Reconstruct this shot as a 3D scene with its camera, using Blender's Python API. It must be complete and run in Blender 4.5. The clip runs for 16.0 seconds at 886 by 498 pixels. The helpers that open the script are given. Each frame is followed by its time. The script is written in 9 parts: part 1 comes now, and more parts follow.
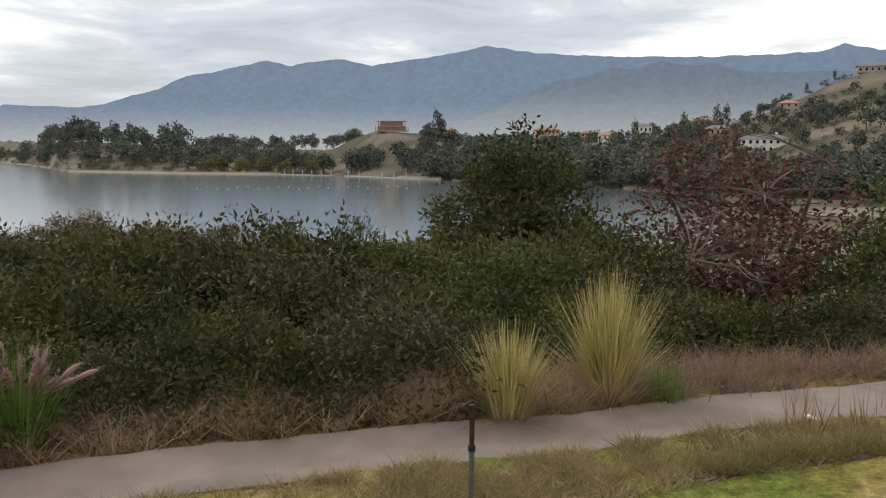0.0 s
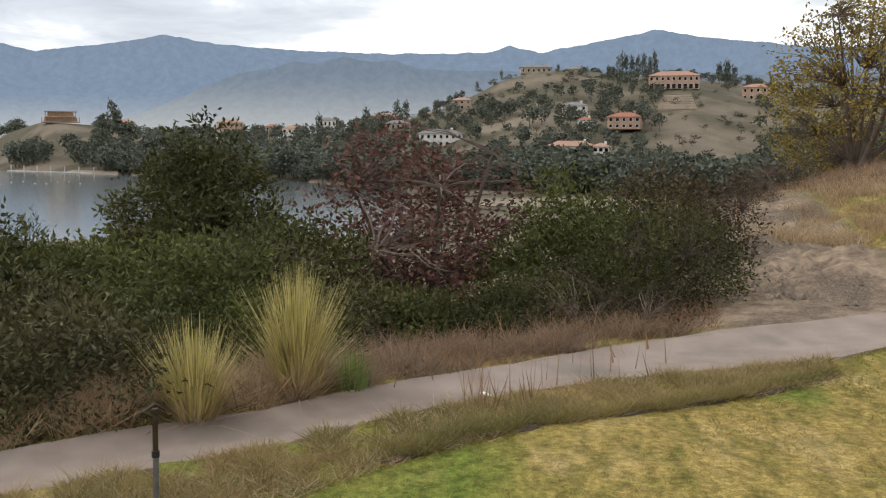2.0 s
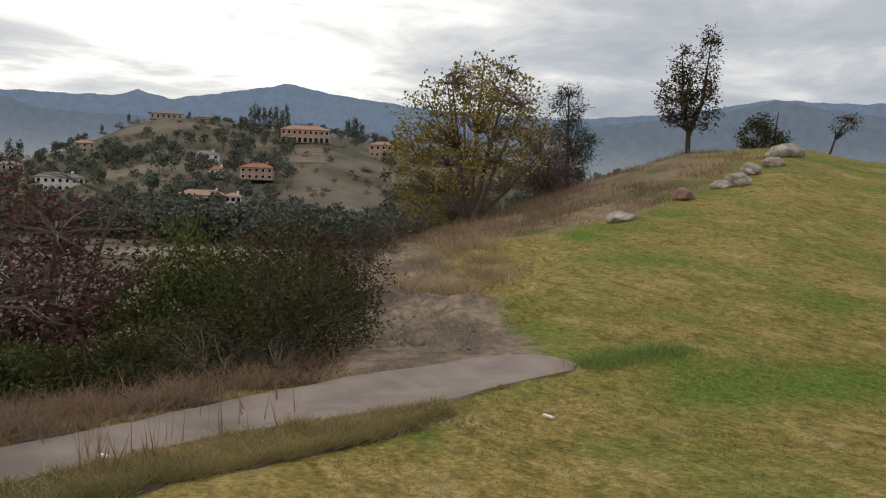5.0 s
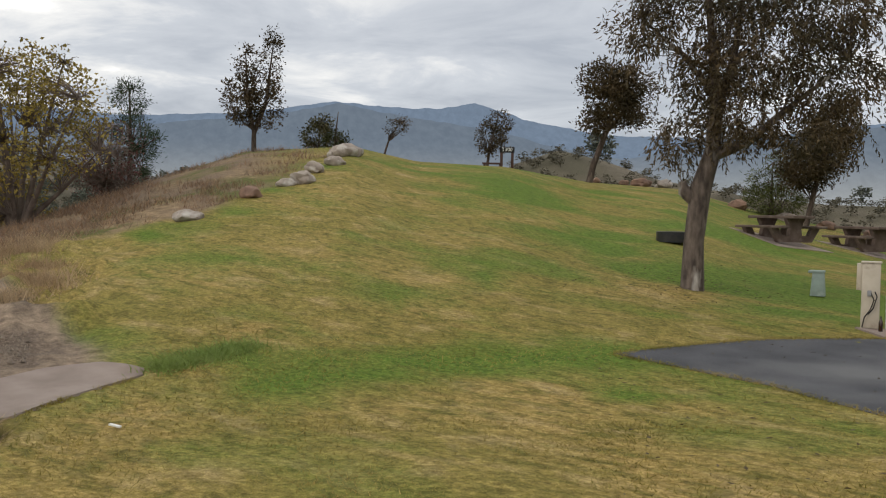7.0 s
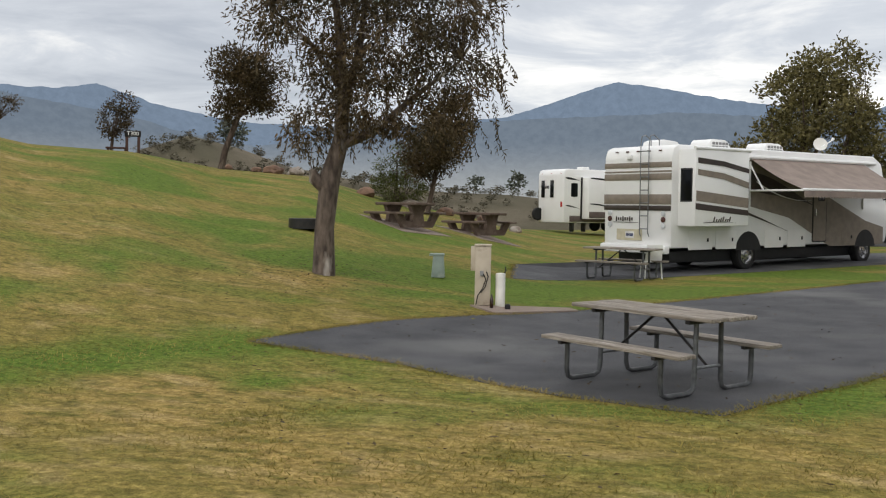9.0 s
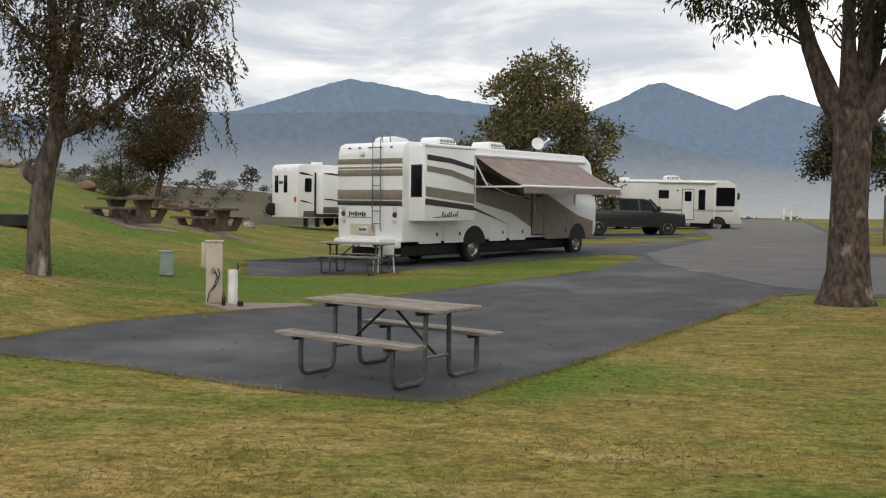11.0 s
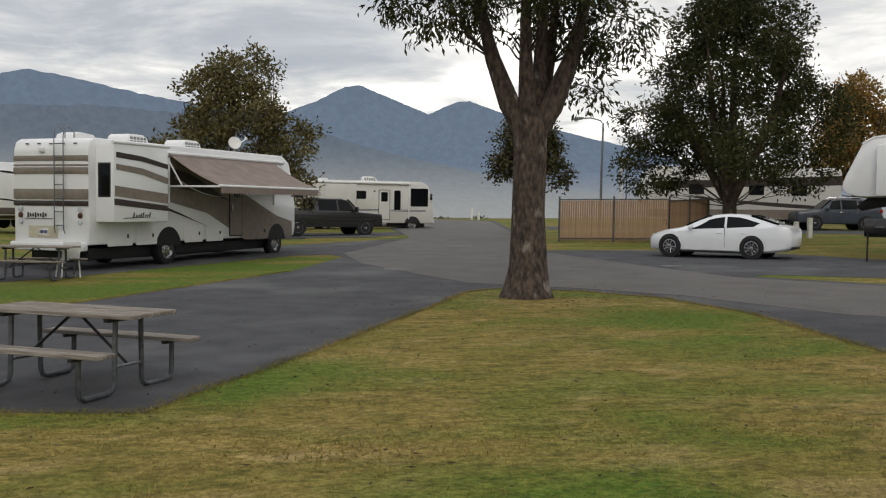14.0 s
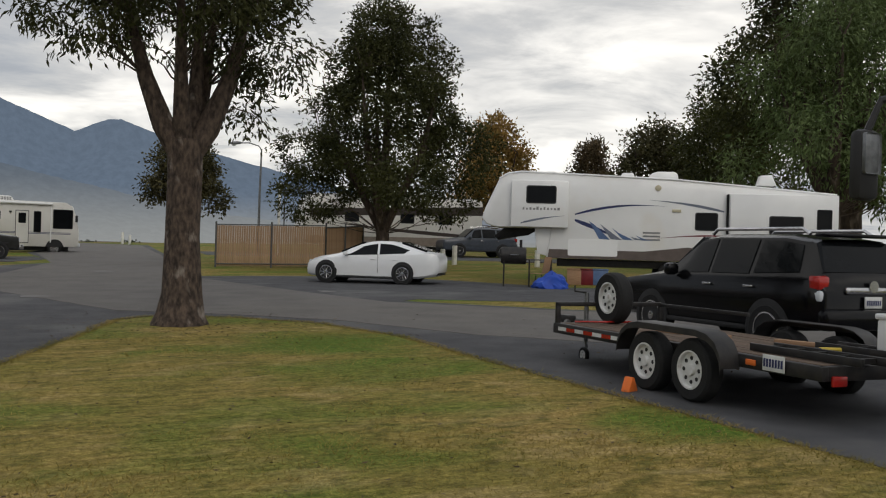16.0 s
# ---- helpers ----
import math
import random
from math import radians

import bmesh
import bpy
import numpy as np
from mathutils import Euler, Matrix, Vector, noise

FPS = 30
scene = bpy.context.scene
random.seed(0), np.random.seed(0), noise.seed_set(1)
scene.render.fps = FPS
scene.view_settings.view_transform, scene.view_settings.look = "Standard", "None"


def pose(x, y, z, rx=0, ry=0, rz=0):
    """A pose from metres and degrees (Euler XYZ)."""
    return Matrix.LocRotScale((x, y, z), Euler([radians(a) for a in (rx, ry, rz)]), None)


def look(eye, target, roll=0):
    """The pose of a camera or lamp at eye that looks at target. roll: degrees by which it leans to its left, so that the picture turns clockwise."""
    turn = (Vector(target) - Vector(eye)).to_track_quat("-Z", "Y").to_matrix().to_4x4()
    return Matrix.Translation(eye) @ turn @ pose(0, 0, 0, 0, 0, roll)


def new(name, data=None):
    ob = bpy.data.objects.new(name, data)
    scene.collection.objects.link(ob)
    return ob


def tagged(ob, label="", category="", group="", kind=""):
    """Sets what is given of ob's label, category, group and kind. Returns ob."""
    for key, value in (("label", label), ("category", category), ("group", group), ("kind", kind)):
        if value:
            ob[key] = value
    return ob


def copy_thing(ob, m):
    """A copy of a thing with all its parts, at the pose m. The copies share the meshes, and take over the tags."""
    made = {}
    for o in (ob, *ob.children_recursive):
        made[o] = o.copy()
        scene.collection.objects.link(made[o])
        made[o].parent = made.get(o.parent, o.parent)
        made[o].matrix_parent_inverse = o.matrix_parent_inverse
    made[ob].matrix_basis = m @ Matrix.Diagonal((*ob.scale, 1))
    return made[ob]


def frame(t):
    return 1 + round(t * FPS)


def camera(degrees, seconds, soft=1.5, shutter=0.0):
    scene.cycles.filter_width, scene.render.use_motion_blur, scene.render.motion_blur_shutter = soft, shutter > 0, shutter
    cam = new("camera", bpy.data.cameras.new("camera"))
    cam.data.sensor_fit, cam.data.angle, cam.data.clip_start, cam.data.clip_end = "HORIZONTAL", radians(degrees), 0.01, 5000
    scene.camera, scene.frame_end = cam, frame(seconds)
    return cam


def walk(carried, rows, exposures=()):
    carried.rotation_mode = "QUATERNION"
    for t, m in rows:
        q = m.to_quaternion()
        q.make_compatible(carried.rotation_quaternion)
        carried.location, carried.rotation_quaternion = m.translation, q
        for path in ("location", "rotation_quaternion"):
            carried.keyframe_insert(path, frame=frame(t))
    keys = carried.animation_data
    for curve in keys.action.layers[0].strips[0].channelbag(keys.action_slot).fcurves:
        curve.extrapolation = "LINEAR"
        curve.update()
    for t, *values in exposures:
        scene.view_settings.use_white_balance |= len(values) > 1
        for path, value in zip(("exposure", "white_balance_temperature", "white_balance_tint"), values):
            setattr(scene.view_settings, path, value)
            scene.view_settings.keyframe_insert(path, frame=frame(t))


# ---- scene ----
EYE = 1.85
cam = camera(49.41, 16.0, 1.15)
walk(cam, [
    (0.0, pose(-0.074, -0.031, EYE, 84.31, 0.01, 112.68)),
    (0.5, pose(-0.076, -0.024, EYE, 84.30, -0.32, 107.84)),
    (1.0, pose(-0.078, -0.018, EYE, 83.42, -0.30, 103.00)),
    (1.5, pose(-0.079, -0.012, EYE, 83.63, -0.50, 98.35)),
    (2.0, pose(-0.080, -0.006, EYE, 83.97, -0.23, 94.21)),
    (2.5, pose(-0.080, -0.000, EYE, 83.69, -0.50, 90.27)),
    (3.0, pose(-0.080, 0.004, EYE, 84.73, -1.24, 87.59)),
    (3.2, pose(-0.080, 0.005, EYE, 84.91, -1.45, 86.37)),
    (5.3, pose(-0.075, 0.029, EYE, 87.63, -1.62, 68.73)),
    (5.5, pose(-0.073, 0.033, EYE, 87.72, -1.36, 65.72)),
    (6.0, pose(-0.068, 0.042, EYE, 87.88, -1.25, 58.47)),
    (6.5, pose(-0.063, 0.049, EYE, 87.53, -1.10, 52.51)),
    (7.0, pose(-0.059, 0.054, EYE, 87.95, -1.18, 47.46)),
    (7.5, pose(-0.054, 0.059, EYE, 88.05, -1.30, 42.10)),
    (8.0, pose(-0.047, 0.065, EYE, 87.52, -1.19, 35.91)),
    (8.5, pose(-0.040, 0.069, EYE, 87.46, -0.71, 30.19)),
    (9.0, pose(-0.035, 0.072, EYE, 87.60, -1.02, 25.93)),
    (9.5, pose(-0.028, 0.075, EYE, 87.67, -0.54, 20.70)),
    (10.0, pose(-0.022, 0.077, EYE, 87.78, -0.72, 15.78)),
    (10.2, pose(-0.020, 0.077, EYE, 87.69, -0.94, 14.61)),
    (12.3, pose(-0.002, 0.080, EYE, 87.15, -1.10, 1.59)),
    (12.5, pose(-0.000, 0.080, EYE, 86.77, -1.40, 0.08)),
    (13.0, pose(0.004, 0.080, EYE, 86.88, -1.26, -2.58)),
    (13.5, pose(0.007, 0.080, EYE, 87.76, -0.91, -4.71)),
    (14.0, pose(0.010, 0.079, EYE, 87.91, -0.90, -7.48)),
    (14.5, pose(0.017, 0.078, EYE, 87.95, -0.76, -12.39)),
    (15.0, pose(0.024, 0.076, EYE, 87.86, -0.67, -17.72)),
    (15.5, pose(0.031, 0.074, EYE, 89.34, -1.09, -22.85)),
    (16.0, pose(0.037, 0.071, EYE, 89.88, -1.60, -27.60)),
], exposures=((0, 0.35), (1.5, 0.58), (3.0, 0.6), (5.3, -0.1), (6.2, -0.12), (7.2, 0.22), (10, 0.28), (12.5, 0.03), (14.5, -0.2), (16, -0.38)))

# ---- light ----
world = bpy.data.worlds.new("overcast_sky")
scene.world = world
world.use_nodes = True
SUN_AZ, SUN_EL = -168.0, 36.0


def build_world():
    nt = world.node_tree
    nt.nodes.clear()
    n = nt.nodes.new
    out, bg = n("ShaderNodeOutputWorld"), n("ShaderNodeBackground")
    sky = n("ShaderNodeTexSky")
    sky.sky_type, sky.sun_disc = "NISHITA", False
    sky.sun_elevation, sky.sun_rotation = radians(SUN_EL), radians(SUN_AZ)
    co, mp, noi, noi2 = n("ShaderNodeTexCoord"), n("ShaderNodeVectorMath"), n("ShaderNodeTexNoise"), n("ShaderNodeTexNoise")
    sep = n("ShaderNodeSeparateXYZ")
    nt.links.new(co.outputs["Generated"], sep.inputs[0])
    # cloud deck: project the direction on a plane overhead
    mx = n("ShaderNodeMath"); mx.operation = "MAXIMUM"; mx.inputs[1].default_value = 0.0
    ad = n("ShaderNodeMath"); ad.operation = "ADD"; ad.inputs[1].default_value = 0.09
    nt.links.new(sep.outputs[2], mx.inputs[0]); nt.links.new(mx.outputs[0], ad.inputs[0])
    comb = n("ShaderNodeCombineXYZ")
    for i in range(3):
        nt.links.new(ad.outputs[0], comb.inputs[i])
    mp.operation = "DIVIDE"
    nt.links.new(co.outputs["Generated"], mp.inputs[0]); nt.links.new(comb.outputs[0], mp.inputs[1])
    sh = n("ShaderNodeVectorMath"); sh.operation = "ADD"; sh.inputs[1].default_value = (3.7, 1.3, 0.0)
    nt.links.new(mp.outputs[0], sh.inputs[0])
    for tex, sc, det, rough in ((noi, 1.25, 9, 0.6), (noi2, 0.33, 3, 0.5)):
        tex.inputs["Scale"].default_value, tex.inputs["Detail"].default_value, tex.inputs["Roughness"].default_value = sc, det, rough
        tex.inputs["Distortion"].default_value = 0.4
        nt.links.new(sh.outputs[0], tex.inputs["Vector"])
    m1 = n("ShaderNodeMath"); m1.operation = "MULTIPLY_ADD"; m1.inputs[1].default_value = 0.55
    m2 = n("ShaderNodeMath"); m2.operation = "MULTIPLY"; m2.inputs[1].default_value = 0.45
    nt.links.new(noi2.outputs["Fac"], m2.inputs[0]); nt.links.new(noi.outputs["Fac"], m1.inputs[0]); nt.links.new(m2.outputs[0], m1.inputs[2])
    ramp = n("ShaderNodeValToRGB")
    el = ramp.color_ramp.elements
    el[0].position, el[0].color = 0.34, (0.53, 0.565, 0.63, 1)
    el[1].position, el[1].color = 0.66, (1.95, 1.88, 1.76, 1)
    e = el.new(0.47); e.color = (0.74, 0.77, 0.82, 1)
    e = el.new(0.55); e.color = (1.08, 1.07, 1.05, 1)
    # the deck thins towards two bright quarters of the sky and thickens between them
    fac = m1.outputs[0]
    for az, elev, spread, gain in ((-86, 17, 0.90, 0.11), (30, 14, 0.86, 0.11), (-6, 13, 0.93, 0.05), (-50, 12, 0.88, -0.085), (-128, 9, 0.86, -0.08)):
        d = n("ShaderNodeVectorMath"); d.operation = "DOT_PRODUCT"
        d.inputs[1].default_value = (math.sin(radians(az)) * math.cos(radians(elev)), math.cos(radians(az)) * math.cos(radians(elev)), math.sin(radians(elev)))
        nt.links.new(co.outputs["Generated"], d.inputs[0])
        g = n("ShaderNodeMapRange"); g.interpolation_type = "SMOOTHSTEP"
        g.inputs[1].default_value, g.inputs[2].default_value, g.inputs[3].default_value, g.inputs[4].default_value = spread, 1.0, 0.0, gain
        nt.links.new(d.outputs["Value"], g.inputs[0])
        s = n("ShaderNodeMath"); s.operation = "ADD"
        nt.links.new(fac, s.inputs[0]); nt.links.new(g.outputs[0], s.inputs[1])
        fac = s.outputs[0]
    nt.links.new(fac, ramp.inputs[0])
    mul = n("ShaderNodeVectorMath"); mul.operation = "SCALE"; mul.inputs["Scale"].default_value = 0.10
    nt.links.new(sky.outputs[0], mul.inputs[0])
    mix = n("ShaderNodeMix"); mix.data_type = "RGBA"; mix.inputs[0].default_value = 0.90
    nt.links.new(mul.outputs[0], mix.inputs[6]); nt.links.new(ramp.outputs[0], mix.inputs[7])
    # an overcast sky is brighter overhead
    zz = n("ShaderNodeMapRange"); zz.inputs[1].default_value, zz.inputs[2].default_value, zz.inputs[3].default_value, zz.inputs[4].default_value = 0.30, 1.0, 1.0, 1.55
    nt.links.new(sep.outputs[2], zz.inputs[0])
    up = n("ShaderNodeVectorMath"); up.operation = "SCALE"
    nt.links.new(mix.outputs[2], up.inputs[0]); nt.links.new(zz.outputs[0], up.inputs["Scale"])
    nt.links.new(up.outputs[0], bg.inputs[0])
    bg.inputs[1].default_value = 0.80
    nt.links.new(bg.outputs[0], out.inputs[0])


build_world()
sun = new("sun", bpy.data.lights.new("sun", "SUN"))
sun.data.energy, sun.data.angle, sun.data.color = 0.75, radians(30), (1, 0.94, 0.84)
_a, _e = radians(SUN_AZ), radians(SUN_EL)
sun.matrix_world = look((math.sin(_a) * math.cos(_e) * 50, math.cos(_a) * math.cos(_e) * 50, math.sin(_e) * 50), (0, 0, 0))

# ---- materials ----
def mat(name, color, rough=0.8, metal=0.0, color2=None, scale=5.0, detail=6, bump=0.0, bump_scale=60.0, spot=None, spot_scale=1.5, spot_at=0.6,
        rand=0.0, spec=0.3, alpha=1.0, transmission=0.0, coords="Object", island=0.0, coat=0.0, stretch=(1, 1, 1)):
    """A surface: two colours mixed by noise, wide patches of a third, fine relief, and a change of value from piece to piece."""
    m = bpy.data.materials.new(name)
    m.use_nodes = True
    nt = m.node_tree
    b = nt.nodes["Principled BSDF"]
    b.inputs["Roughness"].default_value, b.inputs["Metallic"].default_value = rough, metal
    b.inputs["Specular IOR Level"].default_value = spec
    b.inputs["Transmission Weight"].default_value = transmission
    b.inputs["Coat Weight"].default_value = coat
    n, l = nt.nodes.new, nt.links.new
    co = n("ShaderNodeTexCoord")
    mp = n("ShaderNodeMapping")
    mp.inputs["Scale"].default_value = stretch
    l(co.outputs[coords], mp.inputs[0])
    out = None
    c2 = color2 or tuple(c * 0.78 for c in color)
    noi = n("ShaderNodeTexNoise")
    noi.inputs["Scale"].default_value, noi.inputs["Detail"].default_value = scale, detail
    l(mp.outputs[0], noi.inputs["Vector"])
    rp = n("ShaderNodeMapRange")
    rp.inputs[1].default_value, rp.inputs[2].default_value = 0.34, 0.66
    l(noi.outputs["Fac"], rp.inputs[0])
    mx = n("ShaderNodeMix"); mx.data_type = "RGBA"
    mx.inputs[6].default_value, mx.inputs[7].default_value = (*color, 1), (*c2, 1)
    l(rp.outputs[0], mx.inputs[0])
    out = mx.outputs[2]
    if spot:
        n2 = n("ShaderNodeTexNoise"); n2.inputs["Scale"].default_value, n2.inputs["Detail"].default_value = spot_scale, 4
        l(mp.outputs[0], n2.inputs["Vector"])
        r2 = n("ShaderNodeMapRange"); r2.inputs[1].default_value, r2.inputs[2].default_value = spot_at - 0.06, spot_at + 0.08
        l(n2.outputs["Fac"], r2.inputs[0])
        m2 = n("ShaderNodeMix"); m2.data_type = "RGBA"; m2.inputs[7].default_value = (*spot, 1)
        l(r2.outputs[0], m2.inputs[0]); l(out, m2.inputs[6])
        out = m2.outputs[2]
    for amount, node, sock in ((rand, "ShaderNodeObjectInfo", "Random"), (island, "ShaderNodeNewGeometry", "Random Per Island")):
        if amount:
            oi = n(node)
            r3 = n("ShaderNodeMapRange"); r3.inputs[3].default_value, r3.inputs[4].default_value = 1 - amount, 1 + amount
            l(oi.outputs[sock], r3.inputs[0])
            hs = n("ShaderNodeHueSaturation")
            l(r3.outputs[0], hs.inputs["Value"]); l(out, hs.inputs["Color"])
            out = hs.outputs[0]
    l(out, b.inputs["Base Color"])
    if bump:
        n3 = n("ShaderNodeTexNoise"); n3.inputs["Scale"].default_value, n3.inputs["Detail"].default_value = bump_scale, 5
        l(mp.outputs[0], n3.inputs["Vector"])
        bp = n("ShaderNodeBump"); bp.inputs["Strength"].default_value = bump; bp.inputs["Distance"].default_value = 0.02
        l(n3.outputs["Fac"], bp.inputs["Height"]); l(bp.outputs[0], b.inputs["Normal"])
    return m


def leaf_mat(name, color, color2, island=0.35, trans=0.25):
    m = mat(name, color, 0.62, color2=color2, scale=0.8, island=island, spec=0.2)
    b = m.node_tree.nodes["Principled BSDF"]
    b.inputs["Subsurface Weight"].default_value = 0.0
    nt = m.node_tree
    t = nt.nodes.new("ShaderNodeBsdfTranslucent")
    src = b.inputs["Base Color"].links[0].from_socket
    nt.links.new(src, t.inputs[0])
    mix = nt.nodes.new("ShaderNodeMixShader"); mix.inputs[0].default_value = trans
    nt.links.new(b.outputs[0], mix.inputs[1]); nt.links.new(t.outputs[0], mix.inputs[2])
    nt.links.new(mix.outputs[0], nt.nodes["Material Output"].inputs[0])
    return m

# ---- land ----
def ip(x, pairs):
    return np.interp(x, [p[0] for p in pairs], [p[1] for p in pairs])


CREST_EL = ((-180, -12), (-138, -17), (-122, -15.5), (-105, -14.6), (-90, -12.4), (-84, -10), (-80, -6), (-78, -3.6), (-76, -2.6), (-72, -1.3), (-68, 0.1), (-64, 1.7), (-59, 3.4),
            (-53, 3.9), (-49, 3.1), (-44, 2.9), (-39, 2.1), (-34, 1.8), (-28, 0.2), (-22, -0.9), (-16, -0.6), (0, 0.2), (60, 0.4), (90, 0), (180, -1))
CREST_R = ((-180, 9), (-138, 7.2), (-122, 7.6), (-105, 8.3), (-90, 9.6), (-84, 12), (-80, 18), (-76, 24), (-72, 31), (-64, 40), (-59, 45), (-44, 43), (-34, 47), (-22, 48), (-16, 70), (0, 95), (60, 95), (100, 60), (180, 12))
FALL = ((-180, 0.3), (-120, 0.32), (-95, 0.34), (-80, 0.55), (-60, 0.35), (-40, 0.25), (-16, 0.12), (60, 0.08), (180, 0.3))
HILL_EL = ((-180, 0.2), (-145, 0.8), (-132, 0.6), (-124, 0.2), (-119, 0.3), (-116.5, 1.35), (-114, 1.2), (-111, 0.4), (-104, 0.5), (-97, 1.3), (-94, 2.4), (-91, 3.8), (-88.7, 4.25), (-84, 4.0),
           (-80, 3.9), (-76, 3.3), (-71, 2.6), (-66, 1.6), (-60, 1.7), (-52, 1.9), (-43, 1.0), (-20, -0.3), (0, -0.6), (60, -0.4), (180, 0.2))
HILL_R0 = ((-180, 1500), (-138, 1500), (-134, 700), (-128, 610), (-120, 560), (-114, 470), (-108, 420), (-100, 330), (-90, 260), (-80, 240), (-60, 300), (-20, 400), (180, 400))
HILL_R1 = ((-180, 2200), (-138, 2000), (-134, 850), (-120, 800), (-116, 640), (-108, 700), (-95, 640), (-80, 600), (-60, 700), (-20, 900), (180, 900))
HILLOCK_EL = ((-180, -5), (-50, -5), (-46, 0.4), (-43.5, 3.0), (-40.7, 3.9), (-38, 3.3), (-35, 2.3), (-30, 1.4), (-26, 1.0), (-22, 0.9), (-18, 0.5), (-14, -0.6), (-9, -5), (180, -5))
LAKE_Z = -11.0


def plane_z(x, y):
    return 0.021 * x + 0.0125 * np.minimum(y, 90)


def land_z(x, y):
    """Height of the ground at a place."""
    x, y = np.asarray(x, float), np.asarray(y, float)
    a, r = np.degrees(np.arctan2(x, y)), np.hypot(x, y)
    rc = ip(a, CREST_R)
    zc = EYE + rc * np.tan(np.radians(ip(a, CREST_EL)))
    flat = plane_z(x, y)
    knoll = np.clip((-14 - a) / 10, 0, 1) * np.clip((a + 84) / 8, 0, 1)
    r0 = 10.0
    s = np.clip((r - r0) / np.maximum(rc - r0, 0.5), 0, 1)
    s = 0.45 * s + 0.55 * s * s * (3 - 2 * s)
    flat0 = plane_z(x * np.minimum(1, r0 / np.maximum(r, 0.01)), y * np.minimum(1, r0 / np.maximum(r, 0.01)))
    z = flat * (1 - knoll) + (np.where(r < r0, flat, flat0 * (1 - s) + zc * s)) * knoll
    out = r > rc
    zc2 = np.where(knoll > 0, zc * knoll + plane_z(x * rc / np.maximum(r, .01), y * rc / np.maximum(r, .01)) * (1 - knoll), plane_z(x * rc / np.maximum(r, .01), y * rc / np.maximum(r, .01)))
    over = np.maximum(r - rc, 0)
    fall = ip(a, FALL)
    k = 2.5
    z = np.where(out, zc2 - fall * (over - k * (1 - np.exp(-over / k))), z)
    h0, h1 = ip(a, HILL_R0), ip(a, HILL_R1)
    floor = np.where(r < h0 - 8, -15.0, np.minimum(-15 + (r - h0 + 8) * 0.5, -10.2))
    # a long bushy bench below the edge runs down to the near shore
    bench = np.where(r < 150, -6.0 - np.clip(r - 30, 0, 200) * 0.044, -15.0)
    bench = np.where(r > 140, np.minimum(bench, -11.3 - (r - 140) * 0.2), bench)
    floor = np.maximum(floor, bench * np.clip((-92 - a) / 4, 0, 1) - 15 * (1 - np.clip((-92 - a) / 4, 0, 1)))
    dry = np.clip((a + 99) / 3, 0, 1)
    floor = floor * (1 - dry) + -10.5 * dry
    z = np.maximum(z, floor)
    hz = EYE + h1 * np.tan(np.radians(ip(a, HILL_EL)))
    q = np.clip((r - h0) / (h1 - h0), 0, 1)
    q = q * q * (3 - 2 * q)
    hill = -10.3 + (hz + 10.3) * q
    hill = np.where(r > h1, hz - (r - h1) * 0.02, hill)
    z = np.where(r > h0, np.maximum(z, hill), z)
    # brown hillock behind the crest
    hk = EYE + 175 * np.tan(np.radians(ip(a, HILLOCK_EL)))
    bump = np.exp(-((r - 175) / 55.0) ** 2)
    z = np.where(r > 70, np.maximum(z, -13 + (hk + 13) * bump), z)
    return z


def ground_z(x, y):
    return float(land_z(x, y))


def place(az, r, up=0.0):
    """A point on the ground at an azimuth (degrees, clockwise from +Y) and a range."""
    x, y = r * math.sin(radians(az)), r * math.cos(radians(az))
    return Vector((x, y, ground_z(x, y) + up))


def mesh_ob(name, verts, faces, material=None, parent=None, smooth=False):
    me = bpy.data.meshes.new(name)
    me.from_pydata([tuple(v) for v in verts], [], [tuple(int(i) for i in f) for f in faces])
    if material:
        me.materials.append(material)
    if smooth:
        me.shade_smooth()
    ob = new(name, me)
    if parent:
        ob.parent = parent
    return ob


def grid_faces(nu, nv, wrap=False):
    f = []
    for i in range(nu if wrap else nu - 1):
        for j in range(nv - 1):
            a, b = i * nv + j, ((i + 1) % nu) * nv + j
            f.append((a, a + 1, b + 1, b))
    return f


PAVED = ((-7.6, 10.0), (-5.4, 9.85), (-2.98, 8.9), (-1.43, 8.65), (-1.15, 9.4), (-0.39, 11), (2.17, 16.9), (3.0, 19.0), (3.8, 19.6), (5.2, 18.8), (6.4, 17.2), (6.95, 14.7), (6.8, 11.9), (6.75, 9),
         (6.7, 6.4), (6.5, 0), (6.4, -14), (17, -14), (17.5, 8), (30, 8), (30, 15), (17.5, 25.0), (15.5, 30.0), (12.8, 32.6), (11.2, 33.4), (8.1, 33.8), (7.6, 36), (9.3, 42), (11.5, 56), (15, 80),
         (10, 90), (4.5, 60), (4.6, 46), (-1, 39.8), (-9.7, 24.4), (-8.3, 20.6), (-0.7, 32.3), (0.5, 32.5), (0.9, 31.3), (-0.6, 25.3), (-5.3, 16.05), (-6.95, 12.7))
TRUCK_PAD = ((-7, 44.5), (3.4, 48.0), (4.6, 50), (4.4, 54), (-7, 54))
FAR_LOOP = ((14, 57), (45, 30), (48, 34), (15, 64))
STRIP = ((10.2, 21.6), (12.7, 18.3), (17.5, 14.6), (18.0, 15.6), (14.2, 19.9), (10.8, 22.0))


def inside(x, y, poly):
    x, y = np.asarray(x, float), np.asarray(y, float)
    hit = np.zeros(x.shape, bool)
    for (x0, y0), (x1, y1) in zip(poly, poly[1:] + poly[:1]):
        if y0 != y1:
            hit ^= ((y0 > y) != (y1 > y)) & (x < (x1 - x0) * (y - y0) / (y1 - y0) + x0)
    return hit


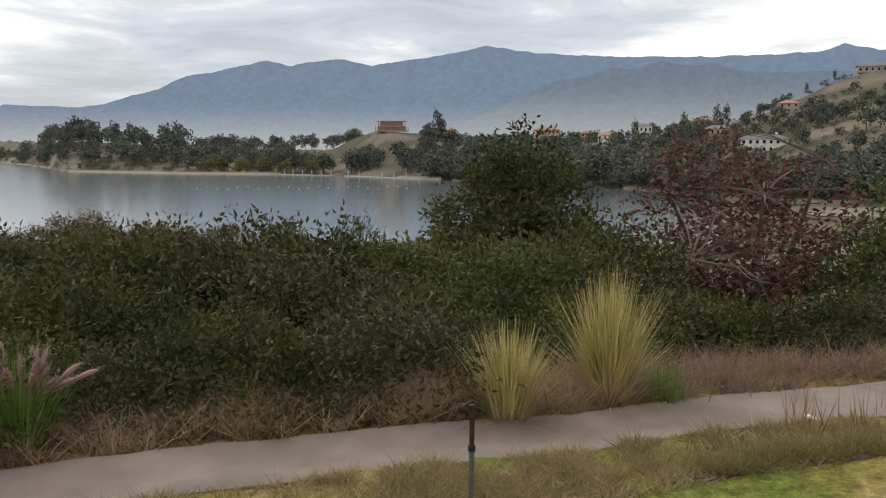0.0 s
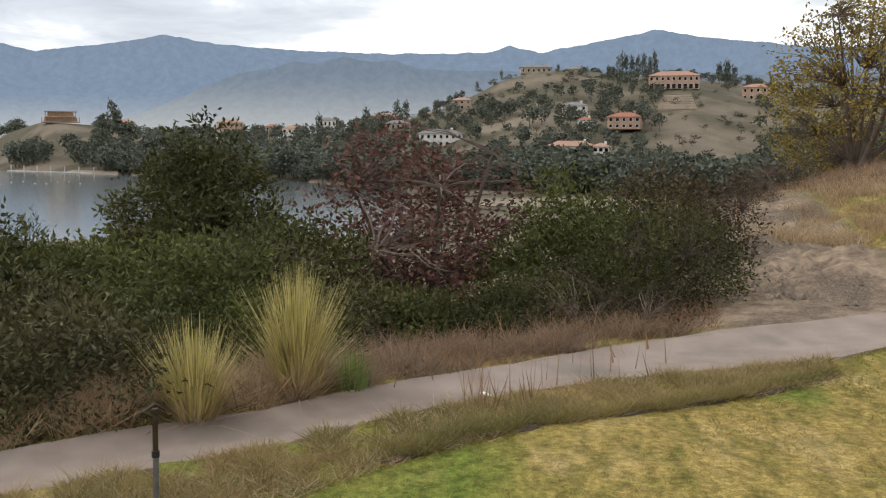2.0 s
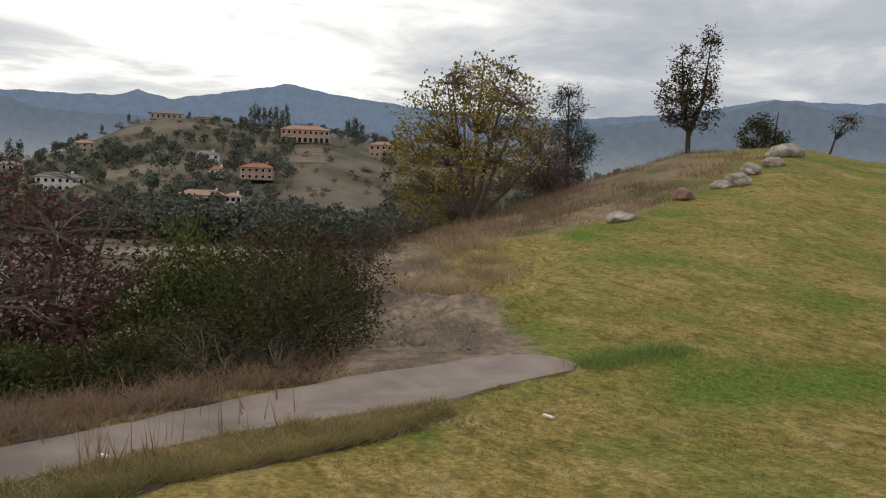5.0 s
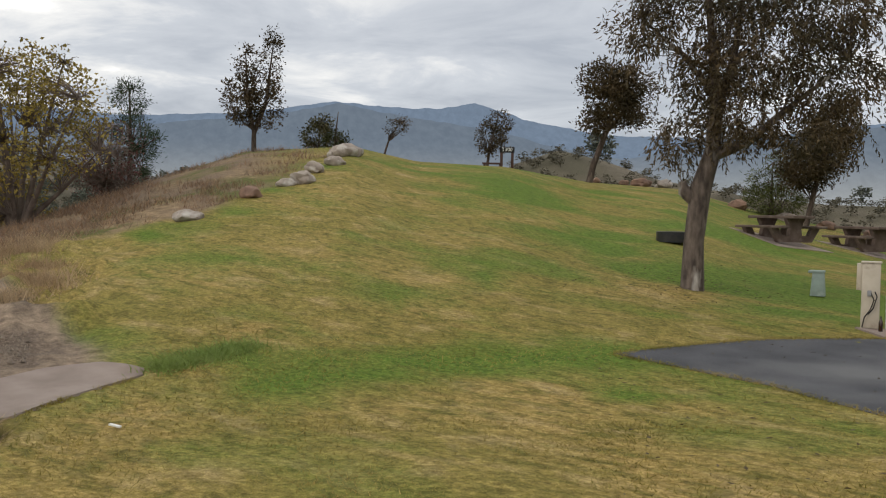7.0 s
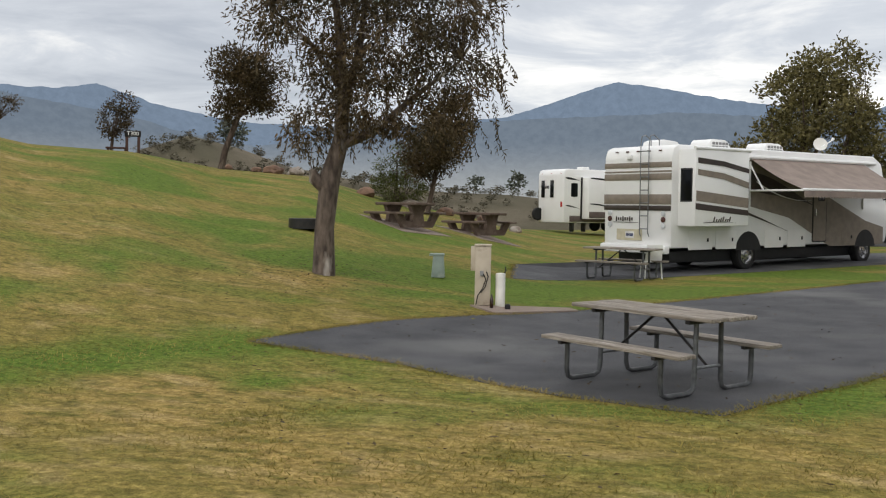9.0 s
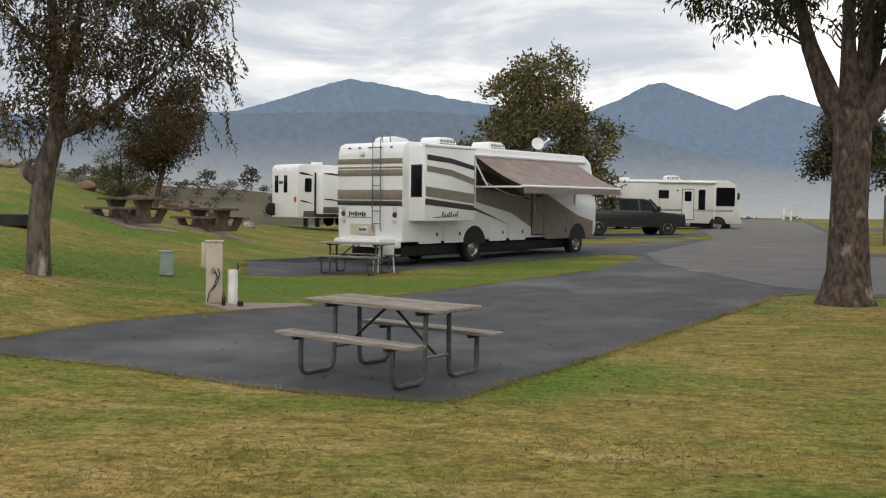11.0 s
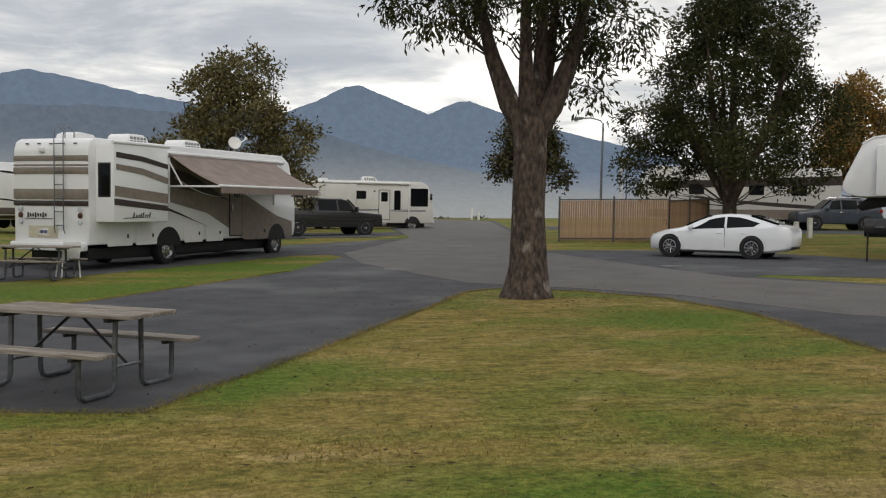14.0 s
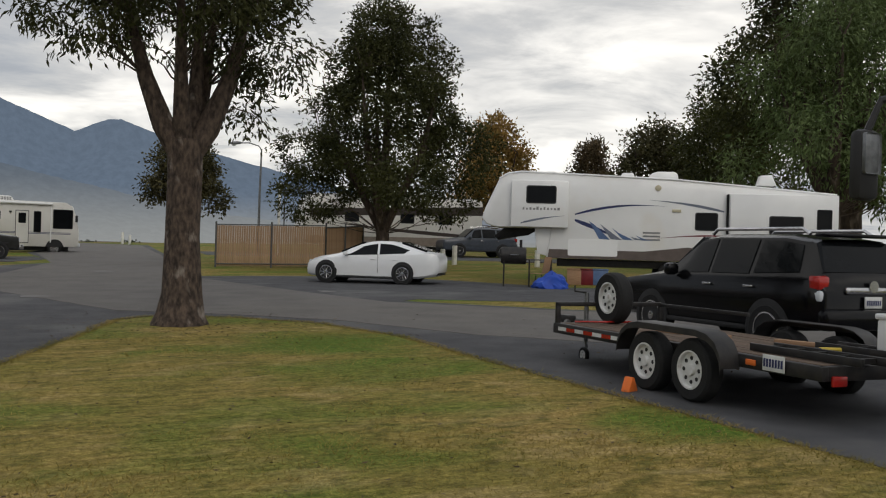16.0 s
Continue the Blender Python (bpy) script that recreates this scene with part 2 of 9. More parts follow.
PATH = ((-147, 5.3, 6.3), (-138, 5.6, 6.6), (-122, 5.8, 6.8), (-105, 6.35, 7.4), (-90, 7.8, 8.98), (-82.7, 8.55, 10.25), (-78, 9.05, 11.0), (-74, 9.55, 11.5), (-71.4, 10.0, 11.95), (-69.7, 10.45, 12.25), (-66.9, 11.05, 12.35), (-65.4, 11.35, 12.1), (-64.4, 11.6, 11.75))


def on_path(x, y, grow=0.0):
    a, r = np.degrees(np.arctan2(x, y)), np.hypot(x, y)
    lo, hi = np.interp(a, [p[0] for p in PATH], [p[1] for p in PATH]), np.interp(a, [p[0] for p in PATH], [p[2] for p in PATH])
    return (a > -147) & (a < -64.4) & (r > lo - grow) & (r < hi + grow)


def paved(x, y):
    return (inside(x, y, PAVED) & ~inside(x, y, STRIP)) | inside(x, y, TRUCK_PAD) | inside(x, y, FAR_LOOP)


TURF = ((-56, 10.9, 5, 0.7, 0.7), (-48, 11.7, 6, 0.8, 0.9), (-39, 12.3, 5, 0.9, 0.9), (-36.6, 10.4, 2.6, 0.6, 1.0), (-47, 9.4, 14, 1.0, -0.7), (-57, 13.9, 4, 0.7, -0.8), (-49, 15, 4, 0.5, -0.6),
        (-42, 32, 4, 4, 0.9), (-27, 20, 9, 3.5, 0.7), (-28, 30, 6, 3, 0.5), (-31, 6.8, 12, 1.0, -0.6), (-5, 9.0, 3, 0.5, 0.7), (-4, 7.4, 9, 0.7, -0.5), (20.7, 8.4, 3.0, 0.35, 1.0), (14, 5.9, 12, 0.8, 0.75),
        (12, 7.7, 7, 0.7, -0.35), (41, 9.6, 6, 0.7, 0.6), (-69, 15, 3.0, 1.6, 0.5), (-66, 7.2, 8, 0.8, -0.55), (-72, 20, 3, 1.6, -0.6), (-84, 6.0, 7, 0.7, -0.2), (-80, 5.2, 10, 0.8, 0.3), (-70, 11.5, 5, 1.0, 0.25), (12.5, 17.2, 3.6, 1.0, -0.7), (-32.6, 17.9, 3.6, 0.9, -0.9), (-14, 20.5, 9, 3, 0.8), (-5, 27, 9, 4, 0.7))


def build_ground():
    az = np.concatenate([np.arange(-150, 70, 0.4), np.arange(70, 210, 2.0)])
    rr = np.concatenate([[0.05], np.arange(1, 14, 0.25), np.geomspace(14, 120, 70), np.geomspace(125, 4900, 75)])
    A, Rr = np.meshgrid(np.radians(az), rr, indexing="ij")
    X, Y = Rr * np.sin(A), Rr * np.cos(A)
    Z = land_z(X, Y)
    rough = np.array([noise.noise(Vector((x * 0.9, y * 0.9, 0))) * 0.02 + noise.noise(Vector((x * 0.12, y * 0.12, 5))) * 0.03 for x, y in zip(X.ravel(), Y.ravel())]).reshape(X.shape)
    Z = Z + rough * np.clip((Rr - 3) / 3, 0, 1)
    adeg = (np.degrees(A) + 180) % 360 - 180
    cut = np.clip((adeg + 86) / 3, 0, 1) * np.clip((-64.5 - adeg) / 4, 0, 1) * np.clip((Rr - 12.6) / 1.5, 0, 1) * np.clip((26 - Rr) / 4, 0, 1)
    lumps = np.array([noise.fractal(Vector((x * 0.7, y * 0.7, 2)), 0.7, 2.1, 5) if k > 0 else 0.0 for x, y, k in zip(X.ravel(), Y.ravel(), cut.ravel())]).reshape(X.shape)
    Z = Z + cut * lumps * 0.26
    offs = [(0.5, 0), (-0.5, 0), (0, 0.5), (0, -0.5), (0.35, 0.35), (-0.35, 0.35), (0.35, -0.35), (-0.35, -0.35)]
    core, near = np.ones(X.shape, bool), paved(X, Y)
    for dx, dy in offs:
        core &= paved(X + dx, Y + dy)
        near |= paved(X + dx * 2, Y + dy * 2)
    Z = np.where(near, land_z(X, Y), Z)
    Z = np.where(core, Z - 0.06, Z)
    Z = np.where(on_path(X, Y, -0.1), land_z(X, Y) - 0.06, Z)
    far = Rr > 230
    Z = np.where(far & (Z > -10.2), Z + np.clip((Rr - 230) / 100, 0, 1) * np.array([noise.fractal(Vector((x * 0.012, y * 0.012, 1)), 0.9, 2.2, 4) for x, y in zip(X.ravel(), Y.ravel())]).reshape(X.shape) * 3.0, Z)
    ob = mesh_ob("ground", np.stack([X, Y, Z], -1).reshape(-1, 3), grid_faces(len(az), len(rr), True), ground_material(), smooth=True)
    a = np.degrees(A)
    a = (a + 180) % 360 - 180
    rc = ip(a, CREST_R)
    # masks: bare earth, dry weeds, wild scrub further off
    wob = 1.3 * np.array([noise.noise(Vector((x * 0.35, y * 0.35, 9))) for x, y in zip(X.ravel(), Y.ravel())]).reshape(X.shape)
    over_edge = np.clip((Rr - rc + 0.6 + wob) / 1.2, 0, 1)
    left = np.clip((-55 - a) / 4, 0, 1)
    bank = left * np.clip((a + 88) / 5, 0, 1) * np.clip((Rr - ip(a, ((-90, 13), (-84, 14), (-80, 17), (-77, 22), (-74, 24), (-71, 23.5), (-66, 24.5), (-62.3, 25.6), (-58.7, 27.6), (-56.5, 30), (-53.5, 36), (-51, 45))) + wob) / 1.0, 0, 1)
    earth = np.clip((a + 84 + wob) / 3, 0, 1) * np.clip((-65.5 - a + wob * 1.5) / 2.5, 0, 1) * np.clip((Rr - 10.9) / 0.5, 0, 1) * np.clip((ip(a, ((-84, 17), (-78, 25), (-74, 25), (-71.5, 20), (-69, 16), (-66, 13.5))) + wob - Rr) / 1.5, 0, 1)
    weeds = np.maximum(over_edge * np.clip((-20 - a) / 4, 0, 1), bank)
    wild = np.clip((Rr - 85) / 40, 0, 1) * 1.0
    col = ob.data.color_attributes.new("zones", "FLOAT_COLOR", "POINT")
    data = np.stack([np.clip(earth, 0, 1), np.clip(weeds, 0, 1), wild, np.clip((14 - Rr) / 6, 0, 1)], -1).astype(np.float32)
    col.data.foreach_set("color", data.ravel())
    # watered and scorched places in the turf: azimuth, range, half-widths, green (+) or straw (-)
    turf = np.zeros(X.shape)
    for pa, pr, wa, wr, k in TURF:
        turf += k * np.exp(-((a - pa) / wa) ** 2 - ((Rr - pr) / wr) ** 2)
    turf += 0.22 * np.clip((Rr - 13) / 8, 0, 1) * np.clip((a + 55) / 15, 0, 1)
    tl = ob.data.color_attributes.new("turf", "FLOAT_COLOR", "POINT")
    tv = np.stack([np.clip(turf, 0, 1), np.clip(-turf, 0, 1), np.zeros(X.shape), np.ones(X.shape)], -1).astype(np.float32)
    tl.data.foreach_set("color", tv.ravel())
    tagged(ob, "mown lawn patched green and straw falling to a dry brush slope", "ground", kind="structure")
    return ob


def ground_material():
    m = bpy.data.materials.new("lawn_and_slope")
    m.use_nodes = True
    nt = m.node_tree
    n, l = nt.nodes.new, nt.links.new
    b = nt.nodes["Principled BSDF"]
    b.inputs["Roughness"].default_value, b.inputs["Specular IOR Level"].default_value = 0.95, 0.1
    co = n("ShaderNodeTexCoord")

    def tex(scale, detail=5, stretch=None, dist=0.0):
        t = n("ShaderNodeTexNoise")
        t.inputs["Scale"].default_value, t.inputs["Detail"].default_value, t.inputs["Distortion"].default_value = scale, detail, dist
        if stretch:
            mp = n("ShaderNodeMapping"); mp.inputs["Scale"].default_value = stretch
            l(co.outputs["Object"], mp.inputs[0]); l(mp.outputs[0], t.inputs["Vector"])
        else:
            l(co.outputs["Object"], t.inputs["Vector"])
        return t.outputs["Fac"]

    def mixc(fac, a, c, lo=None, hi=None):
        if lo is not None:
            r = n("ShaderNodeMapRange"); r.inputs[1].default_value, r.inputs[2].default_value = lo, hi
            l(fac, r.inputs[0]); fac = r.outputs[0]
        mx = n("ShaderNodeMix"); mx.data_type = "RGBA"
        l(fac, mx.inputs[0])
        for v, s in ((a, 6), (c, 7)):
            if isinstance(v, tuple):
                mx.inputs[s].default_value = (*v, 1)
            else:
                l(v, mx.inputs[s])
        return mx.outputs[2]

    fine = tex(20, 12)
    tuft = tex(7, 8, (1, 1.6, 1), 0.4)
    grain = tex(90, 3, (1, 1, 0.2))
    lawn = mixc(fine, (0.142, 0.122, 0.027), (0.242, 0.198, 0.053), 0.36, 0.64)
    straw = mixc(fine, (0.225, 0.157, 0.045), (0.35, 0.249, 0.089), 0.36, 0.64)
    at = n("ShaderNodeVertexColor"); at.layer_name = "zones"
    spz = n("ShaderNodeSeparateColor"); l(at.outputs[0], spz.inputs[0])
    tf = n("ShaderNodeVertexColor"); tf.layer_name = "turf"
    spt = n("ShaderNodeSeparateColor"); l(tf.outputs[0], spt.inputs[0])

    def lean(base, weight, amount):
        m = n("ShaderNodeMath"); m.operation = "MULTIPLY_ADD"; m.inputs[1].default_value = amount
        l(weight, m.inputs[0]); l(base, m.inputs[2])
        return m.outputs[0]
    dry = lean(lean(lean(tex(0.26, 9, (1.0, 1.6, 1), 0.4), spz.outputs[1], 0.10), spt.outputs[1], 0.16), spt.outputs[0], -0.12)
    lawn = mixc(dry, lawn, straw, 0.42, 0.68)
    # short dull tufts and bleached streaks
    lawn = mixc(tex(2.4, 9, (1, 2.2, 1), 0.5), mixc(fine, (0.096, 0.085, 0.019), (0.165, 0.142, 0.036), 0.35, 0.65), lawn, 0.34, 0.54)
    lawn = mixc(lean(tex(1.0, 9, (1, 2.2, 1), 0.5), spt.outputs[0], -0.1), lawn, mixc(fine, (0.27, 0.195, 0.074), (0.42, 0.315, 0.15), 0.3, 0.7), 0.52, 0.80)
    lawn = mixc(lean(lean(tex(0.30, 9, (1.0, 1.8, 1), 0.5), spt.outputs[0], -0.22), spt.outputs[1], 0.15), mixc(fine, (0.056, 0.102, 0.012), (0.132, 0.176, 0.028), 0.35, 0.65), lawn, 0.30, 0.53)
    hv = n("ShaderNodeHueSaturation")
    rv = n("ShaderNodeMapRange"); rv.inputs[1].default_value, rv.inputs[2].default_value, rv.inputs[3].default_value, rv.inputs[4].default_value = 0.36, 0.62, 0.74, 1.16
    l(tuft, rv.inputs[0]); l(rv.outputs[0], hv.inputs["Value"]); l(lawn, hv.inputs["Color"])
    lawn = hv.outputs[0]
    weeds = mixc(tex(3.5, 6), (0.13, 0.090, 0.052), (0.30, 0.215, 0.125), 0.3, 0.7)
    weeds = mixc(tex(0.5, 4), weeds, (0.175, 0.125, 0.085), 0.4, 0.6)
    weeds = mixc(tex(0.33, 7, (1, 1, 1), 0.3), weeds, mixc(fine, (0.065, 0.080, 0.022), (0.13, 0.12, 0.04), 0.35, 0.65), 0.53, 0.60)
    earth = mixc(tex(5, 10), (0.130, 0.096, 0.067), (0.30, 0.226, 0.158), 0.35, 0.65)
    earth = mixc(tex(0.8, 7), earth, mixc(fine, (0.095, 0.07, 0.05), (0.17, 0.13, 0.098), 0.35, 0.65), 0.46, 0.62)
    wild = mixc(tex(0.035, 8), (0.085, 0.076, 0.050), (0.165, 0.135, 0.10), 0.42, 0.62)
    wild = mixc(tex(0.011, 6), wild, (0.21, 0.175, 0.13), 0.54, 0.60)
    sp = n("ShaderNodeSeparateColor"); l(at.outputs[0], sp.inputs[0])
    c = mixc(sp.outputs[1], lawn, weeds)
    c = mixc(sp.outputs[0], c, earth)
    c = mixc(sp.outputs[2], c, wild)
    hs = n("ShaderNodeHueSaturation")
    r = n("ShaderNodeMapRange"); r.inputs[1].default_value, r.inputs[2].default_value, r.inputs[3].default_value, r.inputs[4].default_value = 0.3, 0.7, 0.62, 1.38
    l(grain, r.inputs[0]); l(r.outputs[0], hs.inputs["Value"]); l(c, hs.inputs["Color"])
    l(hs.outputs[0], b.inputs["Base Color"])
    bp = n("ShaderNodeBump"); bp.inputs["Strength"].default_value, bp.inputs["Distance"].default_value = 0.6, 0.03
    l(fine, bp.inputs["Height"]); l(bp.outputs[0], b.inputs["Normal"])
    return m


ground = build_ground()


def build_lake():
    m = mat("lake_water", (0.085, 0.098, 0.10), 0.12, color2=(0.10, 0.112, 0.115), scale=0.02, spec=0.5, bump=0.03, bump_scale=0.25, stretch=(1, 1, 1))
    az = np.radians(np.arange(-150, -92, 2.0))
    rr = np.geomspace(60, 2000, 12)
    A, Rr = np.meshgrid(az, rr, indexing="ij")
    ob = mesh_ob("lake", np.stack([Rr * np.sin(A), Rr * np.cos(A), np.full_like(A, LAKE_Z)], -1).reshape(-1, 3), grid_faces(len(az), len(rr)), m, smooth=True)
    return tagged(ob, "calm grey reservoir reflecting the cloudy sky and far trees", "lake", kind="structure")


build_lake()


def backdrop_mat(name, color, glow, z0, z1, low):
    """Far ridges: dim rock, with kilometres of bright air painted in as emission, brighter low down for the valley
    smog.
    """
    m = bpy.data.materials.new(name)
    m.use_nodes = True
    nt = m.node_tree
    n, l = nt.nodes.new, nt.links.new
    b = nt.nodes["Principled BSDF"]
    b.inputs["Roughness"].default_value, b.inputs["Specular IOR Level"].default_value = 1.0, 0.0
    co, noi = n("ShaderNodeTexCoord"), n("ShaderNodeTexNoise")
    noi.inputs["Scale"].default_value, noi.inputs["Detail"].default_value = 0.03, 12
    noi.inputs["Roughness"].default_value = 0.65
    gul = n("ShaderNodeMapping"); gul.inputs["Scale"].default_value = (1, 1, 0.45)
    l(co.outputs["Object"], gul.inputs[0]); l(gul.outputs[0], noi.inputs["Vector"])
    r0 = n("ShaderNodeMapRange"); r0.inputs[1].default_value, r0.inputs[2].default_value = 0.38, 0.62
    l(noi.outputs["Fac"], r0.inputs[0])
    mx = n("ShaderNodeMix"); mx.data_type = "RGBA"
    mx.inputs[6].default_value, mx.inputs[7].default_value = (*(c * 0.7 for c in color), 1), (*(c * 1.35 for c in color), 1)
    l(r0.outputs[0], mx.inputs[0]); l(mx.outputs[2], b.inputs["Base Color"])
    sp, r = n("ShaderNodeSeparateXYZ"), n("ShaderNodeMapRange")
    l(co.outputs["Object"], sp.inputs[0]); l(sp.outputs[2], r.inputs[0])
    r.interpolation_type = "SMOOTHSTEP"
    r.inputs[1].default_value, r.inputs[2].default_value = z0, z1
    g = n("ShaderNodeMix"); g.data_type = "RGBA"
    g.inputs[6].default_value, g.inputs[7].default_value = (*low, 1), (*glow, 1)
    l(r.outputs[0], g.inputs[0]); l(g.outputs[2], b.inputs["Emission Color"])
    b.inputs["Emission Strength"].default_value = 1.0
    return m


def ridge(name, profile, dist, material, label, rough=6.0, seed=0, foot=-40):
    """One mountain chain: a long rugged slope rising to the given skyline (azimuth, elevation)."""
    a0, a1 = profile[0][0], profile[-1][0]
    az = np.arange(a0, a1, 0.12)
    top = EYE + dist * np.tan(np.radians(ip(az, profile)))
    verts = []
    nv = 22
    for a, h in zip(az, top):
        for j in range(nv):
            s = j / (nv - 1)
            x, y = math.sin(radians(a)), math.cos(radians(a))
            fr = noise.fractal(Vector((a * 0.9 + seed, s * 2.0, seed)), 0.8, 2.1, 5)
            d = dist * (0.80 + 0.2 * s) + 90 * noise.ridged_multi_fractal(Vector((a * 0.35 + seed, s * 1.2, 0)), 0.9, 2.1, 5, 1.0, 2.0) * (1 - s) * s * 2
            z = foot + (h - foot) * s ** 1.25 + fr * rough * (0.3 + s * 0.4)
            verts.append((x * d, y * d, z))
    ob = mesh_ob(name, verts, grid_faces(len(az), nv), material, smooth=True)
    return tagged(ob, label, "mountain range", kind="structure")


FAR = ((-140, 1.2), (-137, 2.6), (-133, 2.5), (-132, 2.7), (-129, 3.6), (-127.4, 4.35), (-125, 4.8), (-123, 5.3), (-121.5, 5.05), (-119, 5.45), (-116.8, 5.1), (-114, 5.5), (-110, 6.2), (-107, 5.75), (-102.3, 5.5),
       (-96, 5.4), (-91.5, 5.5), (-90.3, 5.85), (-88.5, 5.5), (-85, 6.1), (-82, 6.7), (-79, 6.2), (-74, 5.6), (-66, 5.2), (-60, 5.6), (-57, 6.0), (-54, 6.5), (-52, 6.3), (-48, 6.2), (-45.7, 6.6), (-42, 5.5), (-38, 4.8), (-30, 4.6), (-22, 5.5), (-18.5, 6.7),
       (-16, 7.5), (-14, 7.25), (-10, 6.5), (-6, 5.9), (-2, 5.75), (0, 6.5), (1.6, 7.35), (2.4, 7.45), (4.5, 6.65), (6.5, 5.85), (8.2, 6.6), (9, 6.65), (11, 5.95), (14, 5.05), (18, 4.1), (24, 2.8), (34, 1.2), (45, 0.4))
MID = ((-137, 0.2), (-125, 0.4), (-120, 1.0), (-116, 1.0), (-112, 1.6), (-109, 2.9), (-106, 4.2), (-104.5, 4.35), (-103, 4.9), (-101.5, 4.8), (-100, 5.25), (-98.5, 4.9), (-97, 5.0), (-95.5, 4.55), (-94, 4.5), (-89, 4.4), (-84, 4.5), (-78, 4.2), (-72, 3.9), (-67, 4.5), (-62, 5.1), (-58, 5.5), (-53.7, 6.4), (-51, 5.9), (-48, 5.5), (-44, 4.9), (-41, 4.1), (-37, 3.4), (-33, 4.1), (-27, 4.9), (-20, 5.4), (-12, 5.75), (-6, 5.4), (0, 4.7), (4, 3.6), (8, 2.8), (14, 1.6), (22, 0.9), (34, 0.3))
# haze and smog are emission colours: one for the heights, one for the foot
ridge("mountain_range", FAR, 4600, backdrop_mat("far_range_rock_haze", (0.035, 0.045, 0.06), (0.118, 0.156, 0.21), -30, 240, (0.34, 0.345, 0.33)), "tall blue mountain range with haze painted in as glow", 9, 3)
ridge("foothills", MID, 3900, backdrop_mat("foothill_rock_haze", (0.035, 0.04, 0.042), (0.102, 0.130, 0.170), -40, 300, (0.32, 0.328, 0.322)), "dark blue-grey foothills with valley smog painted in as glow", 7, 11)

# ---- building blocks ----
from mathutils.geometry import delaunay_2d_cdt

def finish(name, bm, material, parent=None, label="", smooth=30.0):
    me = bpy.data.meshes.new(name)
    bmesh.ops.recalc_face_normals(bm, faces=bm.faces)
    bm.to_mesh(me)
    bm.free()
    if material:
        me.materials.append(material)
    if smooth:
        me.shade_smooth()
        me.set_sharp_from_angle(angle=radians(smooth))
    ob = new(name, me)
    if parent:
        ob.parent = parent
    if label:
        ob["label"] = label
    return ob


def part(name, bm, material, parent, label="", smooth=30.0):
    """One mesh object under a thing or under a part of it."""
    return finish(name, bm, material, parent, label, smooth)


def thing(name, label, category, group="", m=None):
    ob = new(name)
    if m is not None:
        ob.matrix_world = m
    return tagged(ob, label, category, group)


def box(sx, sy, sz, at=(0, 0, 0), bevel=0.0, m=None, bm=None, seg=2):
    """A box centred at a place, with rounded edges, added to bm."""
    made = bm or bmesh.new()
    t = (m or Matrix()) @ Matrix.Translation(at) @ Matrix.Diagonal((sx, sy, sz, 1))
    r = bmesh.ops.create_cube(made, size=1, matrix=t)
    if bevel:
        edges = list({e for v in r["verts"] for e in v.link_edges})
        bmesh.ops.bevel(made, geom=edges, offset=bevel, segments=seg, affect="EDGES", profile=0.5)
    return made


def prism(points, depth, bm=None, bevel=0.0, m=None):
    """A side outline (x, z) given thickness along y, centred on y = 0."""
    made = bm or bmesh.new()
    t = m or Matrix()
    f = made.faces.new([made.verts.new(t @ Vector((x, -depth / 2, z))) for x, z in points])
    ex = bmesh.ops.extrude_face_region(made, geom=[f])
    vs = [g for g in ex["geom"] if isinstance(g, bmesh.types.BMVert)]
    bmesh.ops.translate(made, verts=vs, vec=t.to_3x3() @ Vector((0, depth, 0)))
    if bevel:
        es = {e for v in vs for e in v.link_edges} | set(f.edges)
        bmesh.ops.bevel(made, geom=list(es), offset=bevel, segments=2, affect="EDGES", profile=0.5)
    return made


def tube(points, radii, sides=8, bm=None, cap=True):
    """A round, tapered tube along a line of points."""
    made = bm or bmesh.new()
    pts = [Vector(p) for p in points]
    if not hasattr(radii, "__len__"):
        radii = [radii] * len(pts)
    rings, ref = [], None
    for i, p in enumerate(pts):
        d = (pts[min(i + 1, len(pts) - 1)] - pts[max(i - 1, 0)]).normalized()
        if ref is None:
            ref = d.orthogonal().normalized()
        ref = (ref - d * ref.dot(d)).normalized()
        w = d.cross(ref)
        rings.append([made.verts.new(p + (ref * math.cos(k * math.tau / sides) + w * math.sin(k * math.tau / sides)) * radii[i]) for k in range(sides)])
    for a, b in zip(rings, rings[1:]):
        for k in range(sides):
            made.faces.new((a[k], a[(k + 1) % sides], b[(k + 1) % sides], b[k]))
    if cap:
        made.faces.new(rings[0][::-1])
        made.faces.new(rings[-1])
    return made


def lathe(profile, sides=24, bm=None, m=None):
    """A turned form: (radius, height) pairs about z."""
    made = bm or bmesh.new()
    t = m or Matrix()
    rings = [[made.verts.new(t @ Vector((r * math.cos(k * math.tau / sides), r * math.sin(k * math.tau / sides), z))) for k in range(sides)] for r, z in profile]
    for a, b in zip(rings, rings[1:]):
        for k in range(sides):
            made.faces.new((a[k], a[(k + 1) % sides], b[(k + 1) % sides], b[k]))
    made.faces.new(rings[0][::-1])
    made.faces.new(rings[-1])
    return made


def plate(corners, thick=0.004, bm=None):
    """A thin panel through given corners, thickened along its normal."""
    made = bm or bmesh.new()
    c = [Vector(p) for p in corners]
    nrm = (c[1] - c[0]).cross(c[2] - c[0]).normalized()
    f = made.faces.new([made.verts.new(p) for p in c])
    ex = bmesh.ops.extrude_face_region(made, geom=[f])
    bmesh.ops.translate(made, verts=[g for g in ex["geom"] if isinstance(g, bmesh.types.BMVert)], vec=nrm * thick)
    return made


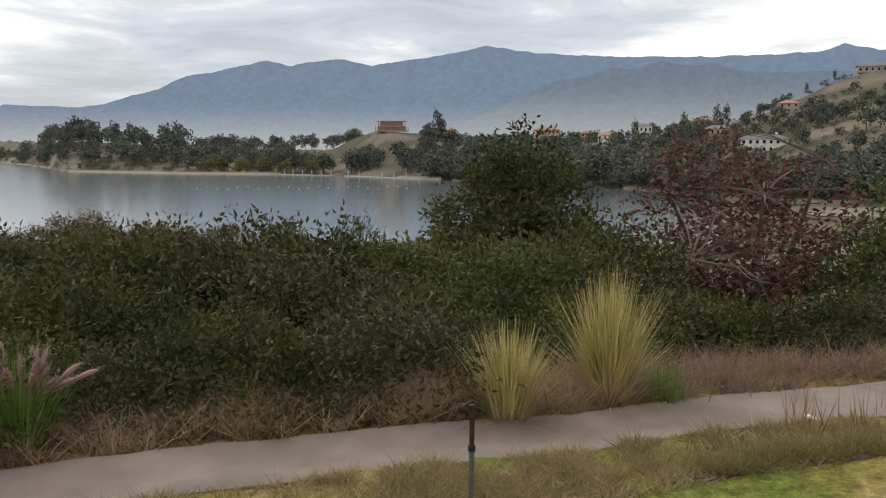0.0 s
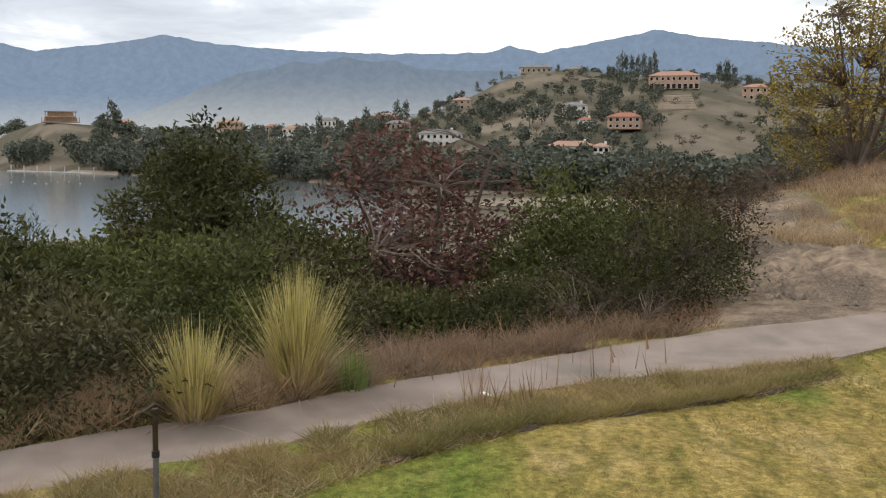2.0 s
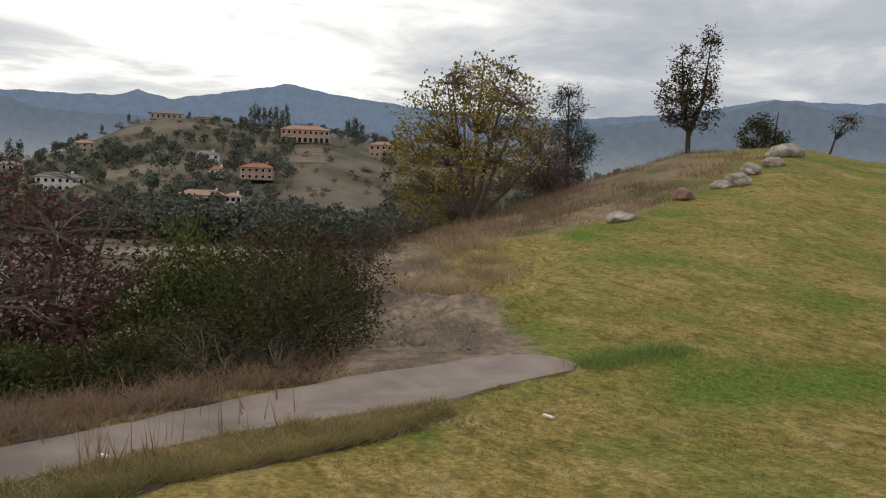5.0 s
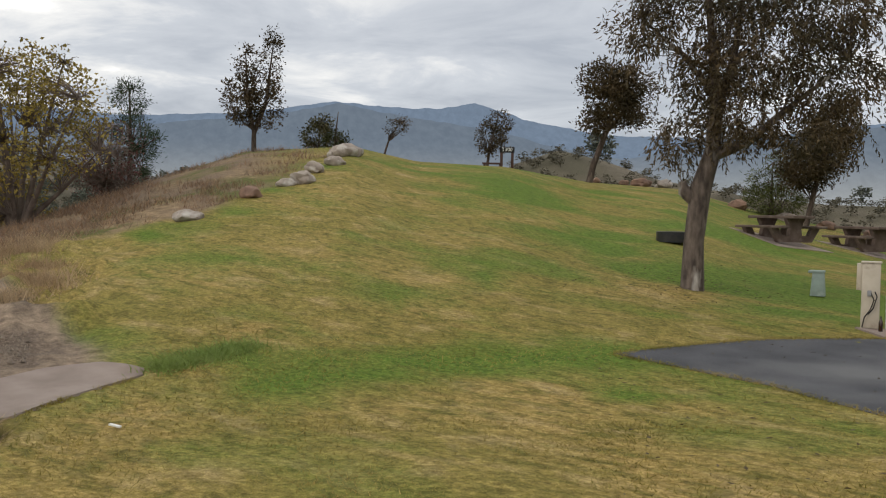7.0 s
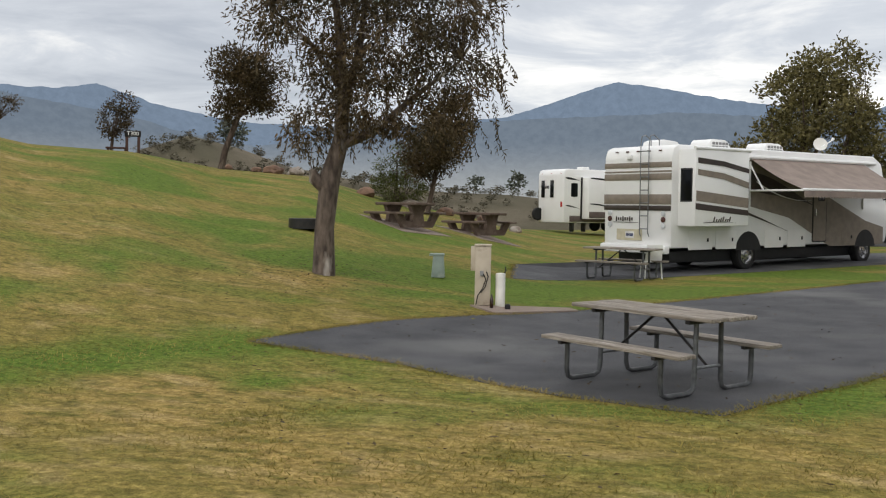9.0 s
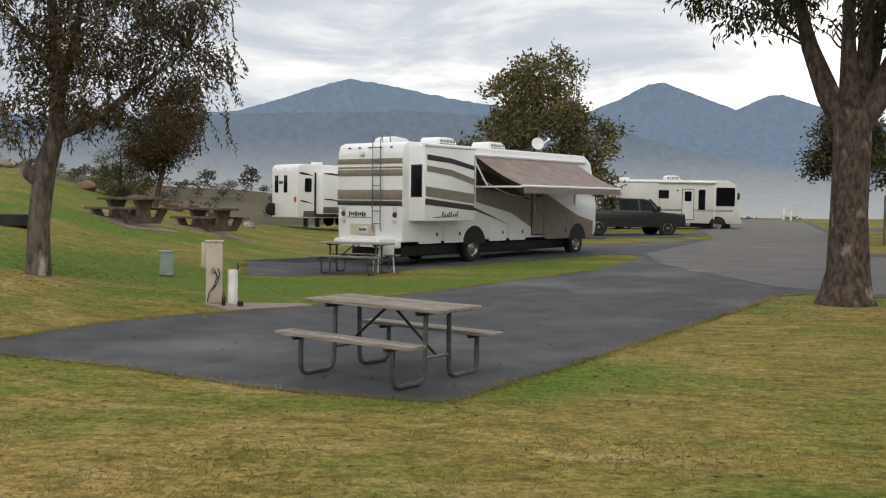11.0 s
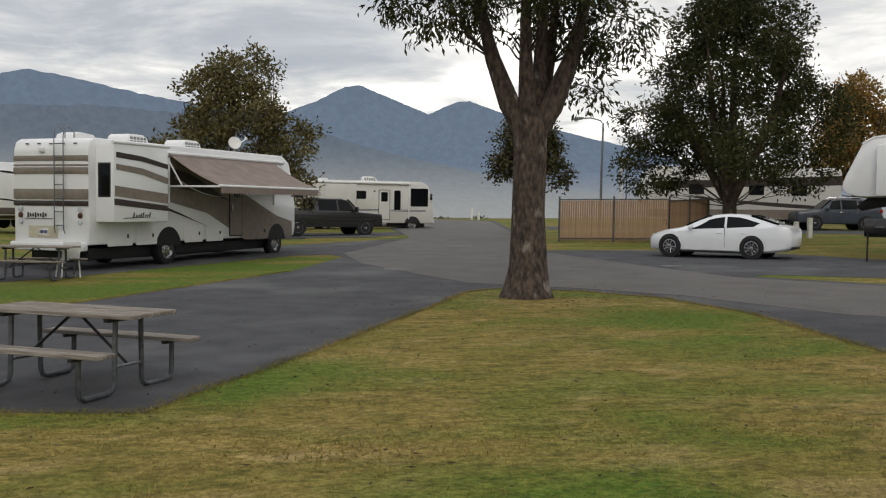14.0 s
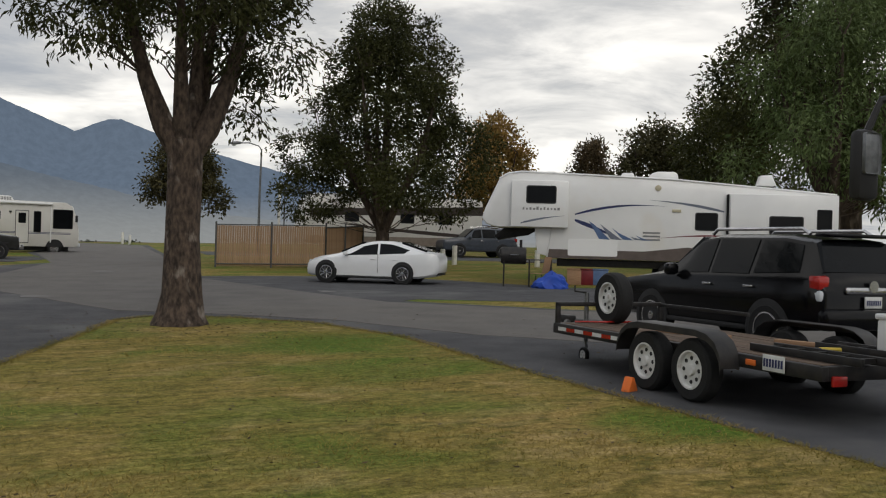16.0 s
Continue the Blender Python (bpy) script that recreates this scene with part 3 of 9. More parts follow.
def pane(corners, thick=0.05):
    """A glass panel that straddles the surface it sits in."""
    bm = plate(corners, thick)
    c = [Vector(p) for p in corners]
    bmesh.ops.translate(bm, verts=bm.verts, vec=(c[1] - c[0]).cross(c[2] - c[0]).normalized() * (-thick / 2))
    return bm


def cut_sheet(poly, holes=(), step=1.0, up=0.006):
    """A flat outline, cut to a grid and laid on the ground."""
    vs, es = [], []
    for ring in (poly, *holes):
        k = len(vs)
        vs += [Vector(p) for p in ring]
        es += [(k + i, k + (i + 1) % len(ring)) for i in range(len(ring))]
    xs, ys = [p[0] for p in poly], [p[1] for p in poly]
    gx, gy = np.meshgrid(np.arange(min(xs), max(xs), step), np.arange(min(ys), max(ys), step))
    gx, gy = gx.ravel(), gy.ravel()
    keep = inside(gx, gy, poly)
    vs += [Vector((float(x), float(y))) for x, y in zip(gx[keep], gy[keep])]
    v2, _, f2, *_ = delaunay_2d_cdt(vs, es, [], 0, 1e-4)
    bm = bmesh.new()
    bv = [bm.verts.new((v.x, v.y, ground_z(v.x, v.y) + up)) for v in v2]
    for f in f2:
        cx, cy = (np.array([sum(v2[i][k] for i in f) / len(f)]) for k in (0, 1))
        if inside(cx, cy, poly)[0] and not any(inside(cx, cy, h)[0] for h in holes):
            bm.faces.new([bv[i] for i in f])
    rim = [e for e in bm.edges if e.is_boundary]
    ex = bmesh.ops.extrude_edge_only(bm, edges=rim)
    bmesh.ops.translate(bm, verts=[g for g in ex["geom"] if isinstance(g, bmesh.types.BMVert)], vec=(0, 0, -0.06))
    bmesh.ops.delete(bm, geom=[v for v in bm.verts if not v.link_faces], context="VERTS")
    return bm


# ---- paving ----
asphalt = mat("worn_asphalt", (0.053, 0.053, 0.057), 0.9, color2=(0.080, 0.080, 0.085), scale=1.6, bump=0.35, bump_scale=220, spot=(0.125, 0.123, 0.122), spot_scale=0.32, spot_at=0.60, coords="Object")
concrete = mat("weathered_concrete", (0.29, 0.232, 0.195), 0.92, color2=(0.215, 0.168, 0.138), scale=2.2, bump=0.4, bump_scale=120, spot=(0.17, 0.145, 0.12), spot_scale=0.7, spot_at=0.62)
pale_patch = mat("pale_patch_concrete", (0.19, 0.185, 0.18), 0.9, bump=0.3)


def rough_edge(poly, step=0.45, amp=0.05, seed=3):
    """An outline with small wavers, as asphalt laid without a kerb has."""
    out = []
    for (x0, y0), (x1, y1) in zip(poly, poly[1:] + poly[:1]):
        n = max(1, int(math.hypot(x1 - x0, y1 - y0) / step)) if abs(y0) < 36 else 1
        for i in range(n):
            x, y = x0 + (x1 - x0) * i / n, y0 + (y1 - y0) * i / n
            out.append((x + amp * noise.noise(Vector((x * 1.7, y * 1.7, seed))), y + amp * noise.noise(Vector((x * 1.7, y * 1.7, seed + 4)))))
    return tuple(out)


road = tagged(finish("road", cut_sheet(rough_edge(PAVED), (STRIP,)), asphalt), "worn dark grey asphalt lane and parking pads", "road", kind="structure")
tagged(finish("road_pad", cut_sheet(TRUCK_PAD, (), 4), asphalt), "dark asphalt parking pad beside the lawn", "road", kind="structure")
tagged(finish("road_loop", cut_sheet(FAR_LOOP, (), 4), asphalt), "distant grey asphalt camp road", "road", kind="structure")


LANE = ((4.4, 46), (0.95, 33), (1.3, 28), (3.3, 21.0), (5.4, 19.3), (6.9, 17.6), (8.2, 14.5), (11, 11), (17.3, 6), (17.3, 13.5), (12.4, 18.0), (9.7, 21.4), (9.0, 25), (7.7, 33.2), (7.4, 36.5), (9.1, 42.5), (11.2, 56), (14.4, 80), (10.5, 88), (5, 60))
lane_grey = mat("older_grey_asphalt", (0.142, 0.132, 0.122), 0.9, color2=(0.112, 0.105, 0.098), scale=1.1, bump=0.35, bump_scale=220, spot=(0.14, 0.132, 0.125), spot_scale=0.3, spot_at=0.58)
tagged(finish("road_lane", cut_sheet(rough_edge(LANE), (), 1.0, 0.012), lane_grey), "older pale grey asphalt lane through the camp", "road", kind="structure")


def build_path():
    azs = np.arange(-147, -64, 0.75)
    rng = random.Random(4)
    bm = bmesh.new()
    rows = []
    for a in azs:
        lo, hi = (float(np.interp(a, [p[0] for p in PATH], [p[k] for p in PATH])) for k in (1, 2))
        hi += 0.06 * noise.noise(Vector((a * 0.4, 2, 0)))
        row = []
        for s, dz in ((0, -0.08), (0.02, 0.0), (0.3, -0.035), (0.5, -0.05), (0.7, -0.035), (0.97, 0.02), (1.0, -0.15)):
            r = lo + (hi - lo) * s
            x, y = r * math.sin(radians(a)), r * math.cos(radians(a))
            row.append(bm.verts.new((x, y, ground_z(x, y) + 0.006 + dz)))
        rows.append(row)
    for p, q in zip(rows, rows[1:]):
        for k in range(len(p) - 1):
            bm.faces.new((p[k], p[k + 1], q[k + 1], q[k]))
    return tagged(finish("path", bm, concrete), "narrow weathered concrete drainage path with broken edge", "path", kind="structure")


build_path()
tagged(finish("utility_slab", cut_sheet(((-6.75, 15.0), (-6.1, 14.55), (-5.15, 16.0), (-5.4, 16.3)), (), 0.5, 0.03), concrete), "pale concrete slab beside the asphalt pad", "slab", kind="structure")
for az_, r_, w_ in ((2.2, 33.5, 0.35), (8.3, 38, 0.6), (4.6, 25.5, 0.4), (20.8, 27, 0.35)):
    p_ = place(az_, r_)
    q_ = [(p_.x + w_ * c * (0.8 + 0.2 * math.cos(3 * a)), p_.y + 0.8 * w_ * s) for a in [k * math.tau / 14 for k in range(14)] for c, s in [(math.cos(a), math.sin(a))]]
    tagged(finish("pavement_patch", cut_sheet(tuple(q_), (), 2, 0.018), pale_patch), "pale worn patch in the asphalt", "patch", kind="structure")

# ---- shared surfaces ----
white_gel = mat("white_gelcoat", (0.80, 0.80, 0.79), 0.32, color2=(0.755, 0.755, 0.745), scale=1.3, spec=0.5, coat=0.3, spot=(0.75, 0.73, 0.69), spot_scale=0.6, spot_at=0.66)
cream_gel = mat("cream_gelcoat", (0.66, 0.645, 0.60), 0.4, color2=(0.60, 0.585, 0.54), scale=1.3, spec=0.5)
taupe = mat("taupe_stripe", (0.235, 0.195, 0.155), 0.4, spec=0.5)
brown_stripe = mat("dark_brown_stripe", (0.045, 0.033, 0.028), 0.4, spec=0.5)
awning_cloth = mat("taupe_awning_cloth", (0.27, 0.215, 0.185), 0.9, scale=3, bump=0.1, bump_scale=300)
dark_glass = mat("dark_tinted_glass", (0.007, 0.008, 0.009), 0.06, spec=0.14)
black_rubber = mat("black_rubber", (0.018, 0.018, 0.018), 0.85, scale=20, bump=0.2)
black_plastic = mat("black_plastic", (0.022, 0.022, 0.023), 0.55)
black_paint = mat("black_car_paint", (0.004, 0.004, 0.005), 0.16, spec=0.28, coat=0.0)
grey_paint = mat("charcoal_truck_paint", (0.028, 0.028, 0.027), 0.25, spec=0.4, coat=0.3)
white_paint = mat("white_car_paint", (0.74, 0.75, 0.76), 0.22, color2=(0.72, 0.73, 0.74), spec=0.5, coat=0.7)
blue_grey_paint = mat("slate_car_paint", (0.06, 0.07, 0.09), 0.3, coat=0.5)
steel = mat("galvanised_steel", (0.24, 0.25, 0.26), 0.42, 0.75, scale=14, bump=0.1, color2=(0.15, 0.155, 0.16))
leg_steel = mat("dull_grey_tube_steel", (0.13, 0.135, 0.14), 0.5, 0.6, scale=14, bump=0.1, color2=(0.08, 0.083, 0.087), spot=(0.16, 0.10, 0.07), spot_scale=9, spot_at=0.7)
chrome = mat("bright_alloy", (0.62, 0.62, 0.63), 0.22, 1.0)
white_rim = mat("white_steel_rim", (0.70, 0.70, 0.68), 0.45, spot=(0.35, 0.31, 0.27), spot_scale=9, spot_at=0.66)
black_steel = mat("black_painted_steel", (0.016, 0.016, 0.017), 0.45, scale=9, color2=(0.03, 0.027, 0.025))
red_lens = mat("red_lens", (0.42, 0.02, 0.015), 0.15, spec=0.6)
smoked_lens = mat("smoked_lens", (0.09, 0.035, 0.03), 0.12, spec=0.6)
orange_plastic = mat("orange_plastic", (0.75, 0.17, 0.03), 0.5)
clear_lens = mat("clear_lens", (0.6, 0.62, 0.64), 0.08, spec=0.7)
grey_wood = mat("weathered_grey_wood", (0.30, 0.265, 0.225), 0.9, color2=(0.17, 0.145, 0.12), scale=7, stretch=(0.6, 9, 9), bump=0.5, bump_scale=30, spot=(0.42, 0.38, 0.33), spot_scale=3, spot_at=0.6, rand=0.14)
deck_wood = mat("stained_deck_wood", (0.16, 0.115, 0.085), 0.85, color2=(0.085, 0.06, 0.045), scale=5, stretch=(0.5, 8, 8), bump=0.4, rand=0.15)
plate_white = mat("number_plate_white", (0.7, 0.7, 0.68), 0.5)
plate_blue = mat("dark_blue_ink", (0.03, 0.04, 0.12), 0.6)
bark_grey = mat("grey_flaky_bark", (0.112, 0.082, 0.063), 0.95, color2=(0.028, 0.021, 0.017), scale=13, stretch=(1, 1, 0.5), bump=1.0, bump_scale=22, spot=(0.29, 0.25, 0.215), spot_scale=4, spot_at=0.66)
bark_gum = mat("pale_peeling_gum_bark", (0.150, 0.118, 0.095), 0.95, color2=(0.050, 0.038, 0.031), scale=9, stretch=(1, 1, 0.35), bump=0.9, bump_scale=22, spot=(0.50, 0.46, 0.41), spot_scale=2.6, spot_at=0.64)
bark_dark = mat("dark_furrowed_bark", (0.085, 0.062, 0.048), 0.95, color2=(0.035, 0.026, 0.02), scale=10, stretch=(1, 1, 0.3), bump=1.0, bump_scale=24, spot=(0.19, 0.15, 0.12), spot_scale=5, spot_at=0.62)
twig_grey = mat("dry_grey_twigs", (0.16, 0.125, 0.10), 0.95, color2=(0.08, 0.06, 0.05), scale=4)


def bars(parent, x, z, w, h, y, material, n=6, name="lettering", slope=0.0, side=1):
    """Unreadable writing: a row of short upright bars on a face at y."""
    bm = bmesh.new()
    rng = random.Random(int(abs(x * 31 + z * 77) * 10))
    for i in range(n):
        cw = w / n * rng.uniform(0.45, 0.8)
        ch = h * rng.choice((0.6, 0.75, 1.0))
        box(cw, 0.004, ch, (x - w / 2 + (i + 0.5) * w / n, y, z - h / 2 + ch / 2 + slope * i / n), bm=bm)
    return part(name, bm, material, parent)


def wheel(parent, x, y, r, w, rim_mat, side=1, spokes=8, name="wheel", rim_r=0.62, z=None):
    """A tyre with a dished, pierced rim. side: +1 faces +y."""
    m = Matrix.Translation((x, y, r if z is None else z)) @ Matrix.Rotation(radians(-90 * side), 4, "X")
    ro, ri = r, r * rim_r
    bm = lathe([(ri, -w / 2), (ro * 0.9, -w / 2), (ro * 0.985, -w * 0.36), (ro, -w * 0.2), (ro, w * 0.2), (ro * 0.985, w * 0.36), (ro * 0.9, w / 2), (ri, w / 2 - 0.005), (ri * 0.97, w * 0.2)], 28, m=m)
    tyre = part(name, bm, black_rubber, parent)
    bm = bmesh.new()
    lathe([(ri * 0.985, w * 0.15), (ri * 0.99, w * 0.49), (ri * 0.9, w * 0.50), (ri * 0.86, w * 0.30), (ri * 0.3, w * 0.34), (ri * 0.26, w * 0.50), (ri * 0.1, w * 0.52)], 24, bm, m)
    part("rim", bm, rim_mat, tyre)
    for k in range(spokes):
        a = k * math.tau / spokes
        part("rim_hole", lathe([(ri * 0.11, 0.0), (ri * 0.11, 0.006)], 8, m=m @ Matrix.Translation((math.cos(a) * ri * 0.6, math.sin(a) * ri * 0.6, w * 0.325))), black_plastic, tyre)
    return tyre


def ngon_panel(parent, name, pts, y, material, thick=0.006, side=-1, label=""):
    """A flat panel on a vehicle's side: outline (x, z) at y."""
    bm = bmesh.new()
    f = bm.faces.new([bm.verts.new((x, y, z)) for x, z in pts])
    ex = bmesh.ops.extrude_face_region(bm, geom=[f])
    bmesh.ops.translate(bm, verts=[g for g in ex["geom"] if isinstance(g, bmesh.types.BMVert)], vec=(0, thick * side, 0))
    return part(name, bm, material, parent, label, 0)


def swoosh(x0, z0, x1, z1, w, bend, n=14, w_end=0.0):
    """A tapering curved stripe outline."""
    up, dn = [], []
    for i in range(n + 1):
        s = i / n
        x, z = x0 + (x1 - x0) * s, z0 + (z1 - z0) * s + bend * 4 * s * (1 - s)
        h = w * math.sin(math.pi * (0.06 + 0.94 * s)) ** 0.7 * (1 - s) + w_end * s + 0.004
        up.append((x, z + h / 2)); dn.append((x, z - h / 2))
    return up + dn[::-1]


def round_rect(cx, cz, w, h, r=0.06, n=4):
    out = []
    for sx, sz, a0 in ((1, 1, 0), (-1, 1, 90), (-1, -1, 180), (1, -1, 270)):
        for k in range(n + 1):
            a = radians(a0 + 90 * k / n)
            out.append((cx + sx * (w / 2 - r) + r * math.cos(a), cz + sz * (h / 2 - r) + r * math.sin(a)))
    return out


def side_window(parent, cx, cz, w, h, y, side=-1, r=0.07):
    win = ngon_panel(parent, "window", round_rect(cx, cz, w, h, r), y, black_plastic, 0.014, side)
    pane = ngon_panel(win, "pane", round_rect(cx, cz, w - 0.07, h - 0.07, r), y + 0.014 * side, dark_glass, 0.004, side)
    return win


def loft(stations, bm=None, ring=None):
    """A body skinned through cross-sections along x; each is a list of (y, z) for the left half, from the bottom to the top."""
    made = bm or bmesh.new()
    rings = []
    for x, half in stations:
        pts = [(y, z) for y, z in half] + [(-y, z) for y, z in half[::-1]]
        rings.append([made.verts.new((x, y, z)) for y, z in pts])
    for a, b in zip(rings, rings[1:]):
        for k in range(len(a)):
            made.faces.new((a[k], a[(k + 1) % len(a)], b[(k + 1) % len(a)], b[k]))
    made.faces.new(rings[0][::-1])
    made.faces.new(rings[-1])
    return made

# ---- vehicles ----
def rv_shell(parent, length, width, z0, z1, front=0.5, material=None, round_=0.12, name="body"):
    """A coach shell: side outline from the rear (x = 0) to a raked, rounded front."""
    r = round_
    pts = [(0.02, z0), (length - 0.1, z0), (length, z0 + 0.25), (length, z0 + 1.0), (length - front * 0.45, z1 - 0.75), (length - front * 0.8, z1 - 0.22), (length - front - 0.35, z1), (0.25, z1), (0.08, z1 - 0.08), (0, z1 - 0.3)]
    return part(name, prism(pts, width, bevel=r * 0.5), material or white_gel, parent)


def roof_unit(parent, x, y, z, l=1.0, w=0.72, h=0.3):
    ac = part("air_conditioner", prism([(x - l / 2, z), (x + l / 2, z), (x + l / 2 - 0.12, z + h * 0.75), (x + l / 2 - 0.3, z + h), (x - l / 2 + 0.12, z + h), (x - l / 2 + 0.02, z + h * 0.7)], w, bevel=0.03, m=Matrix.Translation((0, y, 0))), white_gel, parent)
    bm = bmesh.new()
    for k in range(5):
        for q in range(2):
            box(0.11, 0.008, 0.07, (x - l * 0.32 + k * 0.15, y - w / 2 - 0.003, z + 0.09 + q * 0.1), bm=bm)
    part("grille", bm, mat_grille, ac)
    return ac


mat_grille = mat("shadowed_grille", (0.25, 0.25, 0.25), 0.7)
beige = mat("beige_panel", (0.55, 0.5, 0.36), 0.6)


def motorhome(m):
    t = thing("motorhome", "white motorhome with taupe stripes, open slide-out and spread awning", "motorhome", m=m)
    L, W, y = 10.6, 2.5, -1.25
    body = rv_shell(t, L, W, 0.66, 3.35, 0.55)
    # rear bands wrap the corner
    bm = bmesh.new()
    for z, h in ((2.83, 0.14), (2.66, 0.04), (2.52, 0.17), (1.93, 0.26)):
        box(0.012, W - 0.02, h, (-0.004, 0, z), 0.003, bm=bm)
    part("rear_stripe", bm, taupe, t, "taupe stripe")
    part("rear_stripe", box(0.012, W - 0.02, 0.13, (-0.004, 0, 1.70), 0.003), brown_stripe, t, "dark brown stripe")
    # ladder
    bm = bmesh.new()
    for yy in (-0.22, -0.52):
        tube([(-0.05, yy, 0.95), (-0.1, yy, 1.05), (-0.1, yy, 3.35), (-0.06, yy, 3.58), (0.08, yy, 3.62), (0.3, yy, 3.5), (0.3, yy, 3.34)], 0.016, 6, bm)
    for k in range(7):
        tube([(-0.1, -0.22, 1.15 + k * 0.34), (-0.1, -0.52, 1.15 + k * 0.34)], 0.014, 6, bm)
    part("ladder", bm, steel, t, "bright tubular ladder")
    part("plate_panel", box(0.012, 0.95, 0.3, (-0.004, 0.25, 0.98), 0.004), beige, t, "pale yellow panel")
    pl = part("number_plate", box(0.01, 0.32, 0.17, (-0.016, 0.22, 0.98), 0.003), plate_white, t)
    bm = bmesh.new()
    for k in range(6):
        box(0.004, 0.03, 0.08, (-0.023, 0.33 - k * 0.045, 0.98), bm=bm)
    part("plate_bars", bm, plate_blue, pl)
    for sy in (-0.98, 1.0):
        for z, mt in ((1.56, clear_lens), (1.40, smoked_lens), (1.24, clear_lens)):
            part("tail_light", lathe([(0.075, 0), (0.075, 0.02), (0.05, 0.03)], 14, m=Matrix.Translation((-0.0, sy, z)) @ Matrix.Rotation(radians(-90), 4, "Y")), mt, t)
    for k in range(5):
        part("marker_light", box(0.02, 0.1, 0.03, (0.03, -0.8 + k * 0.4, 3.2)), smoked_lens, t)
    part("rear_camera", box(0.1, 0.16, 0.12, (-0.04, 0.25, 3.05), 0.02), white_gel, t)
    part("bumper", box(0.25, 2.4, 0.22, (-0.08, 0, 0.62), 0.05), white_gel, t)
    part("undercarriage", box(9.4, 1.9, 0.3, (5.0, 0, 0.42), 0.03), black_plastic, t)
    # lettering as a plain brush stroke
    for k in range(8):
        part("letter_bar", box(0.004, 0.05, 0.08 + 0.05 * (k % 3 == 0), (-0.006, 0.75 - k * 0.085, 1.40)), brown_stripe, t)
    part("underline", box(0.004, 0.95, 0.015, (-0.006, 0.4, 1.31)), brown_stripe, t)
    # slide-out
    sl = part("slide_out", box(2.25, 0.6, 1.98, (1.39, y - 0.28, 2.23), 0.03), white_gel, t, "white slide-out room")
    ys = y - 0.585
    for pts, mt in (([(0.35, 2.86), (1.4, 2.80), (2.48, 2.64), (2.48, 2.76), (1.4, 2.93), (0.35, 3.0)], brown_stripe), ([(0.35, 2.56), (1.4, 2.46), (2.48, 2.24), (2.48, 2.44), (1.4, 2.66), (0.35, 2.74)], taupe),
                    ([(0.35, 2.70), (1.4, 2.62), (2.48, 2.40), (2.48, 2.44), (1.4, 2.66), (0.35, 2.74)], white_gel), ([(0.30, 1.90), (2.48, 1.72), (2.48, 1.98), (0.30, 2.16)], taupe), ([(0.28, 1.68), (2.48, 1.52), (2.48, 1.66), (0.28, 1.84)], brown_stripe)):
        ngon_panel(sl, "stripe", pts, ys - (0.004 if mt is white_gel else 0.0), mt)
    for k, (cx, ch) in enumerate(((1.0, 0.13), (1.1, 0.07), (1.2, 0.07), (1.29, 0.11), (1.38, 0.13), (1.48, 0.07), (1.57, 0.07), (1.66, 0.13))):
        ngon_panel(sl, "letter_bar", [(cx, 1.36), (cx + 0.05, 1.36), (cx + 0.09, 1.36 + ch), (cx + 0.04, 1.36 + ch)], ys, brown_stripe, 0.004)
    ngon_panel(sl, "underline", swoosh(0.62, 1.335, 1.95, 1.33, 0.03, 0.02), ys, brown_stripe, 0.004)
    win = part("window", box(0.012, 0.40, 0.86, (0.262, y - 0.28, 2.30), 0.004), black_plastic, sl)
    part("pane", box(0.012, 0.33, 0.78, (0.256, y - 0.28, 2.30), 0.004), dark_glass, win)
    part("slide_topper", tube([(0.25, y - 0.56, 3.24), (2.55, y - 0.56, 3.24)], 0.05, 10), white_gel, t)
    # painted sweep on the side
    ngon_panel(t, "side_paint", [(2.6, 3.05), (4.6, 3.0), (6.2, 2.55), (7.4, 2.0), (9.3, 1.35), (10.35, 1.15), (10.35, 0.62), (9.9, 0.6), (8.5, 0.6), (7.3, 0.6), (6.6, 0.9), (5.2, 1.45), (3.6, 1.72), (2.6, 1.9)], y, taupe, 0.006, label="taupe painted sweep")
    ngon_panel(t, "side_paint", swoosh(2.6, 2.55, 6.6, 1.75, 0.8, 0.12), y - 0.007, brown_stripe, 0.004, label="dark brown painted sweep")
    ngon_panel(t, "side_paint", swoosh(2.6, 1.72, 5.2, 1.05, 0.10, 0.02), y - 0.007, brown_stripe, 0.004)
    ngon_panel(t, "side_paint", swoosh(3.6, 2.45, 6.3, 1.95, 0.06, -0.16), y - 0.012, white_gel, 0.004)
    d = ngon_panel(t, "entry_door", round_rect(6.75, 1.7, 0.74, 1.95, 0.06), y - 0.006, black_plastic, 0.01)
    ngon_panel(d, "door_panel", round_rect(6.75, 1.7, 0.66, 1.87, 0.05), y - 0.016, taupe, 0.012)
    ngon_panel(d, "door_window", round_rect(6.8, 2.25, 0.36, 0.62, 0.06), y - 0.028, dark_glass, 0.006)
    part("door_handle", box(0.05, 0.05, 0.2, (6.48, y - 0.06, 1.6), 0.01), chrome, d)
    side_window(t, 8.1, 2.45, 0.8, 0.42, y)
    side_window(t, 9.5, 2.35, 1.0, 0.55, y)
    ws = part("windscreen", pane([(10.52, -1.1, 1.75), (10.52, 1.1, 1.75), (10.28, 1.05, 2.65), (10.28, -1.05, 2.65)], 0.07), dark_glass, t)
    for k, (cx, ww) in enumerate(((1.2, 1.0), (2.3, 0.9), (4.5, 0.9), (5.6, 0.9), (8.3, 0.7))):
        ngon_panel(t, "bay_door", round_rect(cx, 0.86, ww, 0.5, 0.03), y, white_gel if k < 4 else taupe, 0.012)
        part("latch", box(0.06, 0.02, 0.1, (cx + ww * 0.3, y - 0.02, 0.86), 0.008), black_plastic, t)
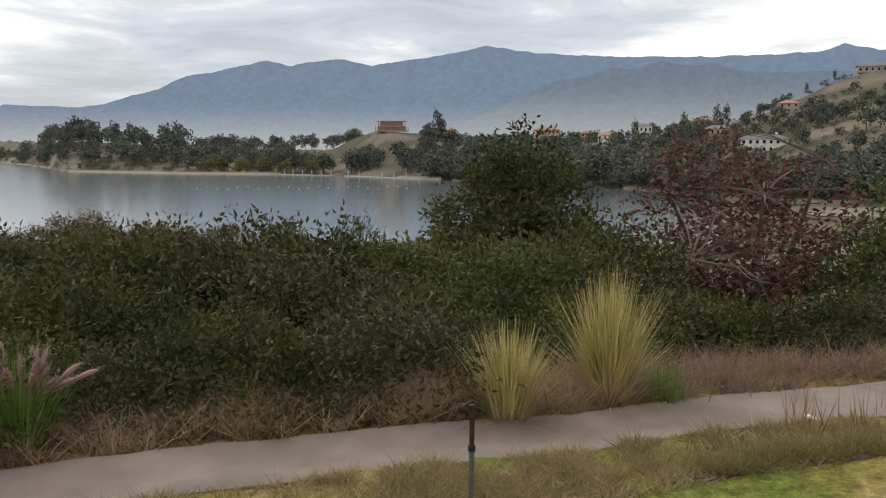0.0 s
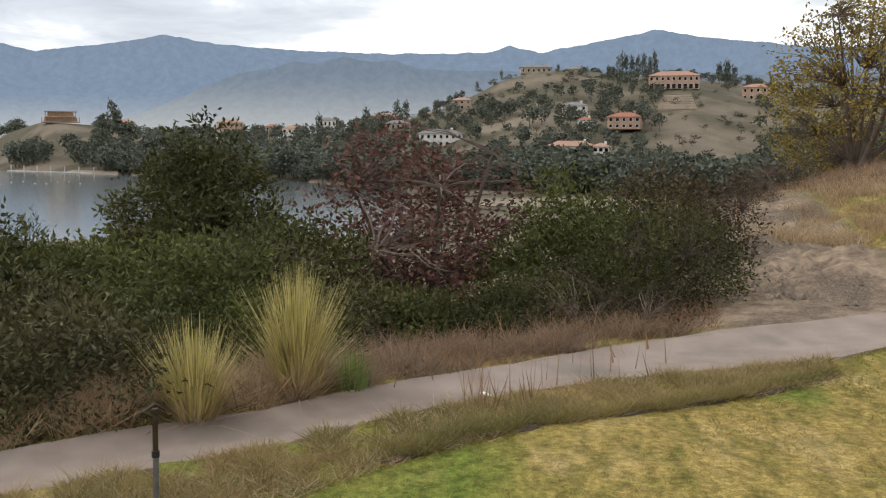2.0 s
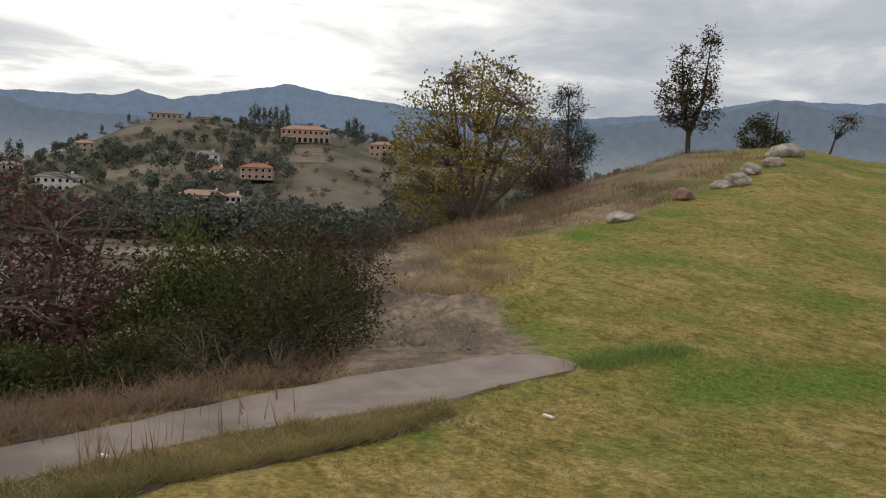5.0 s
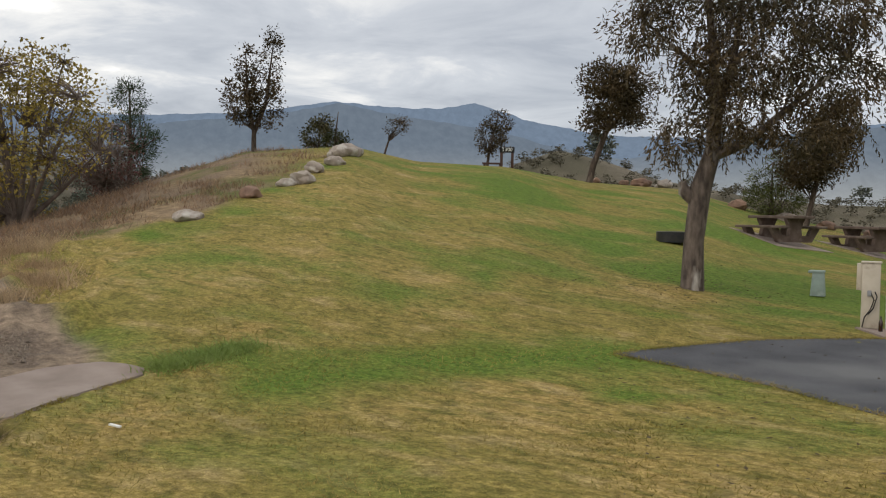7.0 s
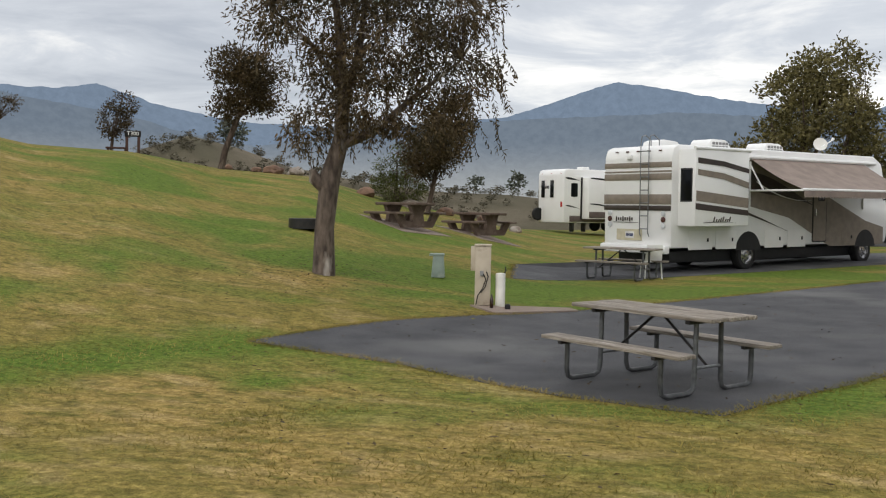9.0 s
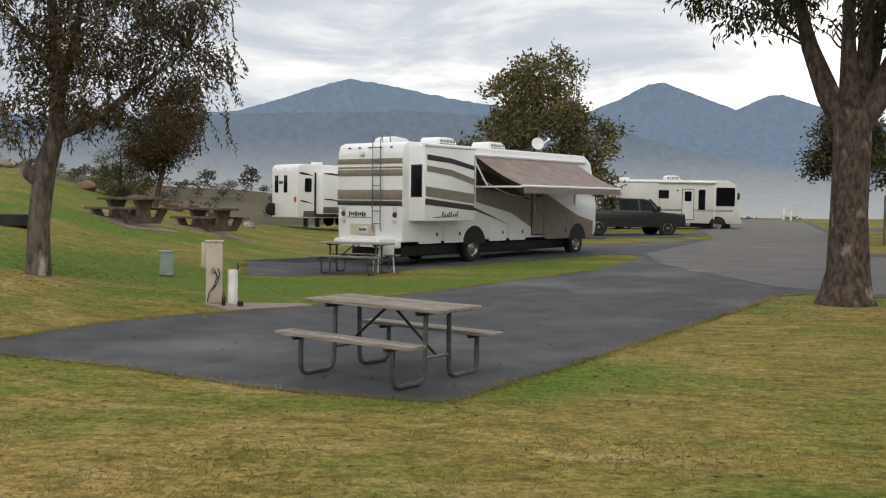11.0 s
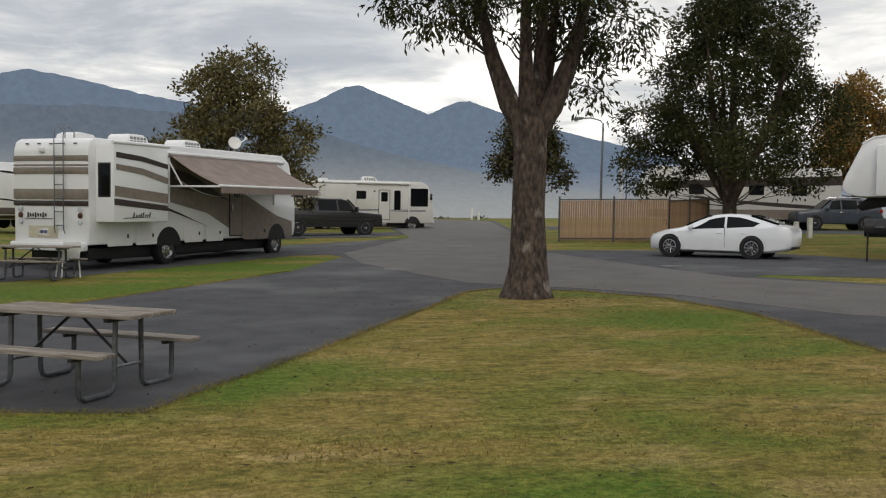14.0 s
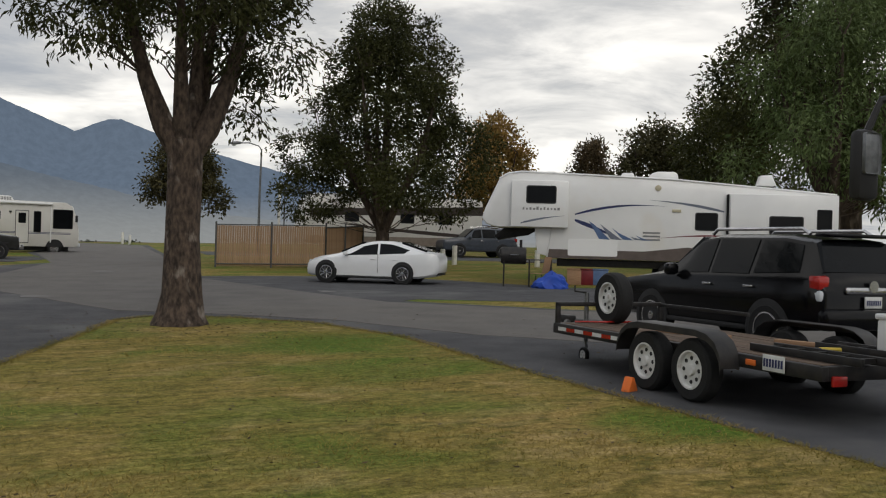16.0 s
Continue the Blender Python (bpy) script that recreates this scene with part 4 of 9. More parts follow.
    for x in (3.3, 9.3):
        ngon_panel(t, "wheel_arch", [(x + 0.58 * math.cos(a), max(0.56, 0.5 + 0.58 * math.sin(a))) for a in [math.pi * k / 12 for k in range(13)]], y, black_plastic, 0.008)
        for s in (-1, 1):
            wheel(t, x, s * 1.08, 0.43, 0.27, chrome, s, 8)
    for s in (-1,):
        mr = part("wing_mirror", box(0.12, 0.2, 0.42, (10.2, s * 1.62, 2.2), 0.04), black_plastic, t)
        part("mirror_arm", tube([(10.35, s * 1.2, 2.0), (10.25, s * 1.5, 2.05), (10.2, s * 1.6, 2.15)], 0.025, 6), black_plastic, mr)
    # awning
    bm = bmesh.new()
    n = 14
    rows = []
    for i in range(n + 1):
        s = i / n
        yy = y - 0.05 - 1.72 * s
        zz = 3.06 - 0.84 * s - 0.07 * math.sin(math.pi * s)
        rows.append([bm.verts.new((3.3 + 5.75 * k / 10, yy, zz)) for k in range(11)])
    for a, b in zip(rows, rows[1:]):
        for k in range(10):
            bm.faces.new((a[k], a[k + 1], b[k + 1], b[k]))
    ext = bmesh.ops.extrude_face_region(bm, geom=bm.faces[:])
    bmesh.ops.translate(bm, verts=[g for g in ext["geom"] if isinstance(g, bmesh.types.BMVert)], vec=(0, 0, 0.006))
    aw = part("awning", bm, awning_cloth, t, "taupe fabric awning")
    bm = bmesh.new()
    yv = y - 1.78
    k = 42
    low = [(3.3 + 5.75 * i / (k * 3), 2.05 - 0.05 * abs(math.sin(math.pi * i / 3))) for i in range(k * 3 + 1)]
    for (xa, za), (xb, zb) in zip(low, low[1:]):
        bm.faces.new([bm.verts.new(p) for p in ((xa, yv, za), (xb, yv, zb), (xb, yv, 2.22), (xa, yv, 2.22))])
    bmesh.ops.remove_doubles(bm, verts=bm.verts, dist=0.0005)
    ext = bmesh.ops.extrude_face_region(bm, geom=bm.faces[:])
    bmesh.ops.translate(bm, verts=[g for g in ext["geom"] if isinstance(g, bmesh.types.BMVert)], vec=(0, 0.006, 0))
    part("valance", bm, awning_cloth, aw)
    part("roller", tube([(3.25, yv + 0.03, 2.22), (9.1, yv + 0.03, 2.22)], 0.04, 10), white_gel, aw)
    for xx in (3.28, 9.07):
        bm = bmesh.new()
        tube([(xx, y - 0.03, 2.2), (xx, yv + 0.05, 2.2)], 0.028, 6, bm)
        tube([(xx, y - 0.03, 2.9), (xx, y - 0.5, 2.2)], 0.025, 6, bm)
        tube([(xx, y - 0.03, 1.7), (xx, y - 0.03, 3.0)], 0.03, 6, bm)
        part("awning_arm", bm, white_gel, aw)
    part("awning_rail", tube([(2.6, y - 0.03, 3.12), (9.7, y - 0.03, 3.12)], 0.06, 8), white_gel, t)
    # roof
    roof_unit(t, 3.1, 0, 3.33)
    roof_unit(t, 5.7, 0, 3.33)
    part("roof_vent", prism([(0.5, 3.33), (1.5, 3.33), (1.3, 3.5), (0.75, 3.54), (0.55, 3.48)], 0.6, bevel=0.03), white_gel, t)
    dish = part("satellite_dish", lathe([(0.02, 0), (0.13, 0.02), (0.21, 0.06), (0.22, 0.065), (0.13, 0.028), (0.02, 0.012)], 20, m=pose(8.6, 0, 3.72, 40, -62, 0)), cream_gel, t, "white dish aerial")
    part("dish_mount", tube([(8.6, 0, 3.33), (8.6, 0, 3.55), (8.65, 0, 3.68)], 0.05, 8), steel, dish)
    part("dish_arm", tube([(8.6, -0.05, 3.65), (8.85, -0.25, 3.85), (8.92, -0.27, 3.92)], [0.02, 0.02, 0.06], 8), white_gel, dish)
    return t


def rest(x, y, rz, up=0.0):
    return pose(x, y, ground_z(x, y) + 0.006 + up, 0, 0, rz)


motorhome(rest(-6.9, 26.5, 61.5) @ Matrix.Rotation(radians(-0.6), 4, "Y") @ Matrix.Diagonal((1, 1, 1.04, 1)))


def second_motorhome(m):
    t = thing("motorhome", "older cream motorhome with thin blue side stripe", "motorhome", m=m)
    rv_shell(t, 10.0, 2.4, 0.5, 3.15, 0.45, cream_gel)
    y = -1.2
    for z in (1.25, 1.32):
        ngon_panel(t, "stripe", [(0.1, z), (9.5, z), (9.5, z + 0.03), (0.1, z + 0.03)], y, plate_blue)
    for cx, w in ((1.2, 0.8), (2.6, 0.7), (5.2, 0.75)):
        side_window(t, cx, 2.25, w, 0.52, y)
    side_window(t, 7.6, 1.95, 0.42, 1.25, y)
    part("awning_roll", tube([(2.4, y - 0.09, 3.02), (8.4, y - 0.09, 3.02)], 0.075, 10), white_gel, t, "rolled white awning")
    for xx in (2.45, 8.35):
        part("awning_arm", box(0.06, 0.05, 2.3, (xx, y - 0.04, 1.9), 0.01), white_gel, t)
    part("porch_light", box(0.12, 0.06, 0.08, (6.1, y - 0.03, 2.5), 0.01), black_plastic, t)
    d = ngon_panel(t, "entry_door", round_rect(6.75, 1.65, 0.75, 1.9, 0.05), y, black_plastic, 0.008)
    ngon_panel(d, "door_panel", round_rect(6.75, 1.65, 0.68, 1.83, 0.05), y - 0.008, cream_gel, 0.01)
    ngon_panel(d, "door_window", round_rect(6.75, 2.15, 0.42, 0.6, 0.05), y - 0.018, dark_glass, 0.005)
    side_window(t, 9.05, 2.15, 1.15, 1.15, y)
    part("wing_mirror", box(0.12, 0.16, 0.4, (9.75, y - 0.3, 2.2), 0.03), black_plastic, t)
    part("windscreen", pane([(9.97, -1.1, 1.5), (9.97, 1.1, 1.5), (9.72, 1.05, 2.6), (9.72, -1.05, 2.6)], 0.07), dark_glass, t)
    for x in (3.0, 8.6):
        ngon_panel(t, "wheel_arch", [(x + 0.52 * math.cos(a), max(0.5, 0.45 + 0.5 * math.sin(a))) for a in [math.pi * k / 10 for k in range(11)]], y, black_plastic)
        for s in (-1, 1):
            wheel(t, x, s * 1.02, 0.4, 0.25, chrome, s, 8)
    roof_unit(t, 6.0, 0, 3.14)
    part("roof_vent", box(0.6, 0.6, 0.15, (3.0, 0, 3.2), 0.03), white_gel, t)
    bm = bmesh.new()
    for yy in (-0.9, -0.6):
        tube([(-0.08, yy, 0.9), (-0.08, yy, 3.2), (0.2, yy, 3.3)], 0.02, 6, bm)
    for k in range(6):
        tube([(-0.08, -0.9, 1.1 + k * 0.35), (-0.08, -0.6, 1.1 + k * 0.35)], 0.015, 6, bm)
    part("ladder", bm, steel, t)
    part("slide_out", box(2.6, 0.25, 1.7, (3.6, y - 0.1, 2.05), 0.02), cream_gel, t)
    part("bumper", box(0.2, 2.2, 0.25, (10.02, 0, 0.62), 0.05), clear_lens, t)
    part("undercarriage", box(9.0, 1.7, 0.3, (5, 0, 0.4), 0.02), black_plastic, t)


second_motorhome(rest(-2.6, 61.0, 10))


def fifth_wheel(m, length=11.3, named=True):
    t = thing("travel_trailer", "white fifth-wheel trailer with swooping grey and maroon graphics", "trailer", m=m)
    L = length
    y = 1.22
    pts = [(0, 0.8), (L - 2.15, 0.8), (L - 2.3, 1.85), (L - 0.5, 1.85), (L - 0.15, 1.95), (L, 2.15), (L - 0.1, 2.5), (L - 0.55, 3.55), (L - 0.85, 3.75), (L - 1.3, 3.82), (L * 0.45, 3.62), (0.1, 3.2), (0, 3.1)]
    part("body", prism(pts, 2.44, bevel=0.05), white_gel, t)
    ngon_panel(t, "skirt_band", [(0.05, 0.82), (L - 2.2, 0.82), (L - 2.24, 1.12), (6.0, 1.12), (4.6, 1.3), (3.6, 1.12), (0.05, 1.12)], y, brown_skirt, 0.006, 1)
    roofe = part("roof_trim", tube([(0.05, y, 3.2), (L * 0.45, y, 3.62), (L - 1.3, y, 3.81), (L - 0.85, y, 3.74), (L - 0.55, y, 3.55)], 0.035, 8), white_gel, t)
    s1 = part("slide_out", box(1.85, 0.4, 1.62, (L - 1.9, y + 0.1, 2.68), 0.03), white_gel, t)
    side_window(s1, L - 1.95, 3.0, 0.98, 0.62, y + 0.3, 1)
    bars(s1, L - 1.95, 2.52, 1.25, 0.11, y + 0.304, mat_grille, 11)
    ngon_panel(s1, "graphic", swoosh(L - 1.3, 2.0, L - 2.75, 2.28, 0.1, 0.04), y + 0.3, slate_g, 0.005, 1)
    s2 = part("slide_out", box(3.3, 0.5, 1.75, (1.72, y + 0.12, 2.28), 0.03), white_gel, t)
    ys = y + 0.37
    side_window(s2, 1.65, 2.12, 1.05, 0.62, ys, 1)
    ngon_panel(s2, "side_opening", round_rect(0.5, 2.15, 0.46, 1.05, 0.04), ys, dark_glass, 0.008, 1)
    part("slide_seal", box(0.07, 0.1, 1.8, (3.4, y + 0.06, 2.25), 0.01), black_rubber, t)
    side_window(t, 4.05, 2.2, 0.72, 0.62, y, 1)
    for pts_, mt in ((swoosh(L - 3.05, 2.35, 5.3, 2.68, 0.13, 0.16), plate_blue), (swoosh(3.5, 2.55, 5.9, 2.9, 0.14, 0.06), slate_g), (swoosh(3.5, 1.72, 5.6, 1.58, 0.07, 0.04), maroon),
                    (swoosh(L - 3.05, 2.15, L - 4.6, 1.5, 0.22, 0.02), plate_blue)):
        ngon_panel(t, "graphic", pts_, y, mt, 0.005, 1)
    for k in range(5):
        x = L - 3.5 - k * 0.38
        ngon_panel(t, "graphic", [(x, 2.15 - k * 0.12), (x - 0.22, 1.98 - k * 0.12), (x - 0.7, 1.5), (x - 0.35, 1.52)], y + 0.006, slate_g if k % 2 else steel_blue, 0.005, 1)
    for k in range(3):
        ngon_panel(t, "louvre", [(6.05 - 0.0, 1.5 + k * 0.12), (5.5, 1.5 + k * 0.12), (5.5, 1.56 + k * 0.12), (6.05, 1.56 + k * 0.12)], y, mat_grille, 0.01, 1)
    ngon_panel(t, "bay_door", round_rect(7.65, 1.2, 1.6, 0.58, 0.06), y, white_gel, 0.014, 1)
    part("wall_lamp", box(0.28, 0.05, 0.1, (5.0, y + 0.02, 2.55), 0.01), beige, t)
    part("round_vent", lathe([(0.1, 0), (0.1, 0.03), (0.05, 0.05)], 16, m=Matrix.Translation((5.6, y, 3.32)) @ Matrix.Rotation(radians(-90), 4, "X")), beige, t)
    part("landing_box", prism([(L - 2.3, 0.85), (L - 1.85, 0.95), (L - 1.75, 1.85), (L - 2.6, 1.85)], 2.3, bevel=0.03), white_gel, t)
    part("landing_leg", box(0.1, 0.1, 0.85, (L - 2.3, 0.9, 0.43), 0.01), black_steel, t)
    part("pin_box", prism([(L - 0.9, 1.5), (L - 0.5, 1.4), (L - 0.35, 1.55), (L - 0.7, 1.86), (L - 1.9, 1.86), (L - 1.5, 1.6)], 0.4, bevel=0.02), black_steel, t)
    for x in (4.3, 5.15):
        for s in (-1, 1):
            wheel(t, x, s * 1.02, 0.38, 0.22, white_rim, s, 8)
    part("undercarriage", box(8.6, 1.8, 0.3, (4.5, 0, 0.68), 0.02), black_steel, t)
    part("entry_step", prism([(3.0, 0.25), (3.8, 0.25), (3.8, 0.75), (3.0, 0.75)], 0.1, m=Matrix.Translation((0, y, 0))), black_steel, t)
    for x, h in ((L - 2.2, 0.2), (6.5, 0.2), (2.0, 0.2)):
        part("roof_vent", prism([(x - 0.3, 3.55), (x + 0.3, 3.55), (x + 0.2, 3.9), (x - 0.15, 3.92)], 0.5, bevel=0.02), white_gel, t)
    roof_unit(t, 5.4, 0.3, 3.62, 1.0, 0.7, 0.32)
    return t


brown_skirt = mat("brown_skirt_paint", (0.12, 0.095, 0.085), 0.5)
slate_g = mat("slate_graphic", (0.17, 0.19, 0.24), 0.4)
steel_blue = mat("blue_graphic", (0.10, 0.16, 0.30), 0.4)
maroon = mat("maroon_graphic", (0.17, 0.02, 0.025), 0.4)
fifth_wheel(rest(25.9, 22.3, 145.2) @ Matrix.Diagonal((1, 1, 0.94, 1)))


def rear_trailer(m):
    t = thing("travel_trailer", "white travel trailer with black swoosh graphics and rear spare wheel", "trailer", m=m)
    rv_shell(t, 9.5, 2.44, 0.5, 3.45, 0.3, white_gel)
    y = -1.22
    for yy in (0.75, -0.1):
        part("window", box(0.02, 0.32, 0.95, (-0.006, yy, 2.35), 0.006), dark_glass, t)
    for k in range(4):
        part("letter_bar", box(0.006, 0.07, 0.16, (-0.006, 0.5 - k * 0.1, 2.45)), black_plastic, t)
    for yy in (-0.9, 0, 0.9):
        part("marker_light", box(0.02, 0.09, 0.03, (0.02, yy, 3.2)), red_lens, t)
    part("tail_light", box(0.02, 0.14, 0.3, (-0.008, -1.0, 1.5), 0.005), red_lens, t)
    sl = part("slide_out", box(3.6, 0.7, 2.25, (3.0, y - 0.3, 1.85), 0.03), white_gel, t)
    part("slide_seal", box(0.06, 0.1, 2.3, (1.16, y - 0.04, 1.85), 0.01), black_rubber, t)
    part("slide_skirt", box(3.5, 0.02, 0.34, (3.0, y - 0.655, 0.95), 0.004), brown_skirt, sl)
    side_window(sl, 3.4, 2.3, 1.0, 0.7, y - 0.65)
    side_window(t, 0.7, 2.3, 0.45, 0.75, y)
    for pts in (swoosh(1.3, 2.95, 3.6, 2.7, 0.16, 0.05), swoosh(1.3, 1.55, 3.2, 1.3, 0.12, 0.05)):
        ngon_panel(sl, "graphic", pts, y - 0.65, black_plastic, 0.005)
    ngon_panel(t, "graphic", swoosh(0.15, 1.45, 1.15, 1.25, 0.12, 0.02), y, black_plastic, 0.005)
    ngon_panel(t, "graphic", swoosh(0.1, 2.95, 1.15, 2.8, 0.18, 0.02), y, black_plastic, 0.005)
    part("skirt_band", box(8.6, 2.46, 0.34, (4.7, 0, 0.72), 0.02), brown_skirt, t)
    wheel(t, -0.16, 1.0, 0.36, 0.2, chrome, 1, 6, "spare_wheel", z=0.95)
    for x in (3.9, 4.75):
        for s in (-1, 1):
            wheel(t, x, s * 1.02, 0.36, 0.2, white_rim, s, 6)
    for x in (0.8, 1.6):
        part("stabiliser", box(0.12, 0.3, 0.75, (x, -0.9, 0.38), 0.02), black_steel, t)
    part("roof_vent", box(0.5, 0.5, 0.22, (2.2, 0, 3.53), 0.04), white_gel, t)


rear_trailer(rest(-18.1, 50.9, 55))


def car_body(t, sta, paint, wins, wheels, r, w_tyre, rim, glass_y, name="body", spokes=10):
    """Body through stations (x, z_low, z_belt, half_belt, z_top, half_top); side windows between belt and roof; wheel arches."""
    def half(x, zl, zb, wb, zt, wt):
        return [(wb * 0.86, zl), (wb * 0.97, zl + 0.07), (wb * 1.0, zl + (zb - zl) * 0.5), (wb * 0.985, zb - 0.05), (wb * 0.955, zb), (wt + 0.02, max(zb + 0.004, zt - 0.05)), (wt * 0.85, zt), (wt * 0.4, zt + 0.015)]
    part(name, loft([(s[0], half(*s)) for s in sta]), paint, t, smooth=35)
    sta = sorted(sta)
    xs = [s[0] for s in sta]

    def at(x, k):
        return float(np.interp(x, xs, [s[k] for s in sta]))
    for side in (1, -1):
        for quad in wins:
            # the pane follows the body's curve: bottom edge, then top edge
            (xa, fa), (xb, fb), *more, (xd, fd) = quad
            top = [(xb, fb), *more]
            bm, cols, nu = bmesh.new(), [], 10
            for i in range(nu + 1):
                s = i / nu
                x0, f0 = xa + (xd - xa) * s, fa + (fd - fa) * s
                k = s * (len(top) - 1)
                j = min(int(k), max(len(top) - 2, 0))
                q = top[min(j + 1, len(top) - 1)]
                x1, f1 = top[j][0] + (q[0] - top[j][0]) * (k - j), top[j][1] + (q[1] - top[j][1]) * (k - j)
                col = []
                for v in range(5):
                    x, f = x0 + (x1 - x0) * v / 4, f0 + (f1 - f0) * v / 4
                    zb, zt = at(x, 2), max(at(x, 2) + 0.004, at(x, 4) - 0.05)
                    yb, yt = at(x, 3) * 0.955, at(x, 5) + 0.02
                    col.append(bm.verts.new((x, side * (yb + (yt - yb) * f + 0.012), zb + (zt - zb) * f + 0.003)))
                cols.append(col)
            for p, q in zip(cols, cols[1:]):
                for v in range(4):
                    bm.faces.new((p[v], p[v + 1], q[v + 1], q[v]))
            ex = bmesh.ops.extrude_face_region(bm, geom=bm.faces[:])
            bmesh.ops.translate(bm, verts=[g for g in ex["geom"] if isinstance(g, bmesh.types.BMVert)], vec=(0, -side * 0.03, -0.01))
            part("side_window", bm, dark_glass, t, smooth=20)
        for x in wheels:
            part("wheel_arch", lathe([(r + 0.02, -0.16), (r + 0.05, -0.15), (r + 0.05, 0.0), (r + 0.02, 0.006)], 32, m=Matrix.Translation((x, side * (at(x, 3) + 0.004), r + 0.02)) @ Matrix.Rotation(radians(-90 * side), 4, "X")), black_plastic, t)
            wheel(t, x, side * (at(x, 3) - w_tyre / 2 + 0.022), r, w_tyre, rim, side, spokes, rim_r=0.68)
    return at


def spoke_rim(t, x, y, r, side):
    bm = bmesh.new()
    for k in range(10):
        a = k * math.tau / 10
        tube([(x + 0.05 * math.cos(a), y, r + 0.05 * math.sin(a)), (x + 0.21 * math.cos(a + 0.12), y + side * 0.01, r + 0.21 * math.sin(a + 0.12))], [0.018, 0.014], 5, bm)
    part("wheel_spokes", bm, chrome, t)


def sedan(m):
    t = thing("sedan", "white compact four-door sedan parked on asphalt", "car", m=m)
    sta = [(2.20, 0.34, 0.50, 0.48, 0.53, 0.36), (2.13, 0.24, 0.61, 0.68, 0.67, 0.50), (1.95, 0.20, 0.69, 0.80, 0.77, 0.60), (1.65, 0.18, 0.77, 0.88, 0.86, 0.68), (1.3, 0.17, 0.83, 0.905, 0.915, 0.72), (1.02, 0.17, 0.865, 0.91, 0.97, 0.72),
           (0.8, 0.17, 0.88, 0.912, 1.06, 0.69), (0.5, 0.17, 0.895, 0.914, 1.20, 0.64), (0.2, 0.17, 0.91, 0.915, 1.315, 0.60), (-0.1, 0.17, 0.92, 0.915, 1.38, 0.585), (-0.45, 0.17, 0.935, 0.915, 1.41, 0.575), (-0.85, 0.17, 0.955, 0.915, 1.40, 0.57), (-1.2, 0.17, 0.975, 0.912, 1.35, 0.575),
           (-1.55, 0.18, 1.0, 0.905, 1.255, 0.59), (-1.85, 0.20, 1.02, 0.895, 1.16, 0.62), (-2.1, 0.23, 1.03, 0.875, 1.085, 0.655), (-2.3, 0.27, 1.03, 0.84, 1.06, 0.66), (-2.44, 0.33, 1.0, 0.78, 1.045, 0.62), (-2.52, 0.42, 0.86, 0.68, 0.90, 0.52)]
    car_body(t, sta, white_paint, ([(0.74, 0.06), (0.12, 0.80), (-0.38, 0.90), (-0.42, 0.05)], [(-0.50, 0.05), (-0.46, 0.90), (-0.95, 0.86), (-1.52, 0.60), (-1.36, 0.10)]), (1.38, -1.32), 0.335, 0.21, chrome, 0)
    for x in (1.38, -1.32):
        for s in (1, -1):
            spoke_rim(t, x, s * 0.905, 0.33, s)
    part("windscreen", pane([(0.90, -0.66, 1.02), (0.90, 0.66, 1.02), (0.10, 0.55, 1.352), (0.10, -0.55, 1.352)], 0.07), dark_glass, t, smooth=0)
    part("rear_window", pane([(-1.2, -0.54, 1.36), (-1.2, 0.54, 1.36), (-2.08, 0.60, 1.10), (-2.08, -0.60, 1.10)], 0.07), dark_glass, t, smooth=0)
    for s in (1, -1):
        part("headlight", box(0.38, 0.1, 0.13, (1.93, s * 0.72, 0.655), 0.04, m=Matrix.Rotation(radians(-12 * s), 4, "Z")), clear_lens, t)
        part("tail_light", box(0.34, 0.1, 0.13, (-2.26, s * 0.74, 0.90), 0.04, m=Matrix.Rotation(radians(6 * s), 4, "Z")), red_lens, t)
        part("wing_mirror", box(0.16, 0.2, 0.13, (0.66, s * 0.98, 0.97), 0.05), white_paint, t)
        for x in (-0.28, -1.05):
            part("door_handle", box(0.18, 0.03, 0.03, (x, s * 0.918, 0.80), 0.01), white_paint, t)
    part("lower_grille", box(0.1, 0.95, 0.16, (2.14, 0, 0.36), 0.03), black_plastic, t)
    part("rear_bumper_insert", box(0.12, 1.2, 0.16, (-2.44, 0, 0.40), 0.03), black_plastic, t)
    part("door_seam", box(0.008, 1.832, 0.62, (-0.45, 0, 0.66), 0), black_plastic, t)
    part("sill", box(2.1, 1.76, 0.06, (0.03, 0, 0.19), 0.02), black_plastic, t)


sedan(rest(12.6, 29.05, 140) @ Matrix.Diagonal((0.94, 0.94, 0.96, 1)))


